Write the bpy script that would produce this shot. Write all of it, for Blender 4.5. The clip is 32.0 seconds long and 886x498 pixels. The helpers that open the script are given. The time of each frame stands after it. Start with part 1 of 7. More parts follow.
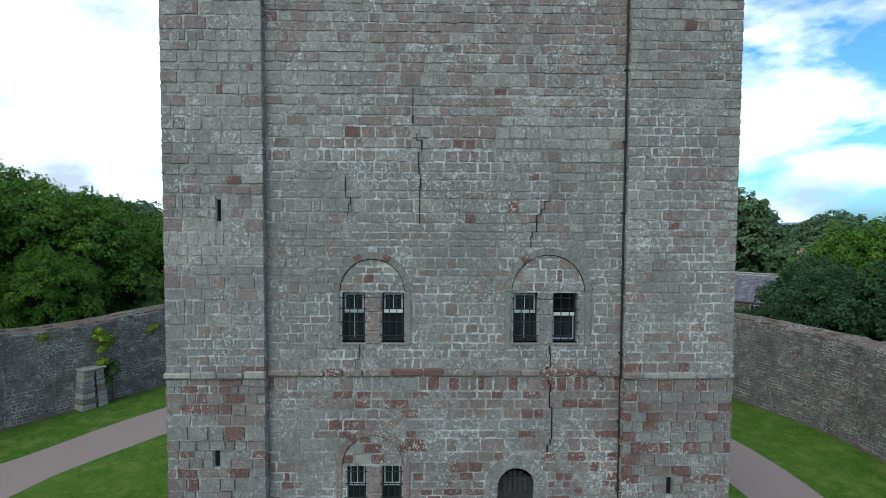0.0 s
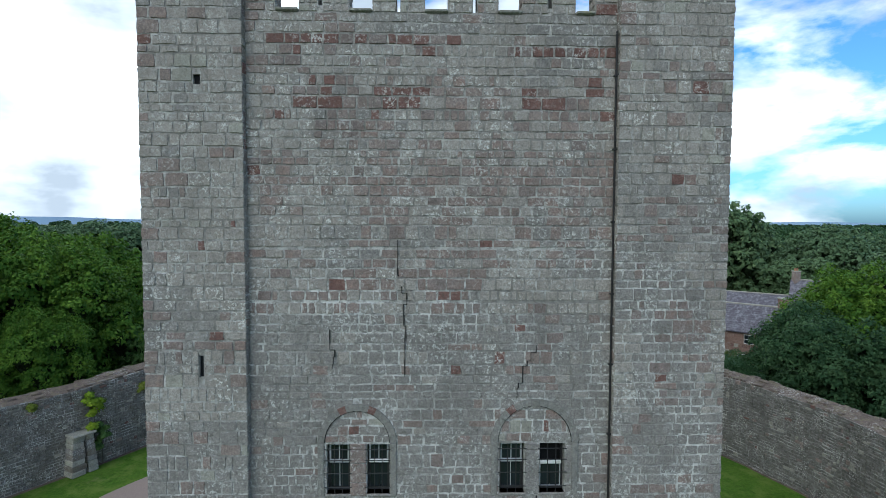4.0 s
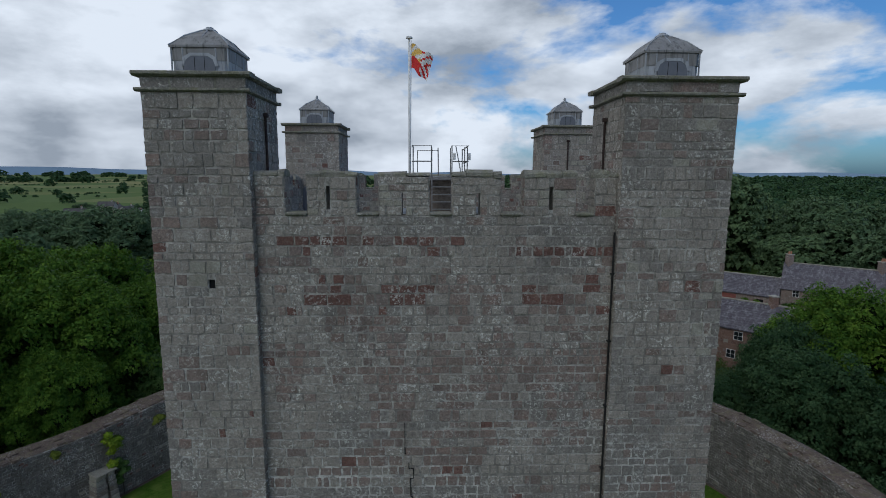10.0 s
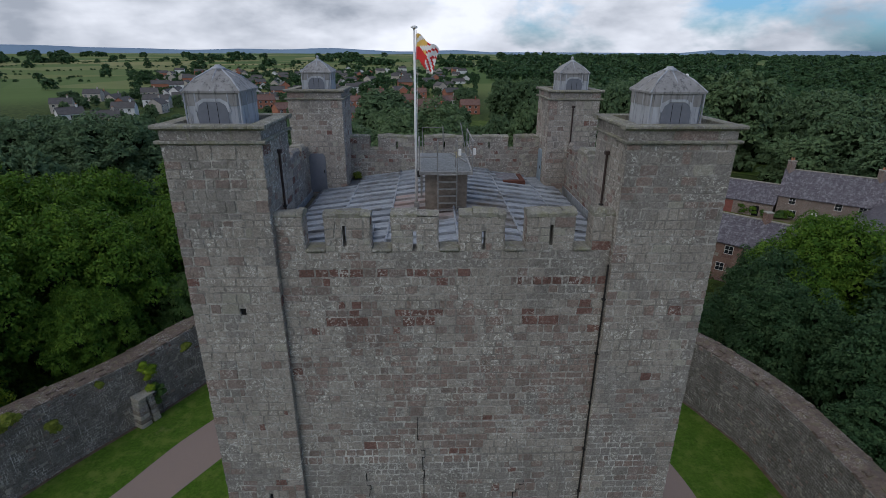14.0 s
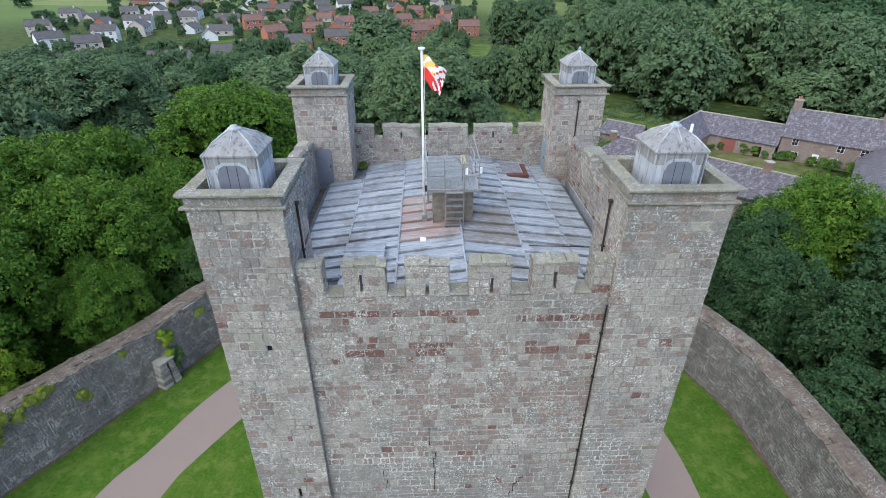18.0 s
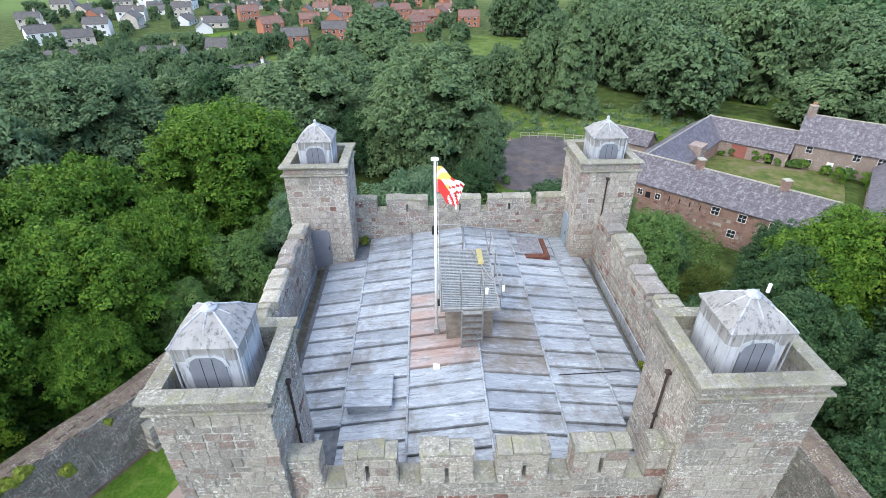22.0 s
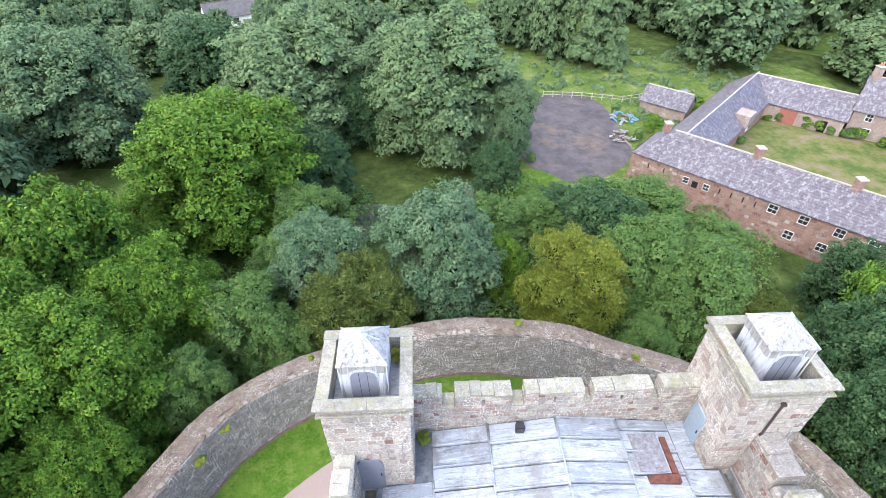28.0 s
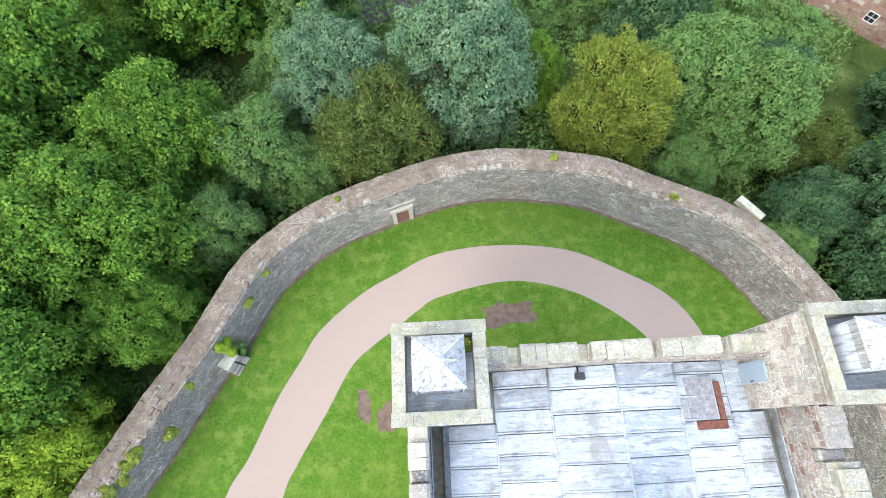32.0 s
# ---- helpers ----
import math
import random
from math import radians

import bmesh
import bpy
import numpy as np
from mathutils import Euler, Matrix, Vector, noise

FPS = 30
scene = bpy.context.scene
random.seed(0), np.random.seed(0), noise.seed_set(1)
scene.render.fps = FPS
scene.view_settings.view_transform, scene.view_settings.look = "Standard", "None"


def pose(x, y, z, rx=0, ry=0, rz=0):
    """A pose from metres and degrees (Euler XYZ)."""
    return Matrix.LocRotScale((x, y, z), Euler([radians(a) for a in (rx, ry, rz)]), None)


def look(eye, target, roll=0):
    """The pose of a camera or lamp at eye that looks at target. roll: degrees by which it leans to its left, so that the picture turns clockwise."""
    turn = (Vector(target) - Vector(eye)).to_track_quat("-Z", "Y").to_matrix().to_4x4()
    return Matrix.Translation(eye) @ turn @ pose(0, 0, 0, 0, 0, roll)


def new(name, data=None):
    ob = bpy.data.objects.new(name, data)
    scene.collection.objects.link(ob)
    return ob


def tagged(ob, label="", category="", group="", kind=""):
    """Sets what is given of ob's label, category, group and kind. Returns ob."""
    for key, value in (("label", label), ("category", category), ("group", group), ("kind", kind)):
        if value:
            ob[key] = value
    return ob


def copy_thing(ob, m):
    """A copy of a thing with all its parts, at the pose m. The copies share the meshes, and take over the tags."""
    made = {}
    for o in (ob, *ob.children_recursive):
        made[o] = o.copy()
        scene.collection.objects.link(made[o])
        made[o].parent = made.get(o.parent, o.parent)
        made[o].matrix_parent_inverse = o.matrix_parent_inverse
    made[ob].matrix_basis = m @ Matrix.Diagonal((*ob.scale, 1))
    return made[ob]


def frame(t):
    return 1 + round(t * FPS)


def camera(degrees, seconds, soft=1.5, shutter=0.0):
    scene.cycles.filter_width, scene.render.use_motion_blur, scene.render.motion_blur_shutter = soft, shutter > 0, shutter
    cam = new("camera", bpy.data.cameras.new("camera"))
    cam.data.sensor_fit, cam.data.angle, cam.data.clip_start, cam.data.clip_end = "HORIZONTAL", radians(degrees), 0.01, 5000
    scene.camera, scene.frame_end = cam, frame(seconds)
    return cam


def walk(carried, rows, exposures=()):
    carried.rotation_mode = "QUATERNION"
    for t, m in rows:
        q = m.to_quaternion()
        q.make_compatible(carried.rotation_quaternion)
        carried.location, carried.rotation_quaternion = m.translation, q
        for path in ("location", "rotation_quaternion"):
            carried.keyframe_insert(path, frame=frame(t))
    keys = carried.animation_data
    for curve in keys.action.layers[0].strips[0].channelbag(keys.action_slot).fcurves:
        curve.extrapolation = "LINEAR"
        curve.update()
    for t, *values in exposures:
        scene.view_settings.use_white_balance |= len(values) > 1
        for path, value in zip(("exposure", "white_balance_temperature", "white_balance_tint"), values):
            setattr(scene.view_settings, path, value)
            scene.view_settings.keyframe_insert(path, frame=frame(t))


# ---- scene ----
cam = camera(82.2, 32.0, soft=0.5)
METRES, EYE, TILT, LEAN, TURN = 44.0, 10.0, 0.0, 0.0, -1.0
DRIFT = ((0, 0), (23, 0), (25, 0.03), (28, 0.34), (30, 0.56), (32, 0.68))  # metres ahead, time by time
ROWS = [
    (0.0, 0.0, 0.0, 0.0, 0.01, -2.73, -0.3),
    (0.5, 0.0004, 0.0011, 0.0111, -0.0, -2.75, -0.28),
    (1.0, 0.0004, 0.0019, 0.0218, -0.01, -2.7, -0.29),
    (1.5, 0.0011, 0.0022, 0.0322, -0.06, -2.7, -0.28),
    (2.0, 0.0027, 0.0033, 0.0432, -0.07, -2.71, -0.24),
    (2.5, 0.0038, 0.0039, 0.0541, -0.13, -2.77, -0.25),
    (3.0, 0.0052, 0.0047, 0.0649, -0.2, -2.74, -0.23),
    (3.5, 0.0058, 0.0057, 0.0759, -0.27, -2.77, -0.23),
    (5.5, 0.0074, 0.0073, 0.122, -0.46, -2.78, -0.24),
    (6.0, 0.0065, 0.0062, 0.133, -0.49, -2.67, -0.26),
    (6.5, 0.0057, 0.0051, 0.1448, -0.5, -2.65, -0.28),
    (7.0, 0.0052, 0.0046, 0.1568, -0.56, -2.75, -0.25),
    (7.5, 0.005, 0.0038, 0.169, -0.52, -3.53, -0.27),
    (8.0, 0.0036, 0.0032, 0.181, -0.54, -4.55, -0.28),
    (8.5, 0.0027, 0.0034, 0.1931, -0.54, -5.81, -0.28),
    (9.0, 0.0029, 0.0027, 0.205, -0.54, -6.91, -0.25),
    (9.5, 0.0022, 0.0024, 0.2168, -0.54, -7.57, -0.25),
    (10.0, 0.002, 0.003, 0.2285, -0.58, -8.41, -0.27),
    (10.5, 0.0017, 0.0024, 0.2404, -0.56, -9.94, -0.23),
    (11.0, 0.0013, 0.0025, 0.2524, -0.58, -11.44, -0.24),
    (11.5, 0.0009, 0.0024, 0.264, -0.59, -12.36, -0.23),
    (12.0, 0.0003, 0.0022, 0.2751, -0.59, -13.82, -0.23),
    (12.5, -0.0009, 0.0024, 0.2865, -0.58, -17.13, -0.24),
    (13.0, -0.0023, 0.0027, 0.2981, -0.57, -19.15, -0.26),
    (13.5, -0.0032, 0.0023, 0.3094, -0.61, -20.28, -0.25),
    (14.0, -0.0036, 0.0003, 0.3204, -0.63, -21.22, -0.24),
    (14.5, -0.004, 0.0, 0.3312, -0.65, -22.12, -0.22),
    (15.0, -0.004, 0.0002, 0.3422, -0.69, -23.47, -0.19),
    (15.5, -0.0051, 0.0004, 0.353, -0.73, -25.0, -0.2),
    (17.5, -0.0103, 0.0124, 0.3909, -0.93, -28.96, -0.16),
    (18.0, -0.0121, 0.0157, 0.3996, -0.95, -29.75, -0.16),
    (18.5, -0.0144, 0.0193, 0.4082, -0.98, -30.25, -0.17),
    (19.0, -0.0183, 0.0271, 0.4156, -1.01, -30.61, -0.19),
    (19.5, -0.0245, 0.0411, 0.4239, -1.03, -30.96, -0.19),
    (20.0, -0.0306, 0.0546, 0.4315, -1.08, -31.12, -0.16),
    (20.5, -0.0314, 0.0685, 0.4391, -1.1, -31.21, -0.07),
    (21.0, -0.0266, 0.0876, 0.4463, -1.12, -31.26, 0.06),
    (21.5, -0.0215, 0.1072, 0.4543, -1.13, -31.26, 0.09),
    (22.0, -0.0225, 0.1208, 0.4623, -1.14, -31.27, 0.09),
    (22.5, -0.0291, 0.1361, 0.4701, -1.2, -31.23, 0.08),
    (23.0, -0.0358, 0.1569, 0.4784, -1.23, -31.29, 0.04),
    (23.5, -0.0397, 0.1745, 0.4863, -1.28, -31.26, 0.09),
    (24.0, -0.0442, 0.1934, 0.4949, -1.31, -31.2, 0.13),
    (24.5, -0.049, 0.2125, 0.5037, -1.37, -31.19, 0.13),
    (25.0, -0.0545, 0.2348, 0.5126, -1.42, -31.2, 0.14),
    (25.5, -0.06, 0.2587, 0.5221, -1.45, -31.25, 0.15),
    (27.5, -0.0837, 0.354, 0.5588, -1.56, -39.68, 0.2),
    (28.0, -0.0879, 0.3777, 0.5667, -1.59, -40.19, 0.26),
    (28.5, -0.0925, 0.4011, 0.5755, -1.62, -41.47, 0.3),
    (29.0, -0.0984, 0.4253, 0.5838, -1.65, -46.59, 0.34),
    (29.5, -0.1045, 0.4481, 0.5909, -1.67, -53.75, 0.36),
    (30.0, -0.1107, 0.4693, 0.598, -1.67, -57.62, 0.36),
    (30.5, -0.1161, 0.4861, 0.6036, -1.68, -59.02, 0.4),
    (31.0, -0.1214, 0.5057, 0.6097, -1.72, -60.5, 0.42),
    (31.5, -0.1268, 0.5257, 0.6161, -1.73, -65.05, 0.44),
    (32.0, -0.1319, 0.5442, 0.6222, -1.74, -69.71, 0.48),
]

def ahead(t):
    for (a, p), (b, q) in zip(DRIFT, DRIFT[1:]):
        if t <= b:
            return p + (q - p) * (t - a) / (b - a)
    return DRIFT[-1][1]


EXPOSURES = [(0, -0.9, 5650, 3), (3, -0.95, 5650, 3), (6, -1.15, 5650, 3), (8, -1.73, 5790, 5), (11, -2.22, 5790, 8), (12, -2.34, 5840, 8), (13, -2.19, 5940, 12), (14, -1.81, 6040, 12), (15, -1.45, 6040, 12), (18, -0.26, 5950, 10), (19, 0.01, 6000, 10), (23, 0.24, 6140, 11), (25, 0.4, 6140, 14), (28, 0.87, 6190, 15), (32, 0.94, 6290, 8)]
walk(cam, [(t, pose(0, ahead(t), EYE, TILT, LEAN, TURN) @ pose(METRES * x, METRES * y, METRES * z, 90 + pitch, roll, yaw)) for t, x, y, z, yaw, pitch, roll in ROWS], EXPOSURES)

# ---- world and light ----
SUN_AZ, SUN_EL = radians(-152), radians(46)          # azimuth from +y towards +x
world = bpy.data.worlds.new("sky")
scene.world = world
world.use_nodes = True
wn, wl = world.node_tree.nodes, world.node_tree.links
wn.clear()


def wnode(kind, **values):
    n = wn.new(kind)
    for k, v in values.items():
        n.inputs[k].default_value = v
    return n


w_out, w_bg = wnode("ShaderNodeOutputWorld"), wnode("ShaderNodeBackground", Strength=0.11)
w_sky = wn.new("ShaderNodeTexSky")
w_sky.sky_type, w_sky.sun_disc, w_sky.sun_elevation, w_sky.sun_rotation = "NISHITA", False, SUN_EL, SUN_AZ
w_sky.dust_density, w_sky.ozone_density = 1.5, 2.0
w_tc = wn.new("ShaderNodeTexCoord")
w_map = wnode("ShaderNodeMapping", Scale=(1.0, 1.0, 2.3), Location=(0.62, 0.35, 0.1))
w_n1 = wnode("ShaderNodeTexNoise", Scale=3.1, Detail=10.0, Roughness=0.55, Distortion=0.15)
w_r1 = wn.new("ShaderNodeValToRGB")
w_r1.color_ramp.elements[0].position, w_r1.color_ramp.elements[1].position = 0.425, 0.525
w_n2 = wnode("ShaderNodeTexNoise", Scale=3.6, Detail=9.0, Roughness=0.55)
w_r2 = wn.new("ShaderNodeValToRGB")
w_r2.color_ramp.elements[0].position, w_r2.color_ramp.elements[1].position = 0.37, 0.63
w_r2.color_ramp.elements[0].color, w_r2.color_ramp.elements[1].color = (12.0, 12.9, 14.2, 1), (31.0, 31.2, 31.8, 1)
w_mix = wn.new("ShaderNodeMix")
w_mix.data_type = "RGBA"
wl.new(w_tc.outputs["Generated"], w_map.inputs["Vector"])
for n in (w_n1, w_n2):
    wl.new(w_map.outputs[0], n.inputs["Vector"])
# the cloud thins out towards +x, where blue shows
w_sep = wn.new("ShaderNodeSeparateXYZ")
w_thin = wn.new("ShaderNodeMath")
w_thin.operation, w_thin.inputs[1].default_value = "MULTIPLY_ADD", -0.20
wl.new(w_tc.outputs["Generated"], w_sep.inputs[0])
wl.new(w_sep.outputs[0], w_thin.inputs[0])
w_sum = wn.new("ShaderNodeMath")
w_low = wn.new("ShaderNodeMapRange")                # a bank of cloud low over the horizon
w_low.inputs["From Min"].default_value, w_low.inputs["From Max"].default_value = 0.02, 0.17
w_low.inputs["To Min"].default_value, w_low.inputs["To Max"].default_value = 0.14, 0.05
wl.new(w_sep.outputs[2], w_low.inputs["Value"])
wl.new(w_low.outputs[0], w_sum.inputs[1])
wl.new(w_n1.outputs[0], w_sum.inputs[0])
wl.new(w_sum.outputs[0], w_thin.inputs[2])
wl.new(w_thin.outputs[0], w_r1.inputs[0])
wl.new(w_n2.outputs[0], w_r2.inputs[0])
wl.new(w_r1.outputs[0], w_mix.inputs[0])
w_gain = wn.new("ShaderNodeMix")
w_gain.data_type, w_gain.blend_type = "RGBA", "MULTIPLY"
w_gain.inputs[0].default_value, w_gain.inputs[7].default_value = 1.0, (1.8, 2.85, 3.8, 1)
wl.new(w_sky.outputs[0], w_gain.inputs[6])
wl.new(w_gain.outputs[2], w_mix.inputs[6])
wl.new(w_r2.outputs[0], w_mix.inputs[7])
wl.new(w_mix.outputs[2], w_bg.inputs[0])
wl.new(w_bg.outputs[0], w_out.inputs[0])

sun = new("sun", bpy.data.lights.new("sun", "SUN"))
sun.data.energy, sun.data.angle, sun.data.color = 1.75, radians(24), (1.0, 0.95, 0.87)
sun.matrix_world = look((0, 0, 60), (-math.sin(SUN_AZ) * math.cos(SUN_EL), -math.cos(SUN_AZ) * math.cos(SUN_EL), 60 - math.sin(SUN_EL)))


# ---- materials ----
class Nodes:
    """A small builder of node materials."""

    def __init__(self, name, rough=0.9, metal=0.0, spec=0.3):
        self.mat = bpy.data.materials.new(name)
        self.mat.use_nodes = True
        self.t = self.mat.node_tree
        self.b = self.t.nodes["Principled BSDF"]
        self.b.inputs["Roughness"].default_value = rough
        self.b.inputs["Metallic"].default_value = metal
        self.b.inputs["Specular IOR Level"].default_value = spec
        tc = self.t.nodes.new("ShaderNodeTexCoord")
        self.pos = self.t.nodes.new("ShaderNodeNewGeometry").outputs["Position"]
        self.obj = tc.outputs["Object"]

    def link(self, a, b):
        if isinstance(a, (int, float)):
            b.default_value = a
        elif isinstance(a, tuple):
            b.default_value = (*a, 1)[:4] if len(b.default_value) == 4 else a
        else:
            self.t.links.new(a, b)

    def node(self, kind, **values):
        n = self.t.nodes.new(kind)
        for k, v in values.items():
            self.link(v, n.inputs[k])
        return n

    def map(self, scale, at=(0, 0, 0), vec=None, rot=(0, 0, 0)):
        m = self.node("ShaderNodeMapping", Vector=self.pos if vec is None else vec)
        m.inputs["Scale"].default_value = scale
        m.inputs["Location"].default_value = at
        m.inputs["Rotation"].default_value = rot
        return m.outputs[0]

    def noise(self, scale, detail=4.0, rough=0.55, vec=None, distort=0.0):
        n = self.node("ShaderNodeTexNoise", Vector=self.pos if vec is None else vec, Scale=scale, Detail=detail, Roughness=rough, Distortion=distort)
        return n.outputs[0]

    def voronoi(self, scale, vec=None, feature="F1", out="Distance"):
        n = self.t.nodes.new("ShaderNodeTexVoronoi")
        n.feature = feature
        n.inputs["Scale"].default_value = scale
        self.link(self.pos if vec is None else vec, n.inputs["Vector"])
        return n.outputs[out]

    def ramp(self, fac, *stops):
        n = self.node("ShaderNodeValToRGB", Fac=fac)
        e = n.color_ramp.elements
        while len(e) < len(stops):
            e.new(0.5)
        for el, (p, c) in zip(e, stops):
            el.position = p
            el.color = (c, c, c, 1) if isinstance(c, (int, float)) else (*c, 1)
        return n.outputs[0]

    def mix(self, fac, a, b, mode="MIX"):
        n = self.t.nodes.new("ShaderNodeMix")
        n.data_type, n.blend_type = "RGBA", mode
        self.link(fac, n.inputs[0])
        for v, s in ((a, n.inputs[6]), (b, n.inputs[7])):
            self.link((v, v, v) if isinstance(v, (int, float)) else v, s)
        return n.outputs[2]

    def math(self, op, a, b=0.0):
        n = self.t.nodes.new("ShaderNodeMath")
        n.operation = op
        self.link(a, n.inputs[0])
        self.link(b, n.inputs[1])
        return n.outputs[0]

    def piece(self):
        """A random number for each piece, be it an object or an island of a joined mesh."""
        a = self.node("ShaderNodeObjectInfo").outputs["Random"]
        b = self.t.nodes.new("ShaderNodeNewGeometry").outputs["Random Per Island"]
        return self.math("FRACT", self.math("ADD", a, b))

    def bump(self, height, strength=0.4, distance=0.02):
        n = self.node("ShaderNodeBump", Height=height)
        n.inputs["Strength"].default_value, n.inputs["Distance"].default_value = strength, distance
        self.t.links.new(n.outputs[0], self.b.inputs["Normal"])
        return self

    def color(self, c):
        self.link(c, self.b.inputs["Base Color"])
        return self

    def set(self, name, v):
        self.link(v, self.b.inputs[name])
        return self


def stone_material(name, dark, light, lichen=0.5, moss=0.0, raw=0.0, stain=0.5, grit=0.55):
    m = Nodes(name, 0.95, spec=0.12)
    mid = tuple((p + q) / 2 for p, q in zip(dark, light))
    c = m.ramp(m.piece(), (0.0, tuple(0.7 * p + 0.3 * q for p, q in zip(dark, mid))), (1.0, tuple(0.7 * p + 0.3 * q for p, q in zip(light, mid))))
    c = m.mix(m.ramp(m.noise(0.55, 4.0, 0.6), (0.35, 0.0), (0.68, 0.6)), c, mid)
    if raw:
        fresh = m.ramp(m.noise(2.6, 5.0, 0.6, m.map((1, 1, 1), (5, 2, 9))), (0.50, 0.0), (0.62, raw))
        c = m.mix(fresh, c, (0.40, 0.235, 0.185))
    # broad weather stains, then blotches within a stone, then grit
    c = m.mix(m.ramp(m.noise(0.8, 7.0, 0.7, m.map((1, 1, 0.55), (6, 1, 4))), (0.36, 0.55), (0.52, 0.0)), c, tuple(v * 0.58 for v in mid))
    blot = m.noise(4.2, 6.0, 0.72, m.map((1, 1, 1), (1, 8, 2)))
    c = m.mix(m.ramp(blot, (0.36, stain), (0.55, 0.0)), c, tuple(v * 0.55 for v in mid))
    grain = m.noise(19.0, 7.0, 0.8)
    c = m.mix(m.ramp(grain, (0.38, 0.0), (0.60, 1.0)), m.mix(1.0, c, (grit, grit, grit), "MULTIPLY"), c)
    fine = m.noise(48.0, 4.0, 0.7, m.map((1, 1, 1), (2, 5, 5)))
    c = m.mix(m.ramp(fine, (0.40, 0.42), (0.56, 0.0)), c, tuple(v * 0.45 for v in mid))
    spots = m.ramp(m.noise(13.0, 7.0, 0.75, m.map((1, 1, 1), (3, 1, 6))), (0.53, 0.0), (0.58, 1.0))
    where = m.ramp(m.noise(0.9, 5.0, 0.65, m.map((1, 1, 1), (9, 4, 2))), (0.46, 0.10), (0.60, 1.0))
    c = m.mix(m.math("MULTIPLY", m.math("MULTIPLY", spots, where), lichen), c, (0.66, 0.64, 0.585))
    black = m.ramp(m.noise(9.0, 7.0, 0.75, m.map((1, 1, 0.6), (7, 3, 1))), (0.57, 0.0), (0.68, 0.6))
    c = m.mix(black, c, (0.07, 0.068, 0.06))
    if moss:
        up = m.ramp(m.noise(3.0, 5.0, 0.7, m.map((1, 1, 1), (3, 9, 4))), (0.48, 0.0), (0.62, moss))
        c = m.mix(up, c, (0.24, 0.235, 0.10))
    return m.color(c).bump(m.math("ADD", grain, m.noise(7.0, 5.0, 0.7)), 0.9, 0.03).mat


STONE_GREY = stone_material("grey_stone", (0.305, 0.278, 0.248), (0.44, 0.402, 0.360), 0.8)
STONE_RED = stone_material("red_sandstone", (0.20, 0.112, 0.092), (0.310, 0.182, 0.150), 0.75, raw=0.25)
STONE_PINK = stone_material("pink_sandstone", (0.310, 0.244, 0.210), (0.435, 0.347, 0.300), 0.6, raw=0.4)
STONE_PALE = stone_material("pale_dressed_stone", (0.40, 0.375, 0.31), (0.55, 0.515, 0.43), 0.4, grit=0.65)
STONE_COPING = stone_material("lichened_coping_stone", (0.28, 0.266, 0.222), (0.42, 0.40, 0.335), 0.5, 0.35, stain=0.7, grit=0.62)
STONE_SMOOTH = stone_material("smooth_arch_stone", (0.28, 0.262, 0.23), (0.37, 0.348, 0.31), 0.3, stain=0.35, grit=0.6)
STONE_WALL = stone_material("rubble_wall_stone", (0.21, 0.178, 0.152), (0.385, 0.338, 0.292), 0.6, 0.15)
STONE_BARN = stone_material("red_barn_stone", (0.29, 0.168, 0.130), (0.43, 0.285, 0.228), 0.4)
STONE_MAUVE = stone_material("mauve_sandstone", (0.285, 0.228, 0.200), (0.385, 0.312, 0.276), 0.4, raw=0.15)
STONE_LICHEN = stone_material("lichen_grey_stone", (0.395, 0.352, 0.305), (0.555, 0.497, 0.432), 1.0)


def plain(name, c, rough=0.6, metal=0.0, vary=0.25, scale=6.0, bump=0.2):
    m = Nodes(name, rough, metal)
    n = m.noise(scale, 6.0, 0.65)
    col = m.mix(m.ramp(n, (0.3, 0.0), (0.75, 1.0)), tuple(v * (1 - vary) for v in c), tuple(min(1, v * (1 + vary)) for v in c))
    return m.color(col).bump(m.noise(scale * 5, 3.0), bump, 0.01).mat


m = Nodes("lime_mortar", 0.95)
height = m.node("ShaderNodeSeparateXYZ", Vector=m.pos).outputs[2]
# the lower courses are repointed with pale lime, the old joints above have weathered grey
old = m.ramp(m.math("DIVIDE", m.math("ADD", height, m.math("MULTIPLY", m.noise(0.35, 4.0), 3.0)), 20.0), (0.70, 0.0), (0.78, 1.0))
c = m.mix(old, m.ramp(m.noise(0.9, 5.0, 0.65), (0.40, (0.25, 0.232, 0.205)), (0.60, (0.60, 0.575, 0.53))), m.ramp(m.noise(1.3, 5.0, 0.65), (0.42, (0.26, 0.24, 0.212)), (0.62, (0.50, 0.472, 0.425))))
c = m.mix(m.ramp(m.noise(7.0, 6.0, 0.75, m.map((1, 1, 1), (4, 4, 1))), (0.46, 0.0), (0.60, 0.9)), c, (0.17, 0.158, 0.138))
MORTAR = m.color(c).bump(m.noise(20.0, 4.0), 0.4, 0.01).mat
# near black, for painted shade inside openings and for dark joints
DARK = plain("black_shade_and_joints", (0.012, 0.012, 0.013), 0.9)
IRON = plain("black_iron", (0.035, 0.034, 0.034), 0.6, 0.3)
STEEL = plain("galvanised_steel", (0.27, 0.266, 0.256), 0.55, 0.4, vary=0.35)
RUST = plain("rusty_steel", (0.050, 0.034, 0.030), 0.85, vary=0.4)
RUST_RED = plain("rust_red_steel", (0.115, 0.045, 0.031), 0.85, vary=0.5)
WHITE = plain("white_paint", (0.80, 0.79, 0.76), 0.5, vary=0.08)
DOOR = plain("grey_painted_door", (0.155, 0.165, 0.19), 0.55, vary=0.12)
WOOD = plain("weathered_timber", (0.20, 0.17, 0.14), 0.85, vary=0.35)


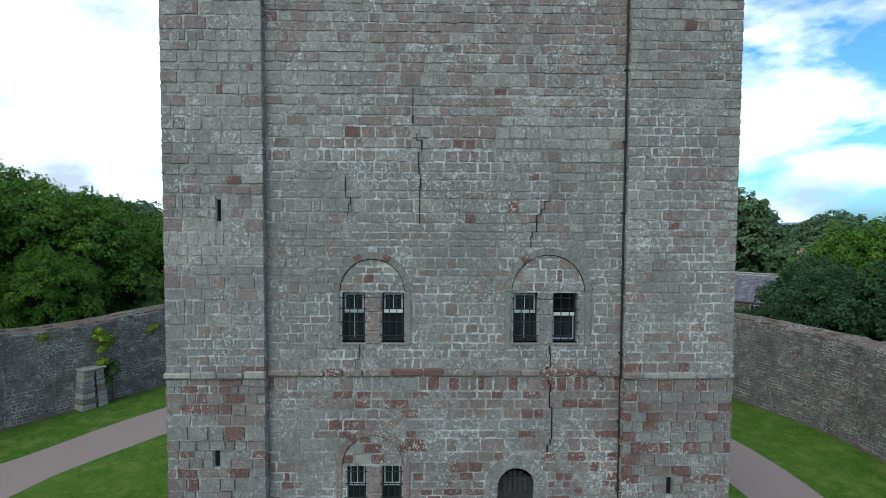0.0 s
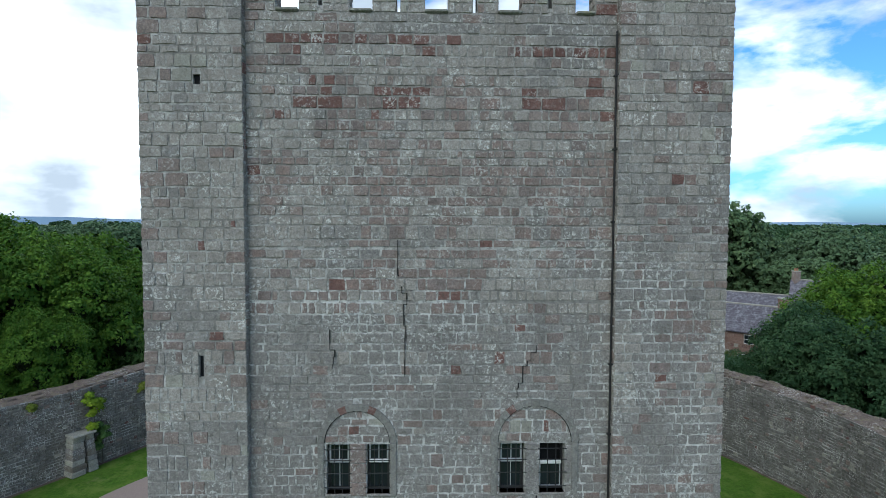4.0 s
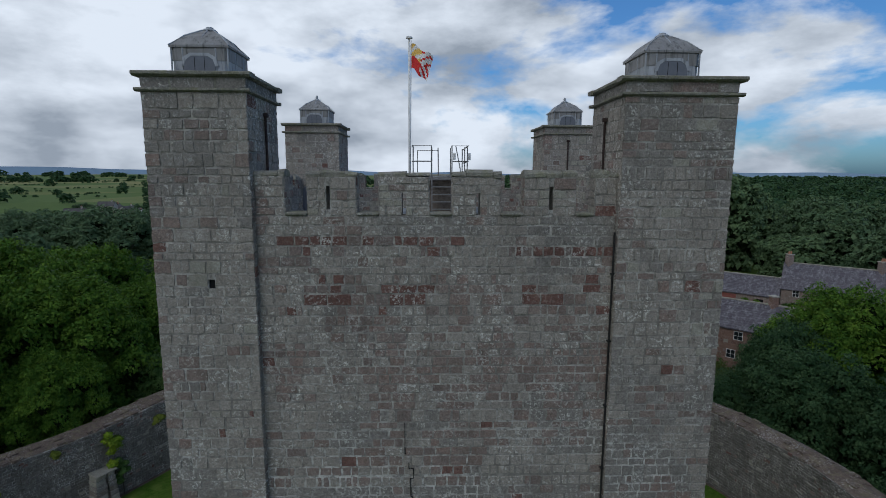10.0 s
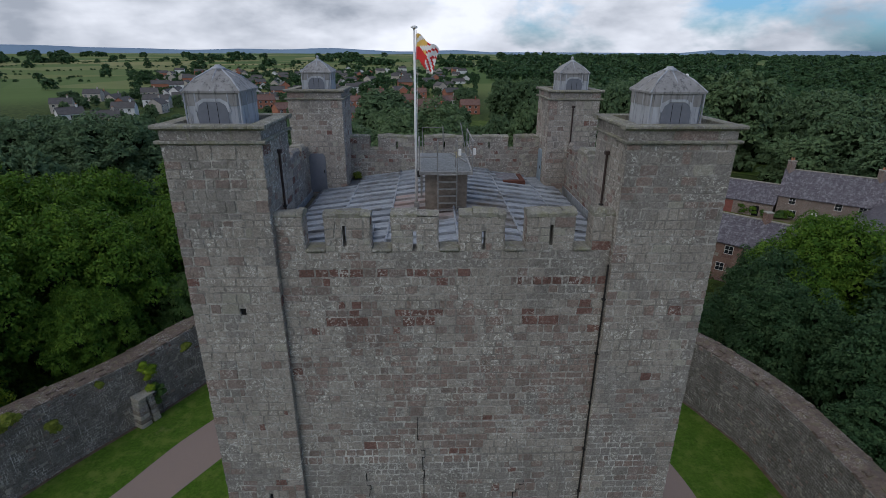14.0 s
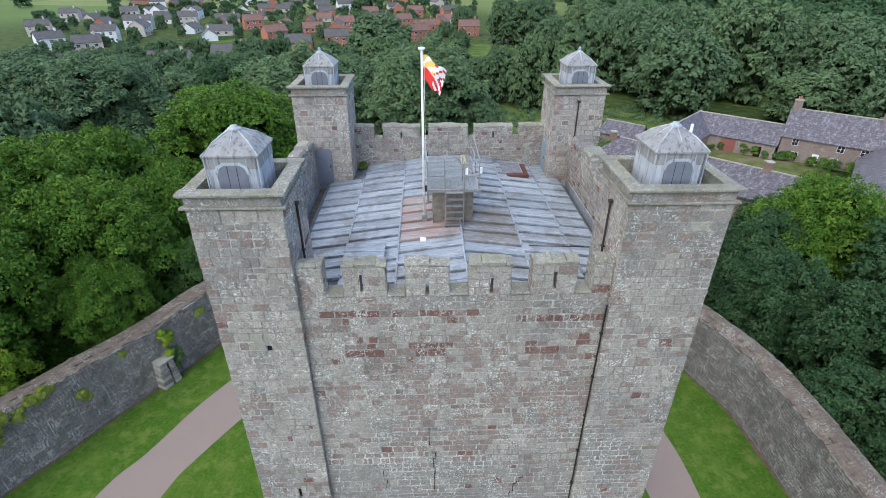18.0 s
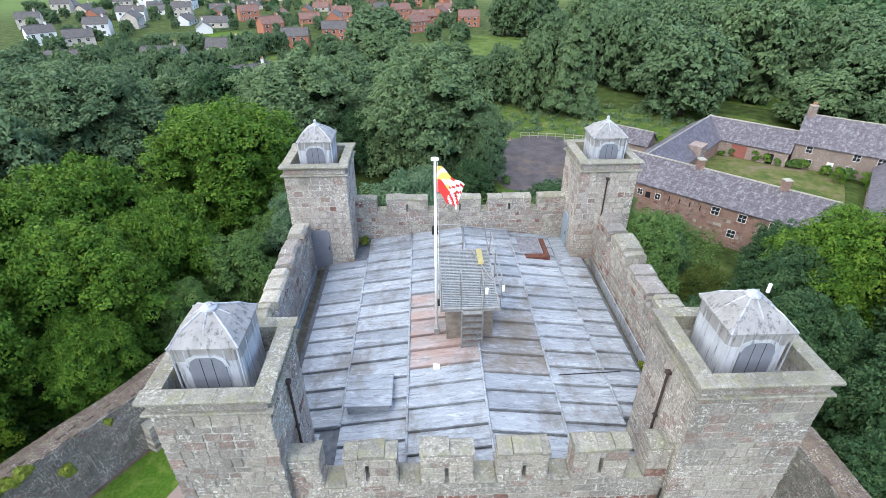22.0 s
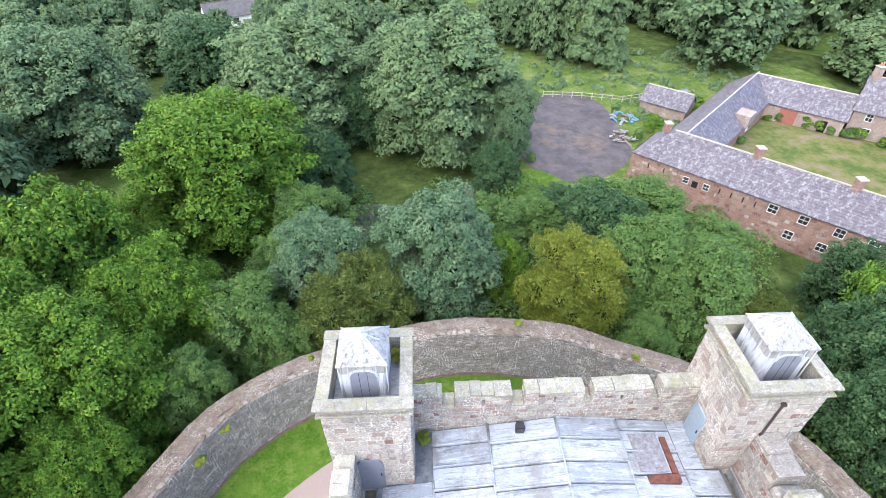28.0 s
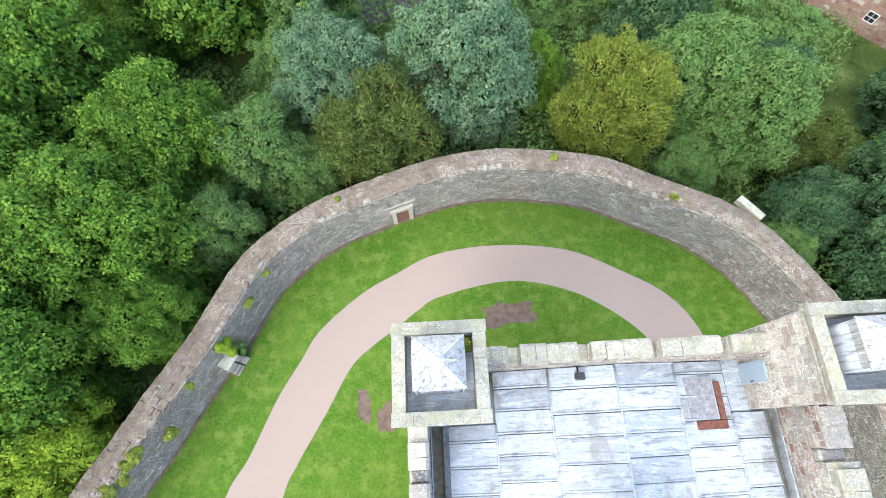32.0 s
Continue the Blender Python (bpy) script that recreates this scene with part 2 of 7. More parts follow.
def lead_material(name, dark, light, stains=True, rust=0.0, tint=(0.32, 0.185, 0.14)):
    m = Nodes(name, 0.6, 0.0, 0.35)
    c = m.ramp(m.piece(), (0.0, dark), (1.0, light))
    streak = m.noise(2.0, 8.0, 0.75, m.map((0.55, 2.0, 1.0)), 0.8)
    c = m.mix(m.ramp(streak, (0.50, 0.0), (0.64, 0.55)), c, (0.52, 0.55, 0.59))
    c = m.mix(m.ramp(m.noise(2.6, 8.0, 0.78, m.map((0.35, 2.4, 1), (5, 2, 8)), 0.5), (0.52, 0.0), (0.62, 0.72)), c, (0.10, 0.105, 0.115))
    c = m.mix(m.ramp(m.noise(11.0, 6.0, 0.7, m.map((0.5, 1.6, 1), (2, 2, 3))), (0.52, 0.0), (0.66, 0.5)), c, (0.15, 0.155, 0.165))
    if stains:
        c = m.mix(m.ramp(m.noise(0.5, 8.0, 0.75, m.map((1.2, 0.8, 1), (2, 7, 1))), (0.51, 0.0), (0.62, 0.7)), c, (0.15, 0.138, 0.12))
    if rust:
        c = m.mix(m.ramp(m.noise(0.9, 7.0, 0.7, m.map((0.8, 1.3, 1), (1, 3, 5))), (0.40, 0.1), (0.60, rust)), c, tint)
    m.set("Roughness", m.ramp(streak, (0.3, 0.7), (0.7, 0.5)))
    return m.color(c).bump(m.noise(4.0, 5.0), 0.3, 0.02).mat


LEAD = lead_material("weathered_lead", (0.228, 0.250, 0.278), (0.330, 0.356, 0.386))
LEAD_RUSTY = lead_material("rust_stained_lead", (0.21, 0.20, 0.205), (0.38, 0.355, 0.345), rust=0.62)

LEAD_STAINED = lead_material("brown_stained_lead", (0.19, 0.195, 0.205), (0.30, 0.31, 0.33), rust=0.8, tint=(0.135, 0.105, 0.07))


def dull_lead(name, dark, light, bloom=0.55):
    m = Nodes(name, 0.6, 0.0, 0.35)
    c = m.ramp(m.noise(2.5, 6.0, 0.7, m.map((1, 1, 0.35))), (0.3, dark), (0.7, light))
    run = m.ramp(m.noise(6.0, 6.0, 0.7, m.map((1.6, 1.6, 0.16), (2, 5, 1))), (0.52, 0.0), (0.64, 0.8))
    c = m.mix(run, c, tuple(v * 0.35 for v in dark))
    pale = m.ramp(m.noise(4.0, 6.0, 0.7, m.map((1.4, 1.4, 0.3), (8, 1, 3))), (0.55, 0.0), (0.66, bloom))
    c = m.mix(pale, c, (0.50, 0.51, 0.53))
    return m.color(c).bump(m.noise(5.0, 5.0), 0.4, 0.02).mat


LEAD_CAP = dull_lead("cap_lead", (0.30, 0.315, 0.34), (0.44, 0.455, 0.48))
CAP_ROOF = dull_lead("cap_roof_lead", (0.20, 0.195, 0.19), (0.29, 0.282, 0.275), 0.12)
# underlay colour, darkened to draw the shadow lines along the welts
WELT_SHADE = plain("welt_shade_lead", (0.115, 0.125, 0.14), 0.7, vary=0.4)

m = Nodes("lawn_grass", 0.95, spec=0.08)
gn = m.noise(4.5, 9.0, 0.8)
c = m.ramp(gn, (0.34, (0.026, 0.070, 0.007)), (0.66, (0.082, 0.155, 0.017)))
c = m.mix(m.ramp(m.noise(1.1, 7.0, 0.7, m.map((1, 1, 1), (7, 3, 0))), (0.48, 0.0), (0.64, 0.75)), c, (0.125, 0.165, 0.034))
c = m.mix(m.ramp(m.noise(2.3, 7.0, 0.75, m.map((1, 1, 1), (1, 9, 0))), (0.54, 0.0), (0.68, 0.6)), c, (0.030, 0.062, 0.010))
c = m.mix(m.ramp(m.noise(0.5, 4.0), (0.42, 0.0), (0.7, 0.5)), c, (0.10, 0.15, 0.024))
c = m.mix(m.ramp(m.noise(0.28, 6.0, 0.65, m.map((1, 1, 1), (4, 1, 0))), (0.66, 0.0), (0.74, 0.4)), c, (0.17, 0.125, 0.085))
GRASS = m.color(c).bump(m.noise(40.0, 4.0), 0.8, 0.03).mat

m = Nodes("pinkish_gravel", 0.95)
c = m.ramp(m.noise(60.0, 4.0, 0.8), (0.3, (0.20, 0.15, 0.125)), (0.7, (0.315, 0.245, 0.21)))
c = m.mix(m.ramp(m.noise(0.9, 5.0), (0.4, 0.0), (0.7, 0.4)), c, (0.24, 0.19, 0.16))
GRAVEL = m.color(c).bump(m.noise(80.0, 3.0), 0.6, 0.02).mat

# fields, hedges and rough grass of the country round the castle
m = Nodes("country_ground", 1.0, spec=0.1)
cell = m.voronoi(0.0062, m.map((1.0, 0.7, 0.0), (30, 12, 0), rot=(0, 0, 0.5)), out="Color")
sep = m.node("ShaderNodeSeparateColor", Color=cell).outputs[0]
field = m.ramp(sep, (0.0, (0.065, 0.115, 0.030)), (0.35, (0.10, 0.15, 0.045)), (0.5, (0.27, 0.245, 0.11)), (0.7, (0.08, 0.135, 0.035)), (1.0, (0.17, 0.185, 0.065)))
near = m.ramp(m.noise(0.35, 9.0, 0.75), (0.35, (0.022, 0.034, 0.010)), (0.55, (0.055, 0.082, 0.020)), (0.72, (0.12, 0.14, 0.045)))
far = m.node("ShaderNodeVectorMath", Vector=m.pos)
far.operation = "LENGTH"
far = m.ramp(m.math("DIVIDE", far.outputs["Value"], 1000.0), (0.40, 0.0), (0.50, 1.0))
c = m.mix(far, near, m.mix(m.ramp(m.noise(0.05, 5.0), (0.3, 0.75), (0.7, 1.0)), (0.05, 0.08, 0.02), field))
COUNTRY = m.color(c).mat

m = Nodes("worn_asphalt", 0.85)
c = m.ramp(m.noise(0.5, 6.0, 0.7), (0.35, (0.050, 0.044, 0.048)), (0.72, (0.105, 0.090, 0.088)))
c = m.mix(m.ramp(m.noise(0.16, 8.0, 0.72, m.map((1, 1, 1), (3, 3, 0))), (0.54, 0.0), (0.64, 0.7)), c, (0.15, 0.11, 0.075))
ASPHALT = m.color(c).bump(m.noise(40.0, 3.0), 0.4, 0.01).mat

m = Nodes("slate_roof", 0.6)
c = m.ramp(m.noise(1.6, 6.0, 0.7), (0.3, (0.062, 0.052, 0.062)), (0.7, (0.15, 0.135, 0.152)))
c = m.mix(m.ramp(m.noise(2.2, 8.0, 0.8, m.map((1, 1, 0.25), (4, 2, 0))), (0.49, 0.0), (0.62, 0.6)), c, (0.36, 0.355, 0.375))
c = m.mix(m.ramp(m.piece(), (0.0, 0.0), (1.0, 0.35)), c, (0.09, 0.085, 0.10))
SLATE = m.color(c).bump(m.noise(14.0, 3.0), 0.5, 0.02).mat

m = Nodes("pane_glass", 0.08, spec=0.6)
GLASS = m.color((0.02, 0.025, 0.03)).mat


def leaf_material(name, a, b, c3):
    m = Nodes(name, 0.6, spec=0.10)
    low, high = tuple(0.55 * p + 0.45 * q for p, q in zip(a, b)), tuple(0.55 * p + 0.45 * q for p, q in zip(c3, b))
    c = m.ramp(m.piece(), (0.0, low), (0.5, b), (1.0, high))
    c = m.mix(m.ramp(m.noise(0.8, 5.0, 0.65), (0.36, 0.55), (0.56, 0.0)), c, a)
    c = m.mix(m.ramp(m.noise(0.8, 5.0, 0.65), (0.54, 0.0), (0.70, 0.55)), c, c3)
    m.color(c)
    tl = m.node("ShaderNodeBsdfTranslucent", Color=m.mix(0.5, c, c3))
    mx = m.node("ShaderNodeMixShader", Fac=0.13)
    m.t.links.new(m.b.outputs[0], mx.inputs[1])
    m.t.links.new(tl.outputs[0], mx.inputs[2])
    m.t.links.new(mx.outputs[0], m.t.nodes["Material Output"].inputs[0])
    return m.mat


LEAVES = {
    "sycamore": leaf_material("bright_green_leaves", (0.020, 0.064, 0.008), (0.070, 0.146, 0.015), (0.190, 0.290, 0.036)),
    "lime": leaf_material("mid_green_leaves", (0.036, 0.084, 0.021), (0.082, 0.148, 0.039), (0.155, 0.232, 0.068)),
    "maple": leaf_material("blue_green_leaves", (0.036, 0.078, 0.036), (0.082, 0.145, 0.072), (0.175, 0.24, 0.135)),
    "yew": leaf_material("olive_yew_leaves", (0.055, 0.090, 0.012), (0.140, 0.175, 0.026), (0.28, 0.30, 0.06)),
    "darkyew": leaf_material("dark_yew_leaves", (0.030, 0.060, 0.014), (0.078, 0.112, 0.026), (0.19, 0.21, 0.05)),
    "oak": leaf_material("dark_green_leaves", (0.014, 0.042, 0.017), (0.040, 0.084, 0.033), (0.108, 0.172, 0.070)),
}
# park and far leaves: paler and greyer, with haze put into the colour
LEAVES["park_oak"] = leaf_material("hazed_grey_green_leaves", (0.050, 0.094, 0.046), (0.096, 0.154, 0.072), (0.172, 0.238, 0.112))
LEAVES["park_lime"] = leaf_material("hazed_soft_green_leaves", (0.060, 0.108, 0.050), (0.112, 0.172, 0.076), (0.190, 0.258, 0.112))
LEAVES["golden"] = leaf_material("yellow_green_leaves", (0.075, 0.145, 0.010), (0.165, 0.25, 0.018), (0.31, 0.38, 0.034))
# near-black green that puts the crown's inner shade into the colour
m = Nodes("crown_shade_colour", 1.0, spec=0.0)
CROWN_SHADE = m.color(m.ramp(m.noise(5.0, 7.0, 0.8), (0.4, (0.014, 0.021, 0.011)), (0.66, (0.038, 0.056, 0.026)))).bump(m.noise(6.0, 5.0, 0.8), 1.0, 0.3).mat
BARK = plain("tree_bark", (0.085, 0.07, 0.055), 0.95, vary=0.4, scale=5.0, bump=0.8)


# ---- mesh tools ----
class Mesher:
    """Collects faces for one mesh."""

    def __init__(self):
        self.v, self.f, self.m = [], [], []

    def add(self, verts, faces, mat=0):
        n = len(self.v)
        self.v += [tuple(p) for p in verts]
        self.f += [tuple(n + i for i in f) for f in faces]
        self.m += [mat] * len(faces)
        return self

    def box(self, x0, y0, z0, x1, y1, z1, mat=0, bev=0.0):
        if bev <= 0:
            v = [(x, y, z) for z in (z0, z1) for y in (y0, y1) for x in (x0, x1)]
            return self.add(v, [(0, 2, 3, 1), (4, 5, 7, 6), (0, 1, 5, 4), (2, 6, 7, 3), (0, 4, 6, 2), (1, 3, 7, 5)], mat)
        b = min(bev, (x1 - x0) / 2.1, (y1 - y0) / 2.1, (z1 - z0) / 2.1)
        v, f, ax = [], [], ((x0, x1), (y0, y1), (z0, z1))
        idx = {}
        for sx in (0, 1):
            for sy in (0, 1):
                for sz in (0, 1):
                    s = (sx, sy, sz)
                    for k in range(3):
                        p = [ax[i][s[i]] + (0 if i == k else (b if s[i] == 0 else -b)) for i in range(3)]
                        idx[s, k] = len(v)
                        v.append(p)
        for k in range(3):
            i, j = [(1, 2), (2, 0), (0, 1)][k]
            for side in (0, 1):
                ring = []
                for a, c in ((0, 0), (1, 0), (1, 1), (0, 1)):
                    s = [0, 0, 0]
                    s[k], s[i], s[j] = side, a, c
                    ring.append(idx[tuple(s), k])
                f.append(tuple(ring if side else reversed(ring)))
            for a in (0, 1):
                for c in (0, 1):
                    s0, s1 = [0, 0, 0], [0, 0, 0]
                    s0[i] = s1[i] = a
                    s0[j] = s1[j] = c
                    s1[k] = 1
                    q = [idx[tuple(s0), i], idx[tuple(s1), i], idx[tuple(s1), j], idx[tuple(s0), j]]
                    f.append(tuple(q if (a == c) == True else reversed(q)))
        for s in [(a, c, d) for a in (0, 1) for c in (0, 1) for d in (0, 1)]:
            q = [idx[s, 0], idx[s, 1], idx[s, 2]]
            f.append(tuple(q if sum(s) % 2 else reversed(q)))
        return self.add(v, f, mat)

    def prism(self, poly, z0, z1, mat=0):
        n = len(poly)
        v = [(*p[:2], z0) for p in poly] + [(*p[:2], z1) for p in poly]
        return self.add(v, [tuple(range(n - 1, -1, -1)), tuple(range(n, 2 * n))] + [(i, (i + 1) % n, n + (i + 1) % n, n + i) for i in range(n)], mat)

    def tube(self, pts, r, n=8, mat=0, r1=None):
        pts = [Vector(p) for p in pts]
        rings = []
        for i, p in enumerate(pts):
            d = (pts[min(i + 1, len(pts) - 1)] - pts[max(i - 1, 0)]).normalized()
            a = d.orthogonal().normalized()
            c = d.cross(a)
            rr = r if r1 is None else r + (r1 - r) * i / max(1, len(pts) - 1)
            rings.append([p + (a * math.cos(6.2832 * k / n) + c * math.sin(6.2832 * k / n)) * rr for k in range(n)])
        v = [q for ring in rings for q in ring]
        f = [(i * n + k, i * n + (k + 1) % n, (i + 1) * n + (k + 1) % n, (i + 1) * n + k) for i in range(len(pts) - 1) for k in range(n)]
        f += [tuple(range(n - 1, -1, -1)), tuple((len(pts) - 1) * n + k for k in range(n))]
        return self.add(v, f, mat)

    def lathe(self, prof, at=(0, 0, 0), n=14, mat=0):
        v = [(at[0] + r * math.cos(6.2832 * k / n), at[1] + r * math.sin(6.2832 * k / n), at[2] + z) for r, z in prof for k in range(n)]
        f = [(i * n + k, i * n + (k + 1) % n, (i + 1) * n + (k + 1) % n, (i + 1) * n + k) for i in range(len(prof) - 1) for k in range(n)]
        f += [tuple(range(n - 1, -1, -1)), tuple((len(prof) - 1) * n + k for k in range(n))]
        return self.add(v, f, mat)

    def mesh(self, name, mats, smooth=False):
        me = bpy.data.meshes.new(name)
        me.from_pydata(self.v, [], self.f)
        for mt in mats if isinstance(mats, (list, tuple)) else [mats]:
            me.materials.append(mt)
        me.polygons.foreach_set("material_index", self.m)
        if smooth:
            me.polygons.foreach_set("use_smooth", [True] * len(self.f))
        me.update()
        return me


def part(name, src, mats, parent=None, label="", kind="", smooth=False):
    me = src.mesh(name, mats, smooth) if isinstance(src, Mesher) else src
    ob = new(name, me)
    if parent is not None:
        ob.parent = parent
    return tagged(ob, label, kind=kind)


def thing(name, label, category, group="", kind="", at=(0, 0, 0)):
    ob = new(name)
    ob.location = at
    return tagged(ob, label, category, group, kind)


def mesh_thing(name, src, mats, label, category, group="", kind="", smooth=False):
    ob = new(name, src.mesh(name, mats, smooth))
    return tagged(ob, label, category, group, kind)


# ---- ground ----
G = -1.1                     # the lawn round the keep
WARD = [(-32.6, 2), (-30.6, 10), (-28.6, 16.5), (-26.65, 21.5), (-24.9, 24.2), (-23.1, 27.4), (-20.6, 31.2), (-19.2, 33.8), (-17.8, 36.1), (-15.2, 38.5), (-12.5, 40.1), (-8.8, 41.5), (-5.0, 42.7),
        (-0.7, 43.3), (3.5, 42.85), (7.2, 42.0), (9.8, 40.7), (14.0, 38.5), (17.0, 36.0), (19.5, 32.0), (20.35, 29.7), (21.1, 27.6), (21.5, 25.4), (21.65, 22.7), (21.65, 19.7), (21.3, 12), (20.5, 4)]
WALL_TOP, WALL_THICK = 4.2, 1.75


def ground_z(x, y):
    d = math.hypot((x + 3) / 1.08, y - 19)
    k = min(1, max(0, (d - 24) / 14))
    z = G - 0.35 - 3.4 * k * k * (3 - 2 * k)
    far = max(0, d - 120)
    z -= 4.5 * min(1, far / 120)
    z += 0.4 * noise.noise((x * 0.03, y * 0.03, 0)) * min(1, d / 60)
    if d > 400:
        z += (d - 400) * 0.004 + 9 * noise.noise((x * 0.0016, y * 0.0016, 3)) * min(1, (d - 400) / 900)
    return z


mb = Mesher()
RADII = [0, 6, 12, 18, 23, 26, 29, 32, 35, 38, 44, 52, 62, 75, 90, 110, 135, 165, 200, 250, 320, 400, 500, 650, 850, 1100, 1500, 2000, 2700, 3600, 4700]
for r in RADII:
    for k in range(96):
        a = 6.28319 * k / 96
        x, y = -3 + r * math.sin(a), 19 + r * math.cos(a)
        mb.v.append((x, y, ground_z(x, y)))
for i in range(len(RADII) - 1):
    for k in range(96):
        mb.f.append((i * 96 + k, i * 96 + (k + 1) % 96, (i + 1) * 96 + (k + 1) % 96, (i + 1) * 96 + k)[::-1])
        mb.m.append(0)
mesh_thing("ground", mb, COUNTRY, "rough grass, fields and woodland floor reaching the horizon", "ground", kind="structure", smooth=True)


def smooth_line(pts, steps=5):
    out = []
    for i in range(len(pts) - 1):
        p0, p1, p2, p3 = pts[max(i - 1, 0)], pts[i], pts[i + 1], pts[min(i + 2, len(pts) - 1)]
        for s in range(steps):
            t = s / steps
            out.append(tuple(0.5 * (2 * b + (c - a) * t + (2 * a - 5 * b + 4 * c - d) * t * t + (3 * b - a - 3 * c + d) * t ** 3) for a, b, c, d in zip(p0, p1, p2, p3)))
    return out + [tuple(pts[-1])]


def offset(line, d):
    out = []
    for i, p in enumerate(line):
        a, b = line[max(i - 1, 0)], line[min(i + 1, len(line) - 1)]
        l = math.hypot(b[0] - a[0], b[1] - a[1])
        out.append((p[0] - (b[1] - a[1]) / l * d, p[1] + (b[0] - a[0]) / l * d))
    return out


def ribbon(a, b, z, mb, mat=0):
    v = [(*p, z) for p in a] + [(*p, z) for p in b]
    n = len(a)
    mb.add(v, [(i, n + i, n + i + 1, i + 1) for i in range(n - 1)], mat)


ward = smooth_line(WARD, 2)
mb = Mesher()
lawn_poly = offset(ward, 0.4)
mb.add([(-3, 15, G)] + [(*p, G) for p in lawn_poly] + [(20.5, -14, G), (-33, -14, G)],
       [(0, i + 1, i)[::-1] for i in range(1, len(lawn_poly) + 2)] + [(0, 1, len(lawn_poly) + 2)[::-1]])
mesh_thing("lawn", mb, GRASS, "mown green lawn with bare earth patches inside the curtain wall", "lawn", kind="structure")

P_OUT = smooth_line([(-24, 6), (-22.8, 14), (-20.9, 21.3), (-19.4, 24.0), (-17.6, 28.0), (-16.1, 30.5), (-14.7, 32.8), (-11.6, 35.5), (-8.9, 37.0), (-5.7, 38.5), (-0.7, 39.05), (4.8, 38.4), (9.0, 36.4), (12.2, 34.3), (14.2, 31.3), (15.6, 25.8), (16.05, 22.0), (15.9, 17), (15.7, 8)])
P_IN = smooth_line([(-19.8, 6), (-18.6, 14), (-16.9, 21.2), (-15.95, 23.4), (-14.0, 26.8), (-12.3, 29.9), (-10.7, 31.4), (-9.0, 32.6), (-7.3, 33.9), (-5.4, 35.0), (0.0, 36.0), (4.4, 35.1), (7.6, 33.3), (9.9, 31.2), (11.4, 28.6), (12.4, 24.6), (12.8, 21.5), (13.0, 17), (13.0, 8)])
mb = Mesher()
ribbon(P_OUT, P_IN, G + 0.012, mb)
mesh_thing("gravel_path", mb, GRAVEL, "curving pinkish gravel path through the lawn round the keep", "path", kind="structure")


# ---- masonry ----
STONES = [STONE_GREY, STONE_RED, STONE_PINK, STONE_PALE, STONE_WALL, STONE_BARN, STONE_MAUVE, STONE_LICHEN]
rnd = random.Random(7)


def free_spans(u0, u1, z0, z1, holes):
    """What is left of u0..u1 between z0 and z1, after the openings; an opening is (u0, z0, u1, z1) or an arch (centre, springing, radius)."""
    spans = [(u0, u1)]
    for h in holes:
        if len(h) == 4:
            if h[1] >= z1 - 0.04 or h[3] <= z0 + 0.04:
                continue
            a, b = h[0], h[2]
        else:
            zz = max((z0 + z1) / 2, h[1]) - h[1]
            if z1 <= h[1] + 0.02 or zz >= h[2]:
                continue
            w = math.sqrt(h[2] ** 2 - zz ** 2)
            a, b = h[0] - w, h[0] + w
        out = []
        for p, q in spans:
            if b <= p or a >= q:
                out.append((p, q))
                continue
            if a - p > 0.05:
                out.append((p, a))
            if q - b > 0.05:
                out.append((b, q))
        spans = out
    return spans


def courses(u0, u1, z0, z1, holes=(), course=0.26, width=0.39, joint=0.022):
    """Rectangles of the stones of a face, course by course."""
    out, z = [], z0
    while z < z1 - 0.06:
        h = course * rnd.choice((0.75, 0.9, 1.0, 1.0, 1.15, 1.3)) * rnd.uniform(0.95, 1.05)
        wide = width * rnd.choice((0.65, 0.8, 0.9, 1.0, 1.1))
        if z1 - z - h < course * 0.5:
            h = z1 - z
        for a, b in free_spans(u0, u1, z, z + h, holes):
            u = a
            while u < b - 0.02:
                w = wide * rnd.uniform(0.6, 1.45)
                if b - u - w < width * 0.4:
                    w = b - u
                if w > 0.07:
                    out.append((u + joint / 2, z + joint / 2, u + w - joint / 2, z + h - joint / 2))
                u += w
        z += h
    return out


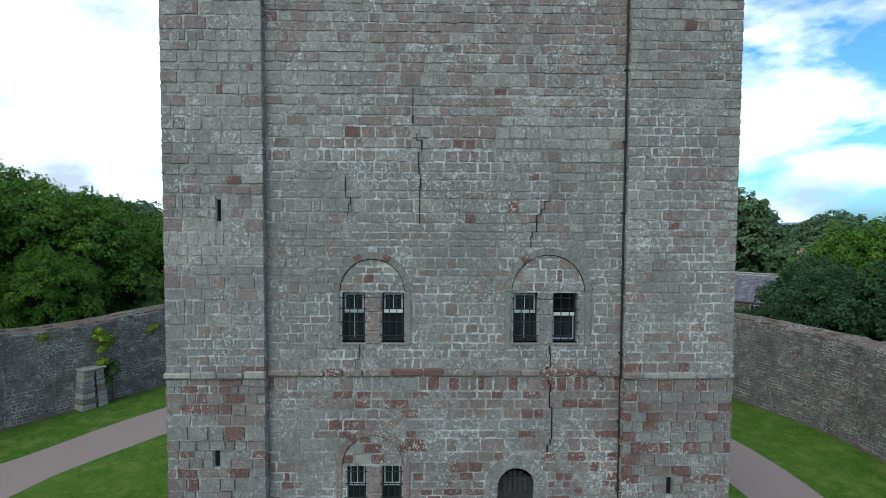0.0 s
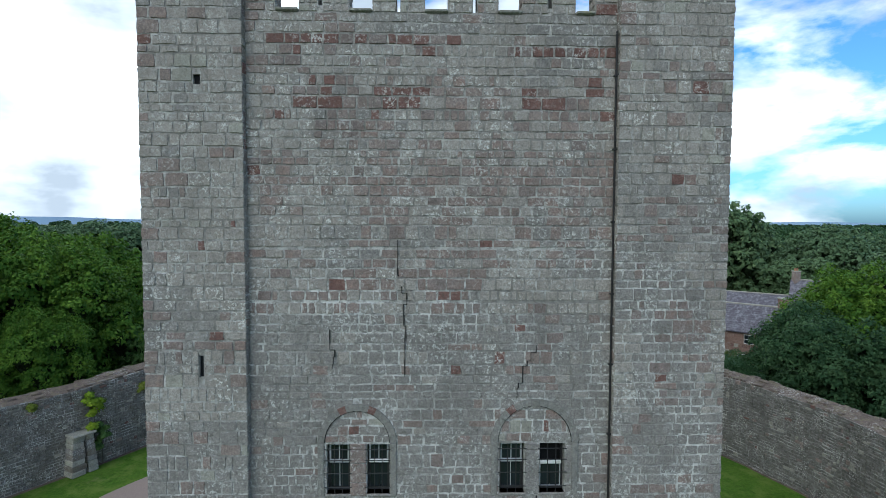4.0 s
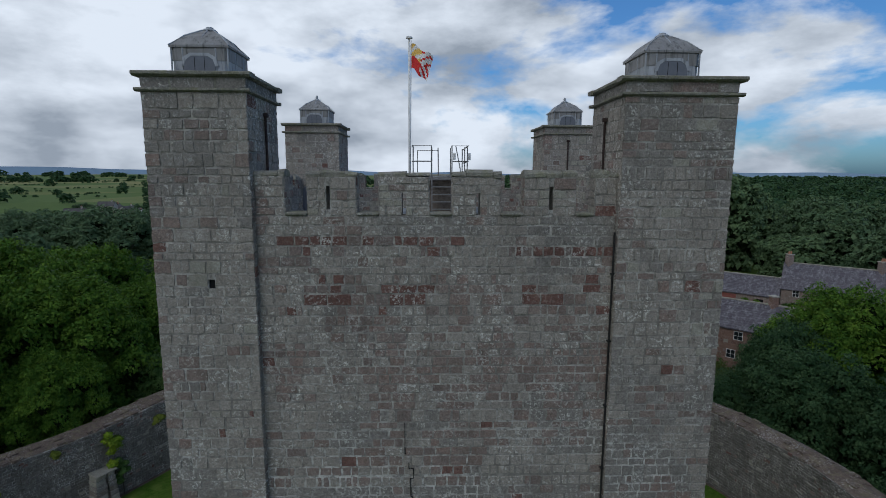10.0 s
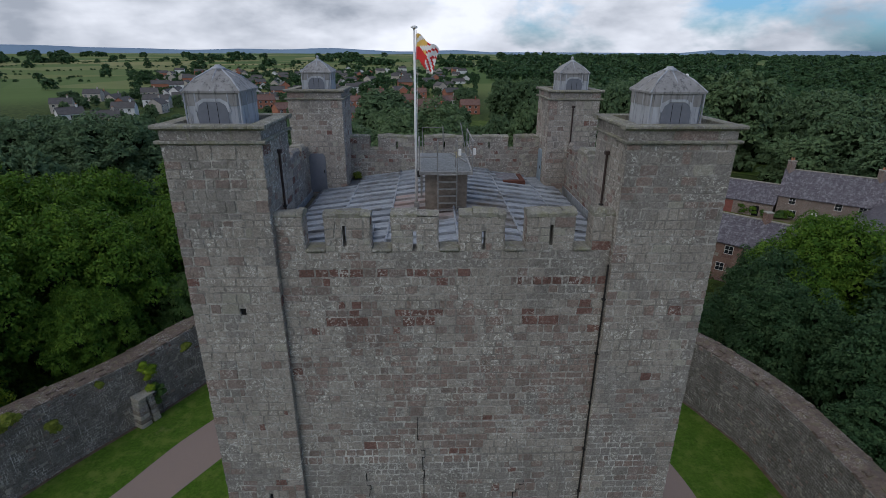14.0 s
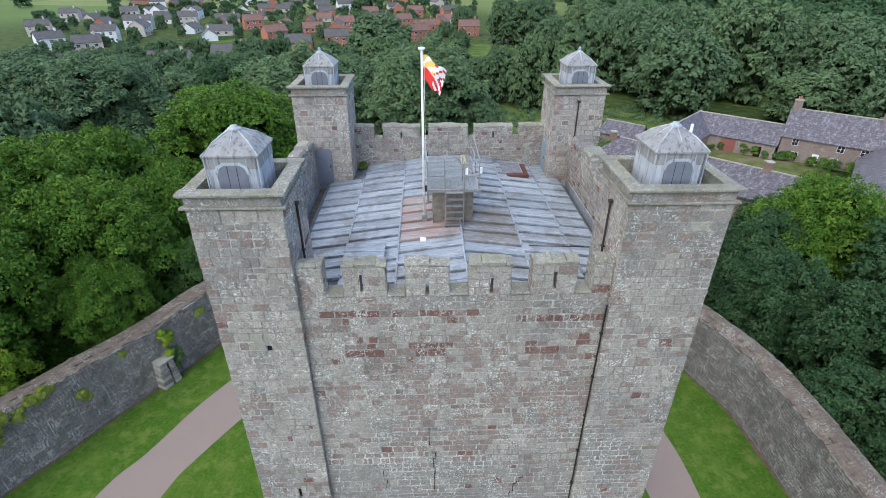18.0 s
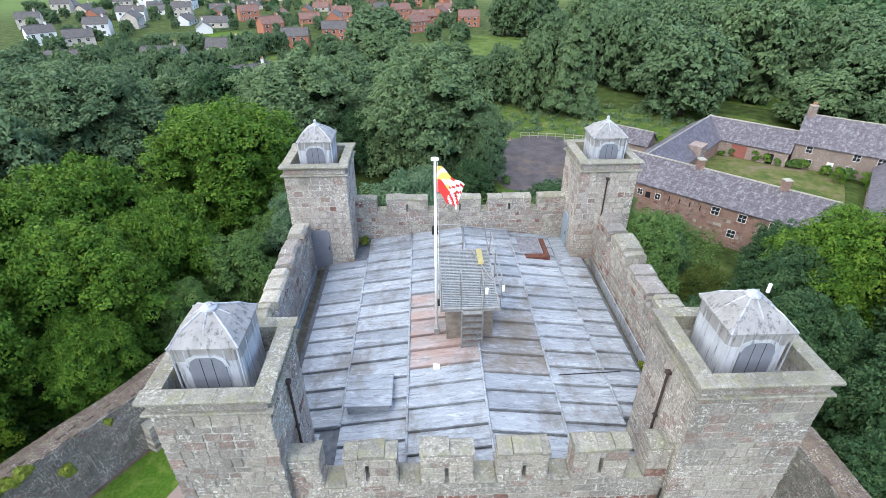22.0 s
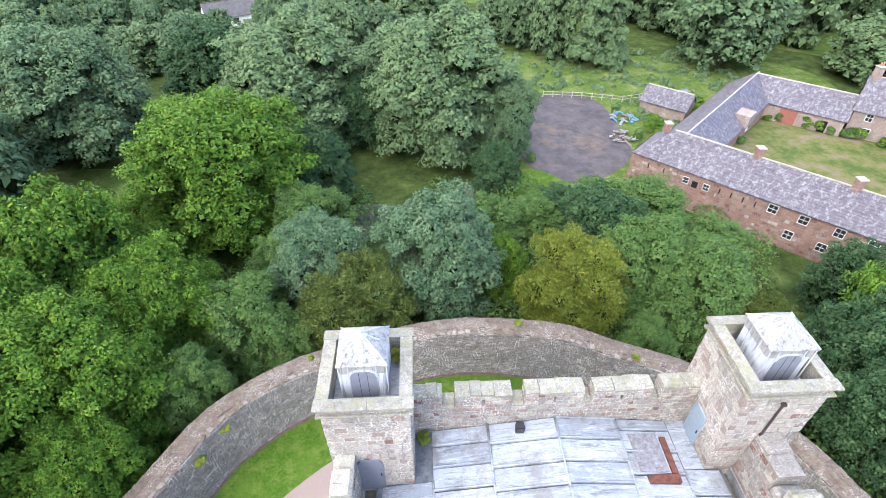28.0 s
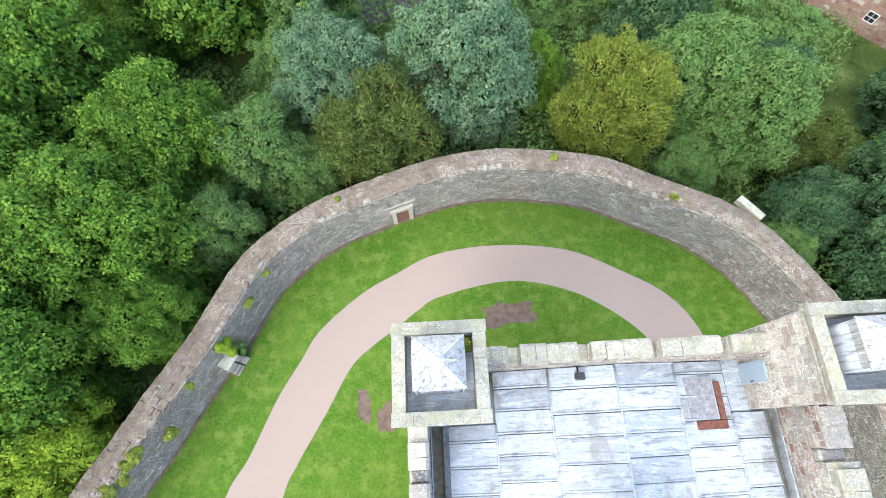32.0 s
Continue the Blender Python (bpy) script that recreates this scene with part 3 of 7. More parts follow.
def lay(mb, o, ud, nd, rects, colour, proud=0.022, rough=True):
    """Stones as chamfered blocks that stand a little proud of the face through o, along ud, facing nd."""
    for a, z0, b, z1 in rects:
        c = min(0.010, (b - a) / 5, (z1 - z0) / 5)
        d = proud * rnd.uniform(0.35, 1.2)
        um, zm = (a + b) / 2, (z0 + z1) / 2
        if not rough:
            k = [rnd.uniform(-0.014, 0.020) * (1 if i in (0, 1, 3, 6) else -1) for i in range(8)]
            fr = [(a + c + k[0], z0 + c + k[1]), (b - c + k[2], z0 + c + k[3]), (b - c + k[4], z1 - c + k[5]), (a + c + k[6], z1 - c + k[7])]
            v = [(o[0] + ud[0] * u - nd[0] * 0.02, o[1] + ud[1] * u - nd[1] * 0.02, z) for u, z in ((a, z0), (b, z0), (b, z1), (a, z1))]
            v += [(o[0] + ud[0] * u + nd[0] * d, o[1] + ud[1] * u + nd[1] * d, z) for u, z in fr]
            mb.add(v, [(4, 5, 6, 7), (0, 1, 5, 4), (1, 2, 6, 5), (2, 3, 7, 6), (3, 0, 4, 7)], colour(um, zm))
            continue
        e = min(0.020, (z1 - z0) * 0.1)
        ring = [(a, z0, 1, 1), (um, z0, 0, 1), (b, z0, -1, 1), (b, zm, -1, 0), (b, z1, -1, -1), (um, z1, 0, -1), (a, z1, 1, -1), (a, zm, 1, 0)]
        bk = [(u + rnd.uniform(-0.4, 1.0) * e * su, z + rnd.uniform(-0.4, 1.0) * e * sz) for u, z, su, sz in ring]
        v = [(o[0] + ud[0] * u - nd[0] * 0.02, o[1] + ud[1] * u - nd[1] * 0.02, z) for u, z in bk]
        v += [(o[0] + ud[0] * (u + c * q[2]) + nd[0] * d, o[1] + ud[1] * (u + c * q[2]) + nd[1] * d, z + c * q[3]) for (u, z), q in zip(bk, ring)]
        mb.add(v, [tuple(range(8, 16))] + [(k, (k + 1) % 8, 8 + (k + 1) % 8, 8 + k) for k in range(8)], colour(um, zm))


def plate(mb, o, ud, nd, u0, u1, z0, z1, holes=(), thick=0.6, mat=0):
    """A wall of some thickness with rectangular openings through it; o lies on its face."""
    us = sorted({u0, u1, *[h[0] for h in holes], *[h[2] for h in holes]})
    zs = sorted({z0, z1, *[h[1] for h in holes], *[h[3] for h in holes]})

    def p(u, z, d):
        return (o[0] + ud[0] * u - nd[0] * d, o[1] + ud[1] * u - nd[1] * d, z)

    for i in range(len(us) - 1):
        for j in range(len(zs) - 1):
            cu, cz = (us[i] + us[i + 1]) / 2, (zs[j] + zs[j + 1]) / 2
            if any(h[0] < cu < h[2] and h[1] < cz < h[3] for h in holes):
                continue
            q = [(us[i], zs[j]), (us[i + 1], zs[j]), (us[i + 1], zs[j + 1]), (us[i], zs[j + 1])]
            mb.add([p(*w, 0) for w in q], [(0, 1, 2, 3)], mat)
            mb.add([p(*w, thick) for w in q], [(3, 2, 1, 0)], mat)
    for h in [*holes, (u0, z0, u1, z1)]:
        q = [(h[0], h[1]), (h[2], h[1]), (h[2], h[3]), (h[0], h[3])]
        for i in range(4):
            a, b = q[i], q[(i + 1) % 4]
            mb.add([p(*a, 0), p(*b, 0), p(*b, thick), p(*a, thick)], [(0, 1, 2, 3)], mat)


def mix_colour(red, pink, pale=0.02, grey=0):
    def pick(u, z):
        r = rnd.random()
        return 1 if r < red else 2 if r < red + pink else 3 if r < red + pink + pale else grey
    return pick


# patches where red sandstone shows in the front: from and to along the wall, from and to in height, share of red
RED_PATCHES = [(-3.6, 1.0, 18.1, 18.4, 0.85), (2.0, 4.8, 18.05, 18.35, 0.9), (-3.6, -2.9, 17.7, 18.1, 0.6), (-0.2, 0.6, 17.85, 18.15, 0.5), (-3.0, -2.1, 16.7, 17.65, 0.62),
               (-1.4, 0.2, 16.7, 17.2, 0.6), (2.7, 3.8, 16.7, 17.2, 0.5), (4.0, 4.5, 17.1, 17.4, 0.7), (1.4, 1.8, 16.9, 17.2, 0.6), (-4.3, -3.6, 15.0, 15.5, 0.5)]


def front_colour(u, z):
    r = rnd.random()
    drift = noise.noise((u * 0.55, 4, z * 0.7))
    if z < 6.4:
        k = 0.5 + 0.9 * drift + (0.25 if z > 4.9 else 0.0) + 0.09 * min(2, max(-3, u)) + 0.5 * noise.noise((3, 1, z * 3.1))
        return 1 if r < 0.30 * k else 6 if r < 0.78 * k else 2 if r < 0.9 * k else 0
    for a, b, c, d, share in RED_PATCHES:
        if a < u < b and c < z < d:
            return 1 if r < 0.85 * share else 6 if r < share + 0.2 else 7
    if z > 11.6:
        warm = drift + (0.55 if 0.4 < u < 4.9 and 12.9 < z < 15.4 else 0.27 if z < 17.6 else -0.1)
        return 1 if r < 0.008 else 6 if r < 0.02 + 0.10 * max(0, warm) else 2 if r < 0.10 + 0.95 * max(0, warm) else 7 if noise.noise((u * 0.4, 9, z * 0.5)) > -0.15 else 0
    return 1 if r < 0.008 else 6 if r < 0.03 + 0.08 * max(0, drift) else 2 if r < 0.10 + 0.25 * max(0, drift) else 7 if r < 0.16 else 0


LX0, LX1, RX0, RX1 = -6.72, -4.27, 4.88, 7.66     # front turrets
FY, MY = 12.75, 12.97                              # faces of the turrets and of the wall between them
FTY = 15.2                                        # back of the front turrets
BY0, BY1 = 25.15, 27.85                            # back turrets
BLX0, BLX1, BRX0, BRX1 = -6.78, -4.25, 5.72, 8.12
SX0, SX1 = -6.66, 7.58                             # faces of the side walls
SILL, MER, FRIEZE, TOP = 19.0, 20.0, 21.95, 22.3
WINDOWS = [(-2.36, 6.97, -1.77, 8.26), (-1.34, 6.97, -0.76, 8.26), (2.05, 6.97, 2.69, 8.26), (3.08, 6.97, 3.72, 8.26), (-2.24, 2.30, -1.75, 3.72), (-1.34, 2.30, -0.82, 3.72)]
ARCHES = [(-1.58, 8.30, 1.00, 0.83), (2.94, 8.30, 1.12, 0.95), (-1.57, 3.76, 0.96, 0.79)]
DOORWAY = (1.69, 1.25, 2.66, 3.18)
SLITS = [(-5.41, 10.06, -5.30, 10.60), (-5.56, 3.80, -5.42, 4.24), (-5.43, 17.17, -5.26, 17.41)]
SLIT_R = [(6.04, 3.03, 6.19, 3.50)]

keep = thing("keep", "tall grey and red stone keep with four corner turrets and battlements", "castle keep")
X, Y = (1, 0), (0, 1)
NX, NY = (-1, 0), (0, -1)

# front wall: core with openings, and its stones
mb = Mesher()
plate(mb, (0, MY), X, NY, LX1 - 0.4, RX0 + 0.4, G - 0.4, SILL, [*WINDOWS, (1.69, 1.25, 2.66, 3.67)])
part("front_wall", mb, [MORTAR], keep, "lime-mortared core of the front wall")
HOLES = [*WINDOWS, DOORWAY, *[(c, z, r) for c, z, r, _ in ARCHES], (2.175, 3.18, 0.84)]
HOLES += [(-1.79, 6.9, -1.32, 8.30), (2.67, 6.9, 3.10, 8.30), (-1.77, 2.2, -1.32, 3.76), (1.35, 1.0, 2.98, 3.18)]
front = courses(LX1, RX0, G - 0.1, 6.08, HOLES, 0.27, 0.42) + courses(LX1, RX0, 6.26, 11.88, HOLES) + courses(LX1, RX0, 11.92, 13.22, HOLES) + courses(LX1, RX0, 13.26, SILL, HOLES)
mb = Mesher()
lay(mb, (0, MY), X, NY, [q for q in front if q[1] < 16.45], front_colour)
for q in front:
    if q[1] >= 16.45:
        one = Mesher()
        lay(one, (0, MY), X, NY, [q], front_colour)
        i = one.m[0]
        one.m = [0] * len(one.m)
        part("stone", one, [STONES[i]], keep)
for c, z, ro, ri in ARCHES:
    lay(mb, (0, MY - 0.004), X, NY, [q for q in courses(c - ri - 0.08, c + ri + 0.08, z, z + ri + 0.1, (), 0.25, 0.40) if max(abs(q[0] - c), abs(q[2] - c)) ** 2 + (q[3] - z) ** 2 < (ro + 0.03) ** 2], mix_colour(0.16, 0.2, 0.1), 0.012)
front_stones = part("stonework", mb, STONES, keep, "squared grey stones with scattered red sandstone blocks", "stuff")

# mullions, jambs and voussoirs
for (a, _, _, _), (b, z0, c, z1), red in ((WINDOWS[0], WINDOWS[0], 1), (WINDOWS[2], WINDOWS[2], 0), (WINDOWS[4], WINDOWS[4], 1)):
    right = {-2.36: -1.34, 2.05: 3.08, -2.24: -1.34}[b]
    z = z0 - 0.05
    while z < z1 - 0.05:
        h = rnd.uniform(0.3, 0.5)
        h = h if z1 + 0.02 - z - h > 0.15 else z1 + 0.02 - z
        mb = Mesher().box(c + 0.01, MY - 0.035, z + 0.008, right - 0.01, MY + 0.3, z + h - 0.008, bev=0.02)
        part("mullion_stone", mb, [(STONE_PINK, STONE_GREY)[not red]], keep)
        z += h


def ring_stones(c, z, ro, ri, mat, name="voussoir", n=15, deep=0.16):
    for k in range(n):
        a0, a1 = math.pi * (k + 0.02) / n, math.pi * (k + 0.98) / n
        q = [(ri, a0), (ro, a0), (ro, a1), (ri, a1)]
        jut = rnd.uniform(0.048, 0.056)
        v = [(c - r * math.cos(a), MY - (jut if s else -deep), z + r * math.sin(a)) for s in (0, 1) for r, a in q]
        mb = Mesher().add(v, [(3, 2, 1, 0), (4, 5, 6, 7), (0, 1, 5, 4), (1, 2, 6, 5), (2, 3, 7, 6), (3, 0, 4, 7)])
        part(name, mb, [STONE_RED if rnd.random() < 0.08 else mat], keep)


for c, z, ro, ri in ARCHES:
    ring_stones(c, z, ro, ri, STONE_SMOOTH if z > 5 else STONE_PINK)
    for side in (-1, 1):
        part("arch_jamb", Mesher().box(*sorted((c + side * ri, c + side * ro))[:1], MY - 0.045, z - 1.4, max(c + side * ri, c + side * ro), MY + 0.1, z - 0.005, bev=0.02), [STONE_SMOOTH if z > 5 else STONE_PINK], keep)
# a black arc inside each ring, painted as the shadow at its edge
for c, z, ro, ri in ARCHES:
    v = [(c - r * math.cos(math.pi * k / 24), MY - 0.026, z + r * math.sin(math.pi * k / 24)) for k in range(25) for r in (ri - 0.02, ri + 0.004)]
    part("open_joint", Mesher().add(v, [(2 * k, 2 * k + 1, 2 * k + 3, 2 * k + 2) for k in range(24)]), [DARK], keep, "dark line drawn as the shadow under the arch ring")
ring_stones(2.175, 3.18, 0.82, 0.49, STONE_GREY, n=9, deep=0.24)
for z in (1.25, 1.75, 2.2, 2.7):
    for a, b in ((1.37, 1.68), (2.67, 2.97)):
        part("jamb_stone", Mesher().box(a, MY - 0.04, z, b, MY + 0.3, z + 0.46, bev=0.02), [STONE_GREY], keep)
mb = Mesher().box(1.69, MY + 0.22, 1.25, 2.66, MY + 0.28, 3.67)
arc = [(2.175 - 0.49 * math.cos(math.pi * k / 12), 3.18 + 0.49 * math.sin(math.pi * k / 12)) for k in range(13)]
mb.add([(x, MY + 0.22, z) for x, z in arc], [tuple(range(12, -1, -1))])
for k in range(7):
    mb.box(1.72 + k * 0.135, MY + 0.195, 1.27, 1.72 + k * 0.135 + 0.115, MY + 0.22, 3.2 + 0.3 * math.sin(math.pi * (k + 0.5) / 7), bev=0.008)
for z in (1.8, 2.8, 3.25):
    mb.box(1.71, MY + 0.18, z, 2.64, MY + 0.2, z + 0.07)
mesh_thing("door_1", mb, [plain("dark_oak", (0.045, 0.04, 0.04), 0.8, vary=0.4)], "dark studded arched plank door in the keep's front", "door", kind="structure")

# string course
u = LX1
while u < RX0 - 0.1:
    w = min(rnd.uniform(0.4, 0.9), RX0 - u)
    part("string_course_stone", Mesher().box(u + 0.008, MY - 0.10 + rnd.uniform(0, 0.03), 6.09, u + w - 0.008, MY + 0.05, 6.29 + rnd.uniform(-0.03, 0.03), bev=0.035), [rnd.choice((STONE_RED, STONE_RED, STONE_MAUVE, STONE_PINK, STONE_GREY))], keep)
    u += w

# cracks that run down the joints
CRACK = plain("open_joint", (0.02, 0.02, 0.02), 1.0)
for x, za, zb in ((-0.55, 13.45, 12.7), (-0.45, 12.3, 10.2), (2.95, 10.8, 9.6), (-2.25, 11.2, 10.3), (2.98, 6.0, 4.2), (-1.9, 6.9, 6.2), (3.0, 6.9, 6.3)):
    mb, z, xx = Mesher(), za, x
    while z > zb:
        h = rnd.uniform(0.1, 0.3)
        w = rnd.uniform(0.010, 0.020) if x > 2.9 and za < 7 else rnd.uniform(0.006, 0.014)
        mb.box(xx - w, MY - 0.042, z - h, xx + w, MY - 0.02, z)
        s = rnd.uniform(-0.14, 0.14)
        if rnd.random() < 0.6:
            mb.box(min(xx, xx + s), MY - 0.042, z - h - 0.006, max(xx, xx + s), MY - 0.02, z - h + 0.005)
            xx += s
        z -= h
    part("crack", mb, [CRACK], keep, "dark open crack down the joints")

# merlons and sills of the front
FRONT_MER = [(-4.25, -3.52, None), (-2.95, -1.73, (-2.43, 19.15, 19.75)), (-1.16, 0.10, (-0.54, 19.02, 19.58)), (0.69, 1.90, (1.34, 19.02, 19.58)), (2.51, 3.82, (3.19, 19.15, 19.75)), (4.31, 4.87, None)]


def merlon(x0, x1, slot, z0, z1, o, ud, nd, thick, colour, ragged=0.0, top=None):
    mer = part("merlon", Mesher(), [MORTAR], keep)
    holes = [(slot[0] - 0.05, slot[1], slot[0] + 0.05, slot[2])] if slot else []
    mb = Mesher()
    plate(mb, o, ud, nd, x0, x1, z0, z1 - 0.12, holes, thick)
    mer.data = mb.mesh("merlon", [MORTAR])
    mb = Mesher()
    lay(mb, o, ud, nd, courses(x0, x1, z0, z1 - 0.12, holes, 0.25, 0.36), colour, 0.025)
    ob = (o[0] - nd[0] * thick, o[1] - nd[1] * thick)
    lay(mb, ob, (-ud[0], -ud[1]), (-nd[0], -nd[1]), courses(-x1, -x0, z0, z1 - 0.12, [(-h[2], h[1], -h[0], h[3]) for h in holes], 0.25, 0.36), colour, 0.025)
    for u, s in ((x0, -1), (x1, 1)):
        oo = (o[0] + ud[0] * u, o[1] + ud[1] * u)
        sd, ends = ((nd, (-thick, 0.0)) if s > 0 else ((-nd[0], -nd[1]), (0.0, thick)))
        lay(mb, oo, sd, (ud[0] * s, ud[1] * s), courses(*ends, z0, z1 - 0.12, (), 0.25, 0.4), colour, 0.02)
    part("merlon_stonework", mb, STONES, mer, kind="stuff")
    u = x0 - 0.03
    while u < x1 - 0.02:
        w = min(rnd.uniform(0.35, 0.75), x1 + 0.03 - u)
        if x1 + 0.03 - u - w < 0.15:
            w = x1 + 0.03 - u
        h = rnd.uniform(0.10, 0.17) + ragged * rnd.uniform(-0.5, 1)
        mb = Mesher()
        a, b, d0, d1, zz = u + 0.006, u + w - 0.006, rnd.uniform(-0.045, 0.01), thick + rnd.uniform(-0.01, 0.045), z1 - 0.125
        prof = [(d0, zz), (d1, zz), (d1, zz + h * 0.55), (d1 - 0.10, zz + h), (d0 + 0.10, zz + h + 0.01), (d0, zz + h * 0.6)]
        v = [(o[0] + ud[0] * uu - nd[0] * d, o[1] + ud[1] * uu - nd[1] * d, z + rnd.uniform(-0.03, 0.03)) for uu in (a, b) for d, z in prof]
        mb.add(v, [tuple(range(6)), tuple(range(11, 5, -1))] + [(i, 6 + i, 6 + (i + 1) % 6, (i + 1) % 6) for i in range(6)])
        part("coping_stone", mb, [top or STONE_COPING], mer, "lichened coping stone")
        u += w


for x0, x1, slot in FRONT_MER:
    merlon(x0, x1, slot, SILL, MER + 0.1, (0, MY), X, NY, 0.5, mix_colour(0.04, 0.10, 0.12, 7), 0.05)
for (_, a, _), (b, _, _) in zip(FRONT_MER, FRONT_MER[1:]):
    part("crenel_sill", Mesher().box(a + 0.01, MY - 0.07, SILL, b - 0.01, MY + 0.55, SILL + 0.09, bev=0.03), [STONE_COPING], keep, "mossy sill slab")

# side and back walls with their battlements
mb = Mesher()
plate(mb, (SX0, 0), (0, -1), NX, -BY0 - 0.2, -FTY + 0.2, G - 0.4, SILL, (), 0.62)
part("side_wall", mb, [MORTAR], keep)
mb = Mesher()
plate(mb, (SX1, 0), Y, X, FTY - 0.2, BY0 + 0.2, G - 0.4, SILL, (), 0.82)
part("side_wall", mb, [MORTAR], keep)
mb = Mesher()
plate(mb, (0, 27.55), NX, Y, -BRX0 - 0.2, -BLX1 + 0.2, G - 0.4, 19.25, (), 0.6)
part("back_wall", mb, [MORTAR], keep)
mb = Mesher()
common = mix_colour(0.06, 0.16, 0.05)
lay(mb, (SX0, 0), (0, -1), NX, courses(-BY0, -FTY, G, SILL), common)
lay(mb, (SX0 + 0.62, 0), Y, X, courses(FTY, BY0, 17.3, SILL, (), 0.25, 0.36), common)
lay(mb, (SX1, 0), Y, X, courses(FTY, BY0, G, SILL), common)
lay(mb, (SX1 - 0.82, 0), (0, -1), NX, courses(-BY0, -FTY, 17.3, SILL, (), 0.25, 0.36), mix_colour(0.04, 0.3, 0.2))
lay(mb, (0, 27.55), NX, Y, courses(-BRX0, -BLX1, G, 19.25), common)
lay(mb, (0, 26.95), X, NY, courses(BLX1, BRX0, 17.3, 19.25, (), 0.25, 0.36), mix_colour(0.05, 0.2, 0.2))
part("side_stonework", mb, STONES, keep, "weathered stones of the side and back walls", "stuff")
for x0, x1, slot in ((-4.25, -3.25, None), (-2.76, -0.85, (-1.8, 19.32, 19.7)), (-0.34, 1.68, (0.7, 19.32, 19.7)), (2.05, 4.06, (3.05, 19.32, 19.7)), (4.44, 5.72, None)):
    merlon(x0, x1, slot, 19.25, 20.0, (0, 26.95), X, NY, 0.58, mix_colour(0.05, 0.2, 0.25))
for a, b in ((-3.25, -2.76), (-0.85, -0.34), (1.68, 2.05), (4.06, 4.44)):
    part("crenel_sill", Mesher().box(a + 0.01, 26.93, 19.25, b - 0.01, 27.56, 19.34, bev=0.03), [STONE_COPING], keep)
for y0, y1 in ((15.6, 16.8), (17.3, 19.0), (19.45, 21.2), (21.65, 23.35), (23.8, 25.1)):
    merlon(y0, y1, None, SILL, 19.9 + rnd.uniform(-0.12, 0.14), (SX0 + 0.62, 0), Y, X, 0.62, mix_colour(0.06, 0.2, 0.25), 0.16, rnd.choice((STONE_GREY, STONE_PALE, STONE_COPING)))
    merlon(y0, y1, None, SILL, 19.9 + rnd.uniform(-0.12, 0.14), (SX1, 0), Y, X, 0.82, mix_colour(0.06, 0.2, 0.25), 0.16, rnd.choice((STONE_GREY, STONE_PALE, STONE_COPING)))
for a, b in ((16.8, 17.3), (19.0, 19.45), (21.2, 21.65), (23.35, 23.8)):
    for x0, x1 in ((SX0 - 0.02, SX0 + 0.64), (SX1 - 0.84, SX1 + 0.02)):
        part("crenel_sill", Mesher().box(x0, a + 0.01, SILL, x1, b - 0.01, SILL + 0.4 + rnd.uniform(-0.1, 0.15), bev=0.08), [STONE_GREY], keep)


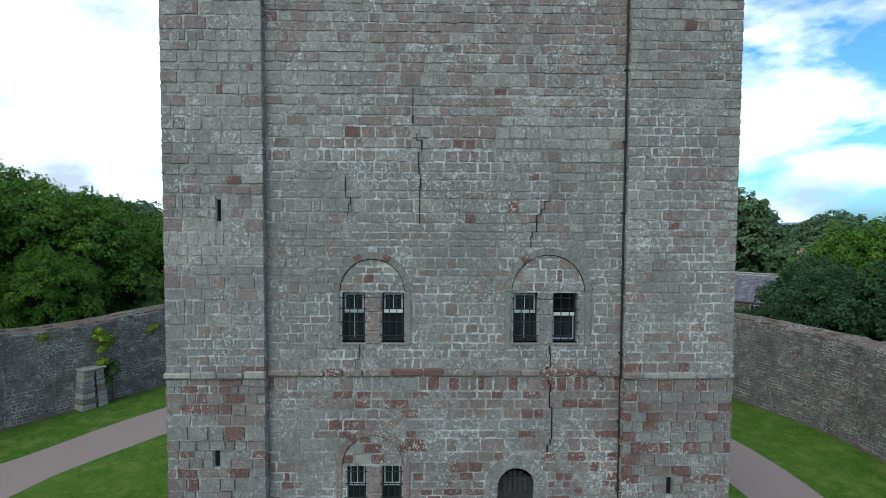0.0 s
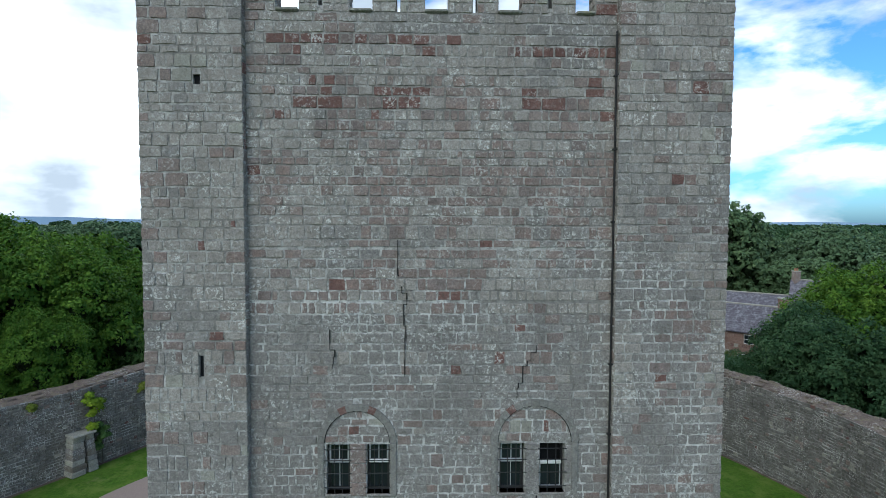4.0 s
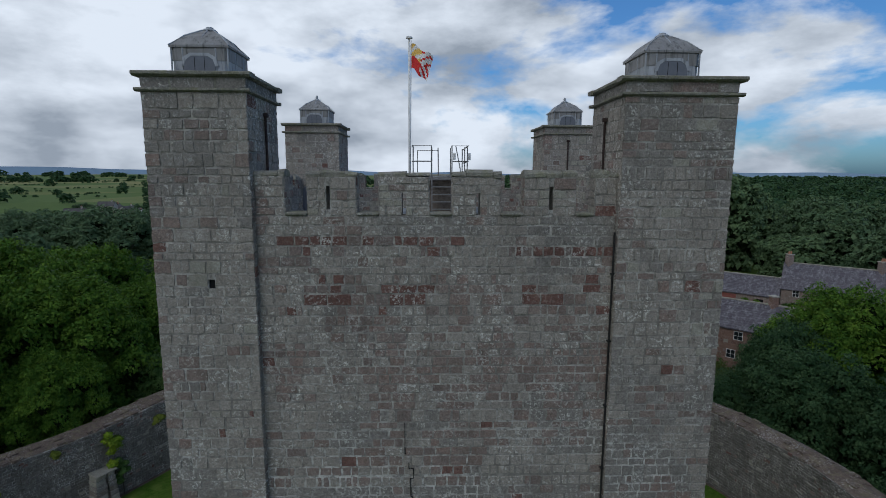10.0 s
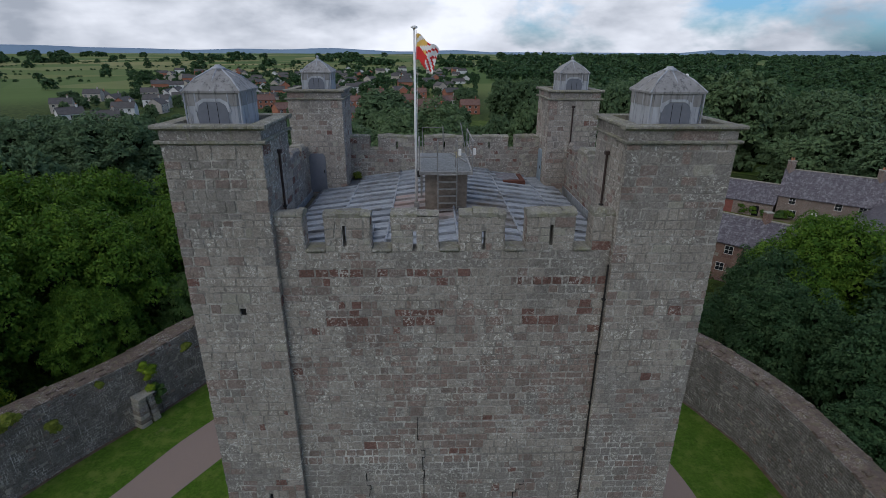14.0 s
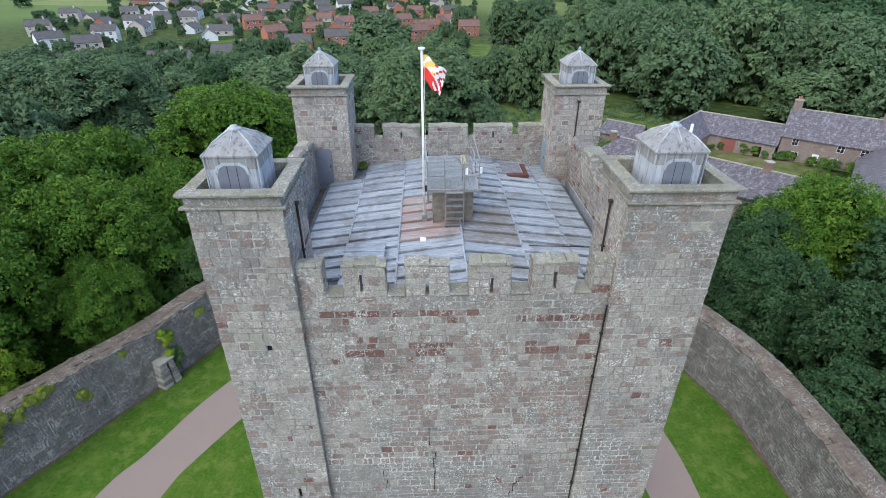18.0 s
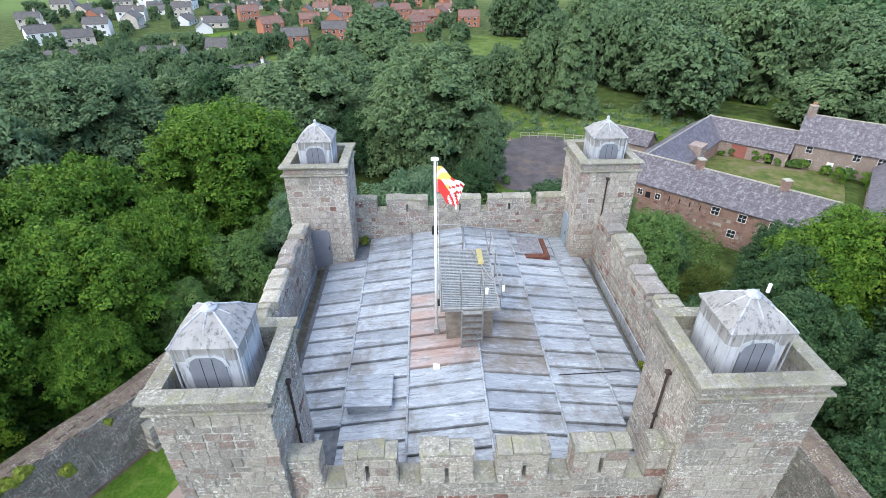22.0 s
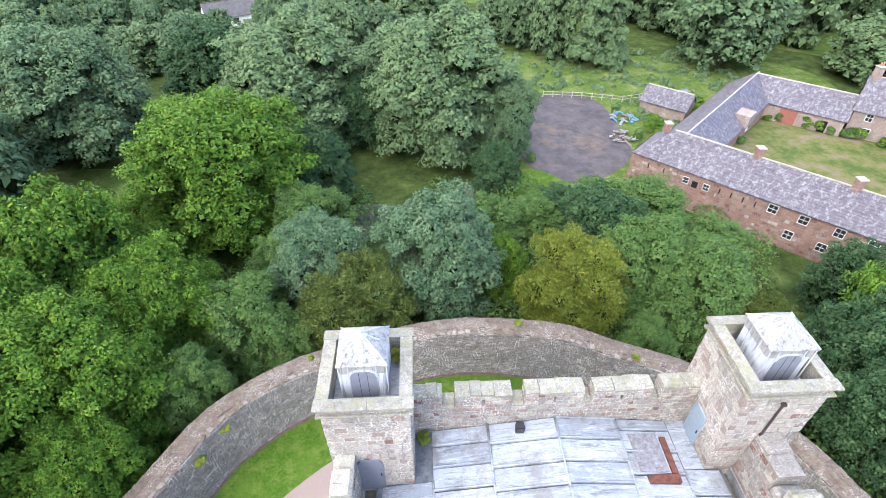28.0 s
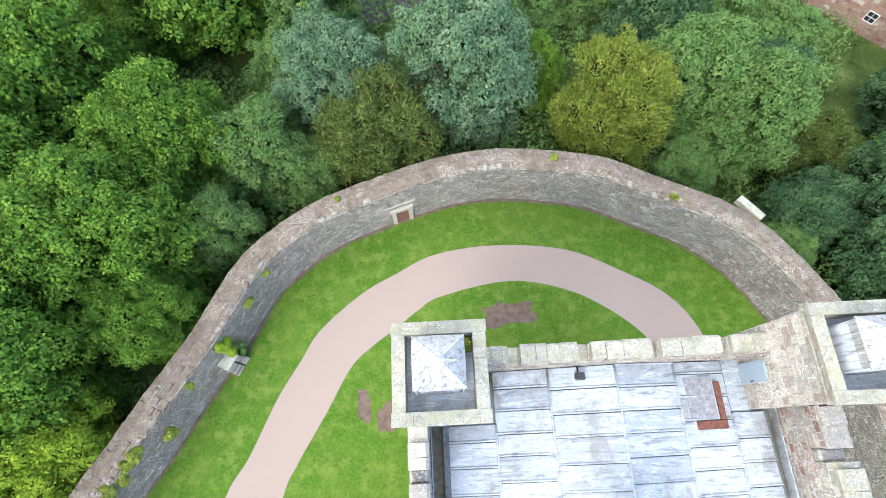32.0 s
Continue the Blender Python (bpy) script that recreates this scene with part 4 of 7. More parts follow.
# turrets
def turret(x0, x1, y0, y1, holes_front=(), low=0.07):
    tur = part("turret", Mesher(), [MORTAR], keep)
    st, first = Mesher(), True
    red_top = mix_colour(0.06, 0.22, 0.05)
    col = mix_colour(0.012, 0.10, 0.02)

    def colour(u, z):
        k = noise.noise((u * 0.6 + x0, y0, z * 0.5))
        got = red_top(u, z) if z > 21.6 or 17.2 < z < 17.9 else front_colour(2 * k, z) if z < 6.4 else col(u, z)
        return 7 if got == 0 and z > 9 and k > -0.1 else 6 if got == 0 and rnd.random() < 0.05 + 0.2 * max(0, -k) else got

    for o, ud, nd, u0, u1, hs in (((0, y0), X, NY, x0, x1, holes_front), ((x1, 0), Y, (1, 0), y0, y1, ()), ((0, y1), NX, Y, -x1, -x0, ()), ((x0, 0), (0, -1), NX, -y1, -y0, ())):
        inset = 0 if nd[1] else 0.263
        core = Mesher()
        plate(core, o, ud, nd, u0 + inset, u1 - inset, G - 0.4, FRIEZE + 0.1, hs, 0.26)
        if first:
            tur.data, first = core.mesh("turret", [MORTAR]), False
        else:
            part("turret_wall", core, [MORTAR], tur)
        if nd[1]:                  # the front and back faces take the corner stones
            u0, u1 = u0 - 0.03, u1 + 0.03
        lay(st, o, ud, nd, courses(u0, u1, 6.22, FRIEZE, hs), colour)
        lay(st, o, ud, nd, courses(u0, u1, G - 0.1, 6.08, hs, 0.27, 0.42), colour, 0.05)
        lay(st, o, ud, nd, courses(u0, u1, FRIEZE + 0.08, TOP, (), 0.24, 0.8), mix_colour(0.02, 0.14, 0.0), 0.012)
        ends = nd[1] != 0          # the front and back runs take the corners
        for zz, h, jut, nm in ((FRIEZE, 0.09, 0.10, "moulding_stone"), (TOP, 0.12, 0.13, "coping_stone")):
            b = 0.26 if nm == "coping_stone" else 0.05
            u, stop = (u0 - jut, u1 + jut) if ends else (u0 + b + 0.003, u1 - b - 0.003)
            while u < stop - 0.02:
                w = rnd.uniform(0.6, 1.1)
                w = stop - u if stop - u - w < 0.3 else w
                ms = Mesher()
                prof = [(-b, zz), (jut * 0.45, zz), (jut, zz + h * 0.35), (jut, zz + h * 0.8), (jut - 0.03, zz + h), (-b, zz + h)]
                e0, e1 = u + 0.004, u + w - 0.004
                vv = [(o[0] + ud[0] * uu + nd[0] * d, o[1] + ud[1] * uu + nd[1] * d, z) for uu in (e0, e1) for d, z in prof]
                ms.add(vv, [tuple(range(5, -1, -1)), tuple(range(6, 12))] + [(i, (i + 1) % 6, 6 + (i + 1) % 6, 6 + i) for i in range(6)])
                part(nm, ms, [STONE_COPING], tur)
                u += w
    for a, b, c, d in ((x0, y0, x1, y0 + 0.26), (x0, y1 - 0.26, x1, y1), (x0, y0 + 0.26, x0 + 0.26, y1 - 0.26), (x1 - 0.26, y0 + 0.26, x1, y1 - 0.26)):
        part("parapet", Mesher().box(a, b, FRIEZE + 0.11, c, d, TOP), [STONE_COPING], tur)
    part("turret_stonework", st, STONES, tur, kind="stuff")
    part("turret_floor", Mesher().box(x0 + 0.255, y0 + 0.255, 21.5, x1 - 0.255, y1 - 0.255, 21.66), [LEAD], tur, "dull lead floor behind the turret parapet")
    return tur


turret(LX0, LX1, FY, FTY, SLITS)
turret(RX0, RX1, FY, FTY, SLIT_R)
turret(BLX0, BLX1, BY0, BY1)
turret(BRX0, BRX1, BY0, BY1)
for (a, z0, b, z1) in SLITS + SLIT_R:
    # a black sheet set into each loop as the shade inside it
    part("loop_lining", Mesher().box(a - 0.02, FY + 0.08, z0 - 0.02, b + 0.02, FY + 0.12, z1 + 0.02), [DARK], keep)

# turret string courses
for x0, x1 in ((LX0, LX1), (RX0, RX1)):
    u = x0 - 0.06
    while u < x1:
        w = min(rnd.uniform(0.4, 0.8), x1 + 0.04 - u)
        part("string_course_stone", Mesher().box(u + 0.006, FY - 0.11 + rnd.uniform(0, 0.03), 6.09, u + w - 0.006, FY + 0.03, 6.26 + rnd.uniform(-0.03, 0.03), bev=0.035), [rnd.choice((STONE_MAUVE, STONE_PINK, STONE_PALE, STONE_GREY))], keep)
        u += w


# ---- windows of the keep ----
SASH = plain("grey_white_sash_paint", (0.40, 0.41, 0.415), 0.6, vary=0.15)


def barred_window(k, x0, z0, x1, z1):
    win = thing("window_%d" % k, "dark barred sash window light set deep in the stone wall", "window", kind="structure")
    y = MY + 0.15

    def ring(a, c, b, d, t, yy, deep=0.05):
        return Mesher().box(a, yy, c, a + t, yy + deep, d).box(b - t, yy, c, b, yy + deep, d).box(a + t, yy, c, b - t, yy + deep, c + t).box(a + t, yy, d - t, b - t, yy + deep, d)

    part("window_frame", ring(x0, z0, x1, z1, 0.045, y + 0.06), [IRON], win)
    zm = z0 + (z1 - z0) * (0.60 if k != 4 else 0.55)
    a, b, t = x0 + 0.045, x1 - 0.045, 0.04
    xm = (x0 + x1) / 2
    if k != 4:
        upper = part("upper_sash", ring(a, zm, b, z1 - 0.045, t, y + 0.02), [SASH], win, "pale painted upper sash")
        part("glazing_bar", Mesher().box(xm - 0.012, y + 0.03, zm + t, xm + 0.012, y + 0.06, z1 - 0.045 - t), [SASH], upper)
        for p, q in ((a + t, xm - 0.012), (xm + 0.012, b - t)):
            part("pane", Mesher().box(p, y + 0.045, zm + t, q, y + 0.052, z1 - 0.045 - t), [GLASS], upper)
    low_t = 0.03
    lower = part("lower_sash", ring(a, z0 + 0.045, b, zm + 0.03, low_t, y + 0.072, 0.04), [SASH if k == 4 else IRON], win)
    part("sash_rail", Mesher().box(a, y - 0.005, zm - 0.035, b, y + 0.07, zm + 0.045, bev=0.01), [WHITE if k in (2, 4) else SASH], win, "pale painted meeting rail")
    for p, q in ((a + low_t, xm - 0.01), (xm + 0.01, b - low_t)):
        part("pane", Mesher().box(p, y + 0.088, z0 + 0.045 + low_t, q, y + 0.096, zm), [GLASS], lower)
    if k in (1, 3):
        part("glazing_bar", Mesher().box(xm - 0.01, y + 0.08, z0 + 0.08, xm + 0.01, y + 0.1, zm), [SASH], lower)
    # a black sheet behind the sashes stands for the unlit room
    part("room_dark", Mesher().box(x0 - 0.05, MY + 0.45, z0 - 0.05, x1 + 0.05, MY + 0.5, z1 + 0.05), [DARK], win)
    for i in range(2):
        x = x0 + (x1 - x0) * (i + 1) / 3
        part("bar", Mesher().tube([(x, MY + 0.04, z0), (x, MY + 0.04, z1)], 0.013, 6), [IRON], win)
    for f in (0.14, 0.42, 0.68, 0.90):
        z = z0 + (z1 - z0) * f
        part("bar", Mesher().tube([(x0 - 0.05, MY - 0.03, z), (x1 + 0.05, MY - 0.03, z)], 0.013, 6), [IRON], win)
    part("window_sill", Mesher().box(x0 - 0.04, MY - 0.04, z0 - 0.07, x1 + 0.04, MY + 0.3, z0, bev=0.015), [STONE_GREY], win)


for k, w in enumerate(WINDOWS):
    barred_window(k + 1, *w)

# ---- pipes ----
for x, y0, z0, z1, name in ((RX0 - 0.05, MY - 0.09, G, 18.6, "thin dark downpipe in the corner of the keep's front"), (LX1 + 0.06, 13.98, 17.6, 21.5, "rusty iron downpipe on a turret's inner face"), (RX0 - 0.07, 13.98, 17.6, 21.45, "rusty iron downpipe on a turret's inner face"), (6.85, BY0 - 0.06, 17.5, 21.6, "rusty iron downpipe on a turret's inner face")):
    pipe = thing("downpipe", name, "pipe", "downpipes")
    part("tube", Mesher().tube([(x, y0, z0), (x, y0, z1)], 0.026 if z1 < 19 else 0.034, 8), [IRON if z1 < 19 else RUST], pipe)
    if z1 > 19:
        part("hopper", Mesher().box(x - 0.07, y0 - 0.07, z1, x + 0.07, y0 + 0.07, z1 + 0.11, bev=0.02), [RUST], pipe)
    for z in np.arange(z0 + 0.6, z1, 1.8):
        part("clip", Mesher().box(x - 0.05, y0 - 0.04, z, x + 0.05, y0 + 0.06, z + 0.04), [IRON], pipe)


# ---- the lead roof ----
def roof_z(x):
    return 18.42 - 0.125 * abs(x - 0.8)


COLS = [-5.35, -3.62, -1.6, 0.8, 3.05, 4.95, 6.25]
# the dark underlay shows between the sheets as the welts' painted shadow
roof = tagged(new("roof", Mesher().add([(COLS[0] - 0.2, 13.55, roof_z(COLS[0]) - 0.1), (0.8, 13.55, 18.36), (6.4, 13.55, roof_z(6.4) - 0.1), (COLS[0] - 0.2, 26.93, roof_z(COLS[0]) - 0.1), (0.8, 26.93, 18.36), (6.4, 26.93, roof_z(6.4) - 0.1)], [(0, 1, 4, 3), (1, 2, 5, 4)]).mesh("roof", [WELT_SHADE])), "low-pitched lead roof of welted sheets, streaked white and rusty", "roof", kind="structure")
for c in range(6):
    x0, x1 = COLS[c], COLS[c + 1]
    lo, hi = (15.65, 25.05) if c in (0, 5) else (13.6, 26.9)
    y = lo - (0.3 if c % 2 else 0.0)
    drop = 0.02 * (3 - abs(c - 2.5))
    while y < hi - 0.05:
        h = rnd.uniform(0.72, 0.9)
        a, b = max(lo, y), min(hi, y + h)
        if hi - b < 0.25:
            b = hi
        mb = Mesher()
        za, zb = roof_z(x0) + drop, roof_z(x1) + drop
        j = [rnd.uniform(-0.012, 0.012) for _ in range(4)]
        # a sheet with a raised welt along its upper edge
        g = 0.014
        prof = [(a + 0.035, -0.05), (a + 0.03, 0.070), (a + 0.075, 0.080), (a + 0.12, 0.034), (b, -0.012)]
        v = [(x, yy + j[i % 4] * 0.5, (za if x == x0 + g else zb) + z) for x in (x0 + g, x1 - g) for i, (yy, z) in enumerate(prof)]
        mb.add(v, [(i, 5 + i, 6 + i, i + 1) for i in range(4)])
        mb.add([(x0 + g, a + 0.11, za + 0.02), (x0 + g, b, za), (x0 + g, b, za - 0.08), (x0 + g, a + 0.11, za - 0.08)], [(0, 1, 2, 3)])
        mb.add([(x1 - g, a + 0.11, zb + 0.02), (x1 - g, b, zb), (x1 - g, b, zb - 0.08), (x1 - g, a + 0.11, zb - 0.08)], [(3, 2, 1, 0)])
        part("lead_sheet", mb, [LEAD_RUSTY if c == 2 and 17.4 < (a + b) / 2 < 21.6 else LEAD_STAINED if c == 3 and 17.0 < (a + b) / 2 < 20.2 else LEAD], roof)
        y += h
for c in range(1, 6):
    x = COLS[c]
    lo, hi = (15.65, 25.05) if c in (1, 5) else (13.6, 26.9)
    z = roof_z(x) + 0.02 * (3 - abs(c - 3)) + 0.035
    part("lead_roll", Mesher().tube([(x + rnd.uniform(-0.012, 0.012), lo + (hi - lo) * k / 9, z + rnd.uniform(-0.008, 0.008)) for k in range(10)], 0.042, 7), [LEAD], roof, smooth=True)
# gutters with lead flashing along the side walls
for a, b in ((SX0 + 0.62, COLS[0]), (COLS[-1], SX1 - 0.82)):
    part("gutter", Mesher().box(a, FTY, 17.15, b, BY0, 17.28), [plain("dark_gutter", (0.11, 0.10, 0.075), 0.9, vary=0.5, scale=3.0)], roof, "dark gutter")
part("flashing", Mesher().box(SX1 - 0.90, FTY, 17.28, SX1 - 0.855, BY0, 17.75, bev=0.01), [LEAD], roof, "upturned lead flashing")
part("flashing", Mesher().box(SX0 + 0.655, FTY, 17.28, SX0 + 0.70, BY0, 17.6, bev=0.01), [LEAD], roof, "upturned lead flashing")
for x0, x1, y0, y1 in ((LX1 - 0.6, COLS[1] + 0.0, 13.5, 15.6), (LX1 - 0.4, COLS[1], 25.1, 26.95), (COLS[5], 5.75, 25.1, 26.95), (COLS[5], 5.3, 13.5, 15.6)):
    part("flat_lead", Mesher().box(x0, y0, 17.4, x1, y1, 17.72 if x0 < 0 else 17.8, bev=0.02), [LEAD], roof, "flat lead beside a turret")

hatch = thing("roof_hatch", "low lead-covered box hatch raised off the lead roof", "hatch")
part("curb", Mesher().box(-3.42, 16.1, 17.8, -2.14, 17.25, 18.3), [LEAD], hatch)
part("cover", Mesher().box(-3.52, 16.0, 18.3, -2.06, 17.33, 18.38, bev=0.02), [LEAD], hatch)
part("roll", Mesher().tube([(-3.52, 16.68, 18.385), (-2.06, 16.68, 18.385)], 0.03, 8), [LEAD], hatch)


# ---- caps on the turrets ----
def cap(cx, cy, finial):
    c = thing("turret_cap", "lead-clad stair cap with pyramid roof and grey door", "roof cap", "turret caps", at=(cx, cy, 21.66))
    s, e = 0.70, 1.48
    body = Mesher()
    ch = 0.10
    poly = [(-s + ch, -s), (s - ch, -s), (s, -s + ch), (s, s - ch), (s - ch, s), (-s + ch, s), (-s, s - ch), (-s, -s + ch)]
    body.prism(poly, 0, e)
    part("body", body, [LEAD_CAP], c)
    for x in (-s, -0.42, 0.40, s):
        part("lead_roll", Mesher().tube([(x * 0.985, -s - 0.005, 0.02), (x * 0.985, -s - 0.005, e)], 0.022, 6), [LEAD_CAP], c)
    for y in (-0.25, 0.3):
        for sx in (-1, 1):
            part("lead_roll", Mesher().tube([(sx * (s + 0.003), y, 0.02), (sx * (s + 0.003), y, e)], 0.022, 6), [LEAD_CAP], c)
    t = s + 0.012
    part("frieze_band", Mesher().prism([(-t + ch, -t), (t - ch, -t), (t, -t + ch), (t, t - ch), (t - ch, t), (-t + ch, t), (-t, t - ch), (-t, -t + ch)], 1.14, e - 0.035), [CAP_ROOF], c, "brown-stained lead band under the eaves")
    part("door_head", Mesher().add([(x, -t - k, z) for k in (0.0, 0.03) for x, z in ((-0.46, 1.0), (-0.38, 1.0), (-0.33, 1.16), (-0.2, 1.25), (0.2, 1.25), (0.33, 1.16), (0.38, 1.0), (0.46, 1.0), (0.40, 1.22), (0.22, 1.32), (-0.22, 1.32), (-0.40, 1.22))], [tuple(range(12, 24))] + [(i, (i + 1) % 12, 12 + (i + 1) % 12, 12 + i) for i in range(12)]), [LEAD_CAP], c)
    pts = [(-0.38, 0.0), (0.38, 0.0), (0.38, 1.0), (0.32, 1.12), (0.2, 1.19), (-0.2, 1.19), (-0.32, 1.12), (-0.38, 1.0)]
    d = Mesher().add([(x, -s - k, z + 0.05) for k in (0.002, 0.040) for x, z in pts], [tuple(range(8, 16)), *[(i, (i + 1) % 8, 8 + (i + 1) % 8, 8 + i) for i in range(8)]])
    door = part("door", d, [DOOR], c, "grey boarded door with a shouldered arch")
    for x in (-0.12, 0.12):
        part("door_joint", Mesher().box(x - 0.006, -s - 0.044, 0.06, x + 0.006, -s - 0.040, 1.22), [DARK], door)
    r = Mesher()
    w = s + 0.035
    mid, up = 0.46, 0.13
    lv = [(w, e - 0.03), (w, e + 0.02), (mid, e + 0.30), (up, e + 0.52)]
    v = []
    for q, z in lv:
        v += [(-q, -q, z), (0, -q * 1.02, z + 0.01), (q, -q, z), (q * 1.02, 0, z + 0.01), (q, q, z), (0, q * 1.02, z + 0.01), (-q, q, z), (-q * 1.02, 0, z + 0.01)]
    r.add(v, [(i * 8 + k, i * 8 + (k + 1) % 8, (i + 1) * 8 + (k + 1) % 8, (i + 1) * 8 + k) for i in range(3) for k in range(8)] + [tuple(24 + k for k in range(8)), tuple(range(7, -1, -1))])
    roofp = part("cap_roof", r, [CAP_ROOF], c)
    for dx, dy in ((-1, -1), (1, -1), (1, 1), (-1, 1), (0, -1), (1, 0), (0, 1), (-1, 0)):
        part("hip_roll", Mesher().tube([(dx * w, dy * w, e + 0.02), (dx * mid, dy * mid, e + 0.305), (dx * up, dy * up, e + 0.525)], 0.022, 6), [LEAD_CAP], roofp)
    part("crown", Mesher().lathe([(0.17, e + 0.50), (0.19, e + 0.53), (0.15, e + 0.57), (0.09, e + 0.59), (0.09, e + 0.62), (0.02, e + 0.63)]), [LEAD_CAP], c, smooth=True)
    if finial:
        part("finial", Mesher().lathe([(0.035, e + 0.6), (0.06, e + 0.66), (0.07, e + 0.72), (0.02, e + 0.78)], n=8), [LEAD_CAP], c)
    return c


cap((LX0 + LX1) / 2 - 0.08, (FY + FTY) / 2 + 0.14, False)
rcap = cap((RX0 + RX1) / 2 + 0.0, (FY + FTY) / 2 + 0.14, False)
cap((BLX0 + BLX1) / 2 - 0.02, (BY0 + BY1) / 2 + 0.16, True)
cap((BRX0 + BRX1) / 2 + 0.08, (BY0 + BY1) / 2 + 0.12, True)

cam_box = thing("weather_sensor", "small white sensor on an angled bracket beside a turret cap", "sensor", at=((RX0 + RX1) / 2 + 0.62, FTY - 0.55, 23.1))
part("bracket", Mesher().tube([(-0.25, 0, -0.1), (0, 0, 0.02), (0.12, 0, 0.25)], 0.02, 6), [IRON], cam_box)
part("housing", Mesher().box(0.09, -0.035, 0.2, 0.17, 0.035, 0.46, bev=0.02), [WHITE], cam_box)

# doors out onto the roof
for k, (x0, y0, x1, y1) in enumerate(((-6.02, BY0 - 0.07, -5.22, BY0 - 0.02), (BRX0 - 0.07, 26.0, BRX0 - 0.02, 26.75))):
    d = thing("door_%d" % (k + 2), "grey painted plank door with a shouldered head, out onto the roof", "door", kind="structure")
    mb = Mesher()
    w = max(x1 - x0, y1 - y0)
    prof = [(0, 17.5), (w, 17.5), (w, 19.25), (w * 0.86, 19.42), (w * 0.14, 19.42), (0, 19.25)]
    if k == 0:
        v = [(x0 + u, y, z) for y in (y0, y1) for u, z in prof]
    else:
        v = [(x, y1 - u, z) for x in (x0, x1) for u, z in prof]
    mb.add(v, [tuple(range(6)), tuple(range(11, 5, -1))] + [(i, 6 + i, 6 + (i + 1) % 6, (i + 1) % 6) for i in range(6)])
    part("leaf", mb, [DOOR if k == 0 else plain("blue_grey_door", (0.26, 0.32, 0.37), 0.5, vary=0.1)], d)
    part("latch", Mesher().box(x1 - 0.1, y0 - 0.03, 18.45, x1 - 0.06, y0 - 0.002, 18.6) if k == 0 else Mesher().box(x0 - 0.03, y0 + 0.05, 18.45, x0 - 0.002, y0 + 0.09, 18.6), [IRON], d)

# ---- platform, ladder, pole and flag ----
plat = thing("viewing_platform", "steel grating platform with tubular rails on a lead-clad housing", "platform")
PX0, PX1, PY0, PY1, PZ = -0.5, 1.5, 18.6, 22.4, 19.95
part("housing", Mesher().box(-0.28, 18.95, 18.1, 1.32, 20.3, PZ - 0.12, bev=0.02), [WOOD], plat, "weathered boarded housing under the platform")
for x in (PX0 + 0.05, PX1 - 0.05):
    for y in (21.0, PY1 - 0.1):
        part("leg", Mesher().box(x - 0.04, y - 0.04, roof_z(x), x + 0.04, y + 0.04, PZ - 0.1), [STEEL], plat)
part("frame", Mesher().box(PX0, PY0, PZ - 0.12, PX1, PY0 + 0.06, PZ).box(PX0, PY1 - 0.06, PZ - 0.12, PX1, PY1, PZ).box(PX0, PY0 + 0.06, PZ - 0.12, PX0 + 0.06, PY1 - 0.06, PZ).box(PX1 - 0.06, PY0 + 0.06, PZ - 0.12, PX1, PY1 - 0.06, PZ), [STEEL], plat)
GRATE = plain("grating_steel", (0.27, 0.285, 0.29), 0.6, 0.3)
mb = Mesher()
for k in range(38):
    y = PY0 + 0.08 + k * (PY1 - PY0 - 0.16) / 37
    mb.box(PX0 + 0.06, y - 0.022, PZ - 0.05, PX1 - 0.06, y + 0.022, PZ - 0.005)
for k in range(13):
    x = PX0 + 0.1 + k * (PX1 - PX0 - 0.2) / 12
    mb.box(x - 0.012, PY0 + 0.06, PZ - 0.06, x + 0.012, PY1 - 0.06, PZ - 0.02)
part("grating", mb, [GRATE], plat, "open steel grating", "stuff")
for pts in ([(PX0 + 0.03, PY0, PZ), (PX0 + 0.03, PY0, PZ + 1.1), (0.18, PY0, PZ + 1.1), (0.18, PY0, PZ)], [(PX1 - 0.03, PY0, PZ), (PX1 - 0.03, PY0, PZ + 1.1), (0.92, PY0, PZ + 1.1), (0.92, PY0, PZ)],
            [(PX1, PY0, PZ + 1.1), (PX1, PY1 - 0.5, PZ + 1.1)], [(PX1, PY0, PZ + 0.55), (PX1, PY1 - 0.5, PZ + 0.55)], [(PX1, PY1 - 0.5, PZ), (PX1, PY1 - 0.5, PZ + 1.15)], [(PX1, 20.4, PZ), (PX1, 20.4, PZ + 1.15)],
            [(PX0 + 0.03, PY0, PZ + 0.55), (0.18, PY0, PZ + 0.55)], [(0.92, PY0, PZ + 0.55), (PX1 - 0.03, PY0, PZ + 0.55)], [(PX0 + 0.1, PY1, PZ), (PX0 + 0.1, PY1, PZ + 1.1), (0.5, PY1, PZ + 1.1), (0.5, PY1, PZ)], [(PX1, PY1 - 0.2, PZ), (1.25, PY1, PZ + 1.3)],
            [(PX0, PY0, PZ + 1.1), (PX0, PY0 + 1.3, PZ + 1.1), (PX0, PY0 + 1.3, PZ)], [(PX0, PY0, PZ + 0.55), (PX0, PY0 + 1.3, PZ + 0.55)], [(0.18, PY0, PZ + 1.1), (0.2, PY0 + 0.75, PZ + 1.05), (0.2, PY0 + 0.8, PZ)], [(0.92, PY0, PZ + 1.1), (0.9, PY0 + 0.75, PZ + 1.05), (0.9, PY0 + 0.8, PZ)], [(0.5, PY1, PZ), (0.48, PY1 - 0.3, PZ + 1.2)]):
    part("rail", Mesher().tube(pts, 0.022, 6), [STEEL], plat)
for x in (0.2, 0.9):
    part("ladder_side", Mesher().box(x - 0.02, 18.42, 18.3, x + 0.02, 18.5, PZ + 0.02), [STEEL], plat)
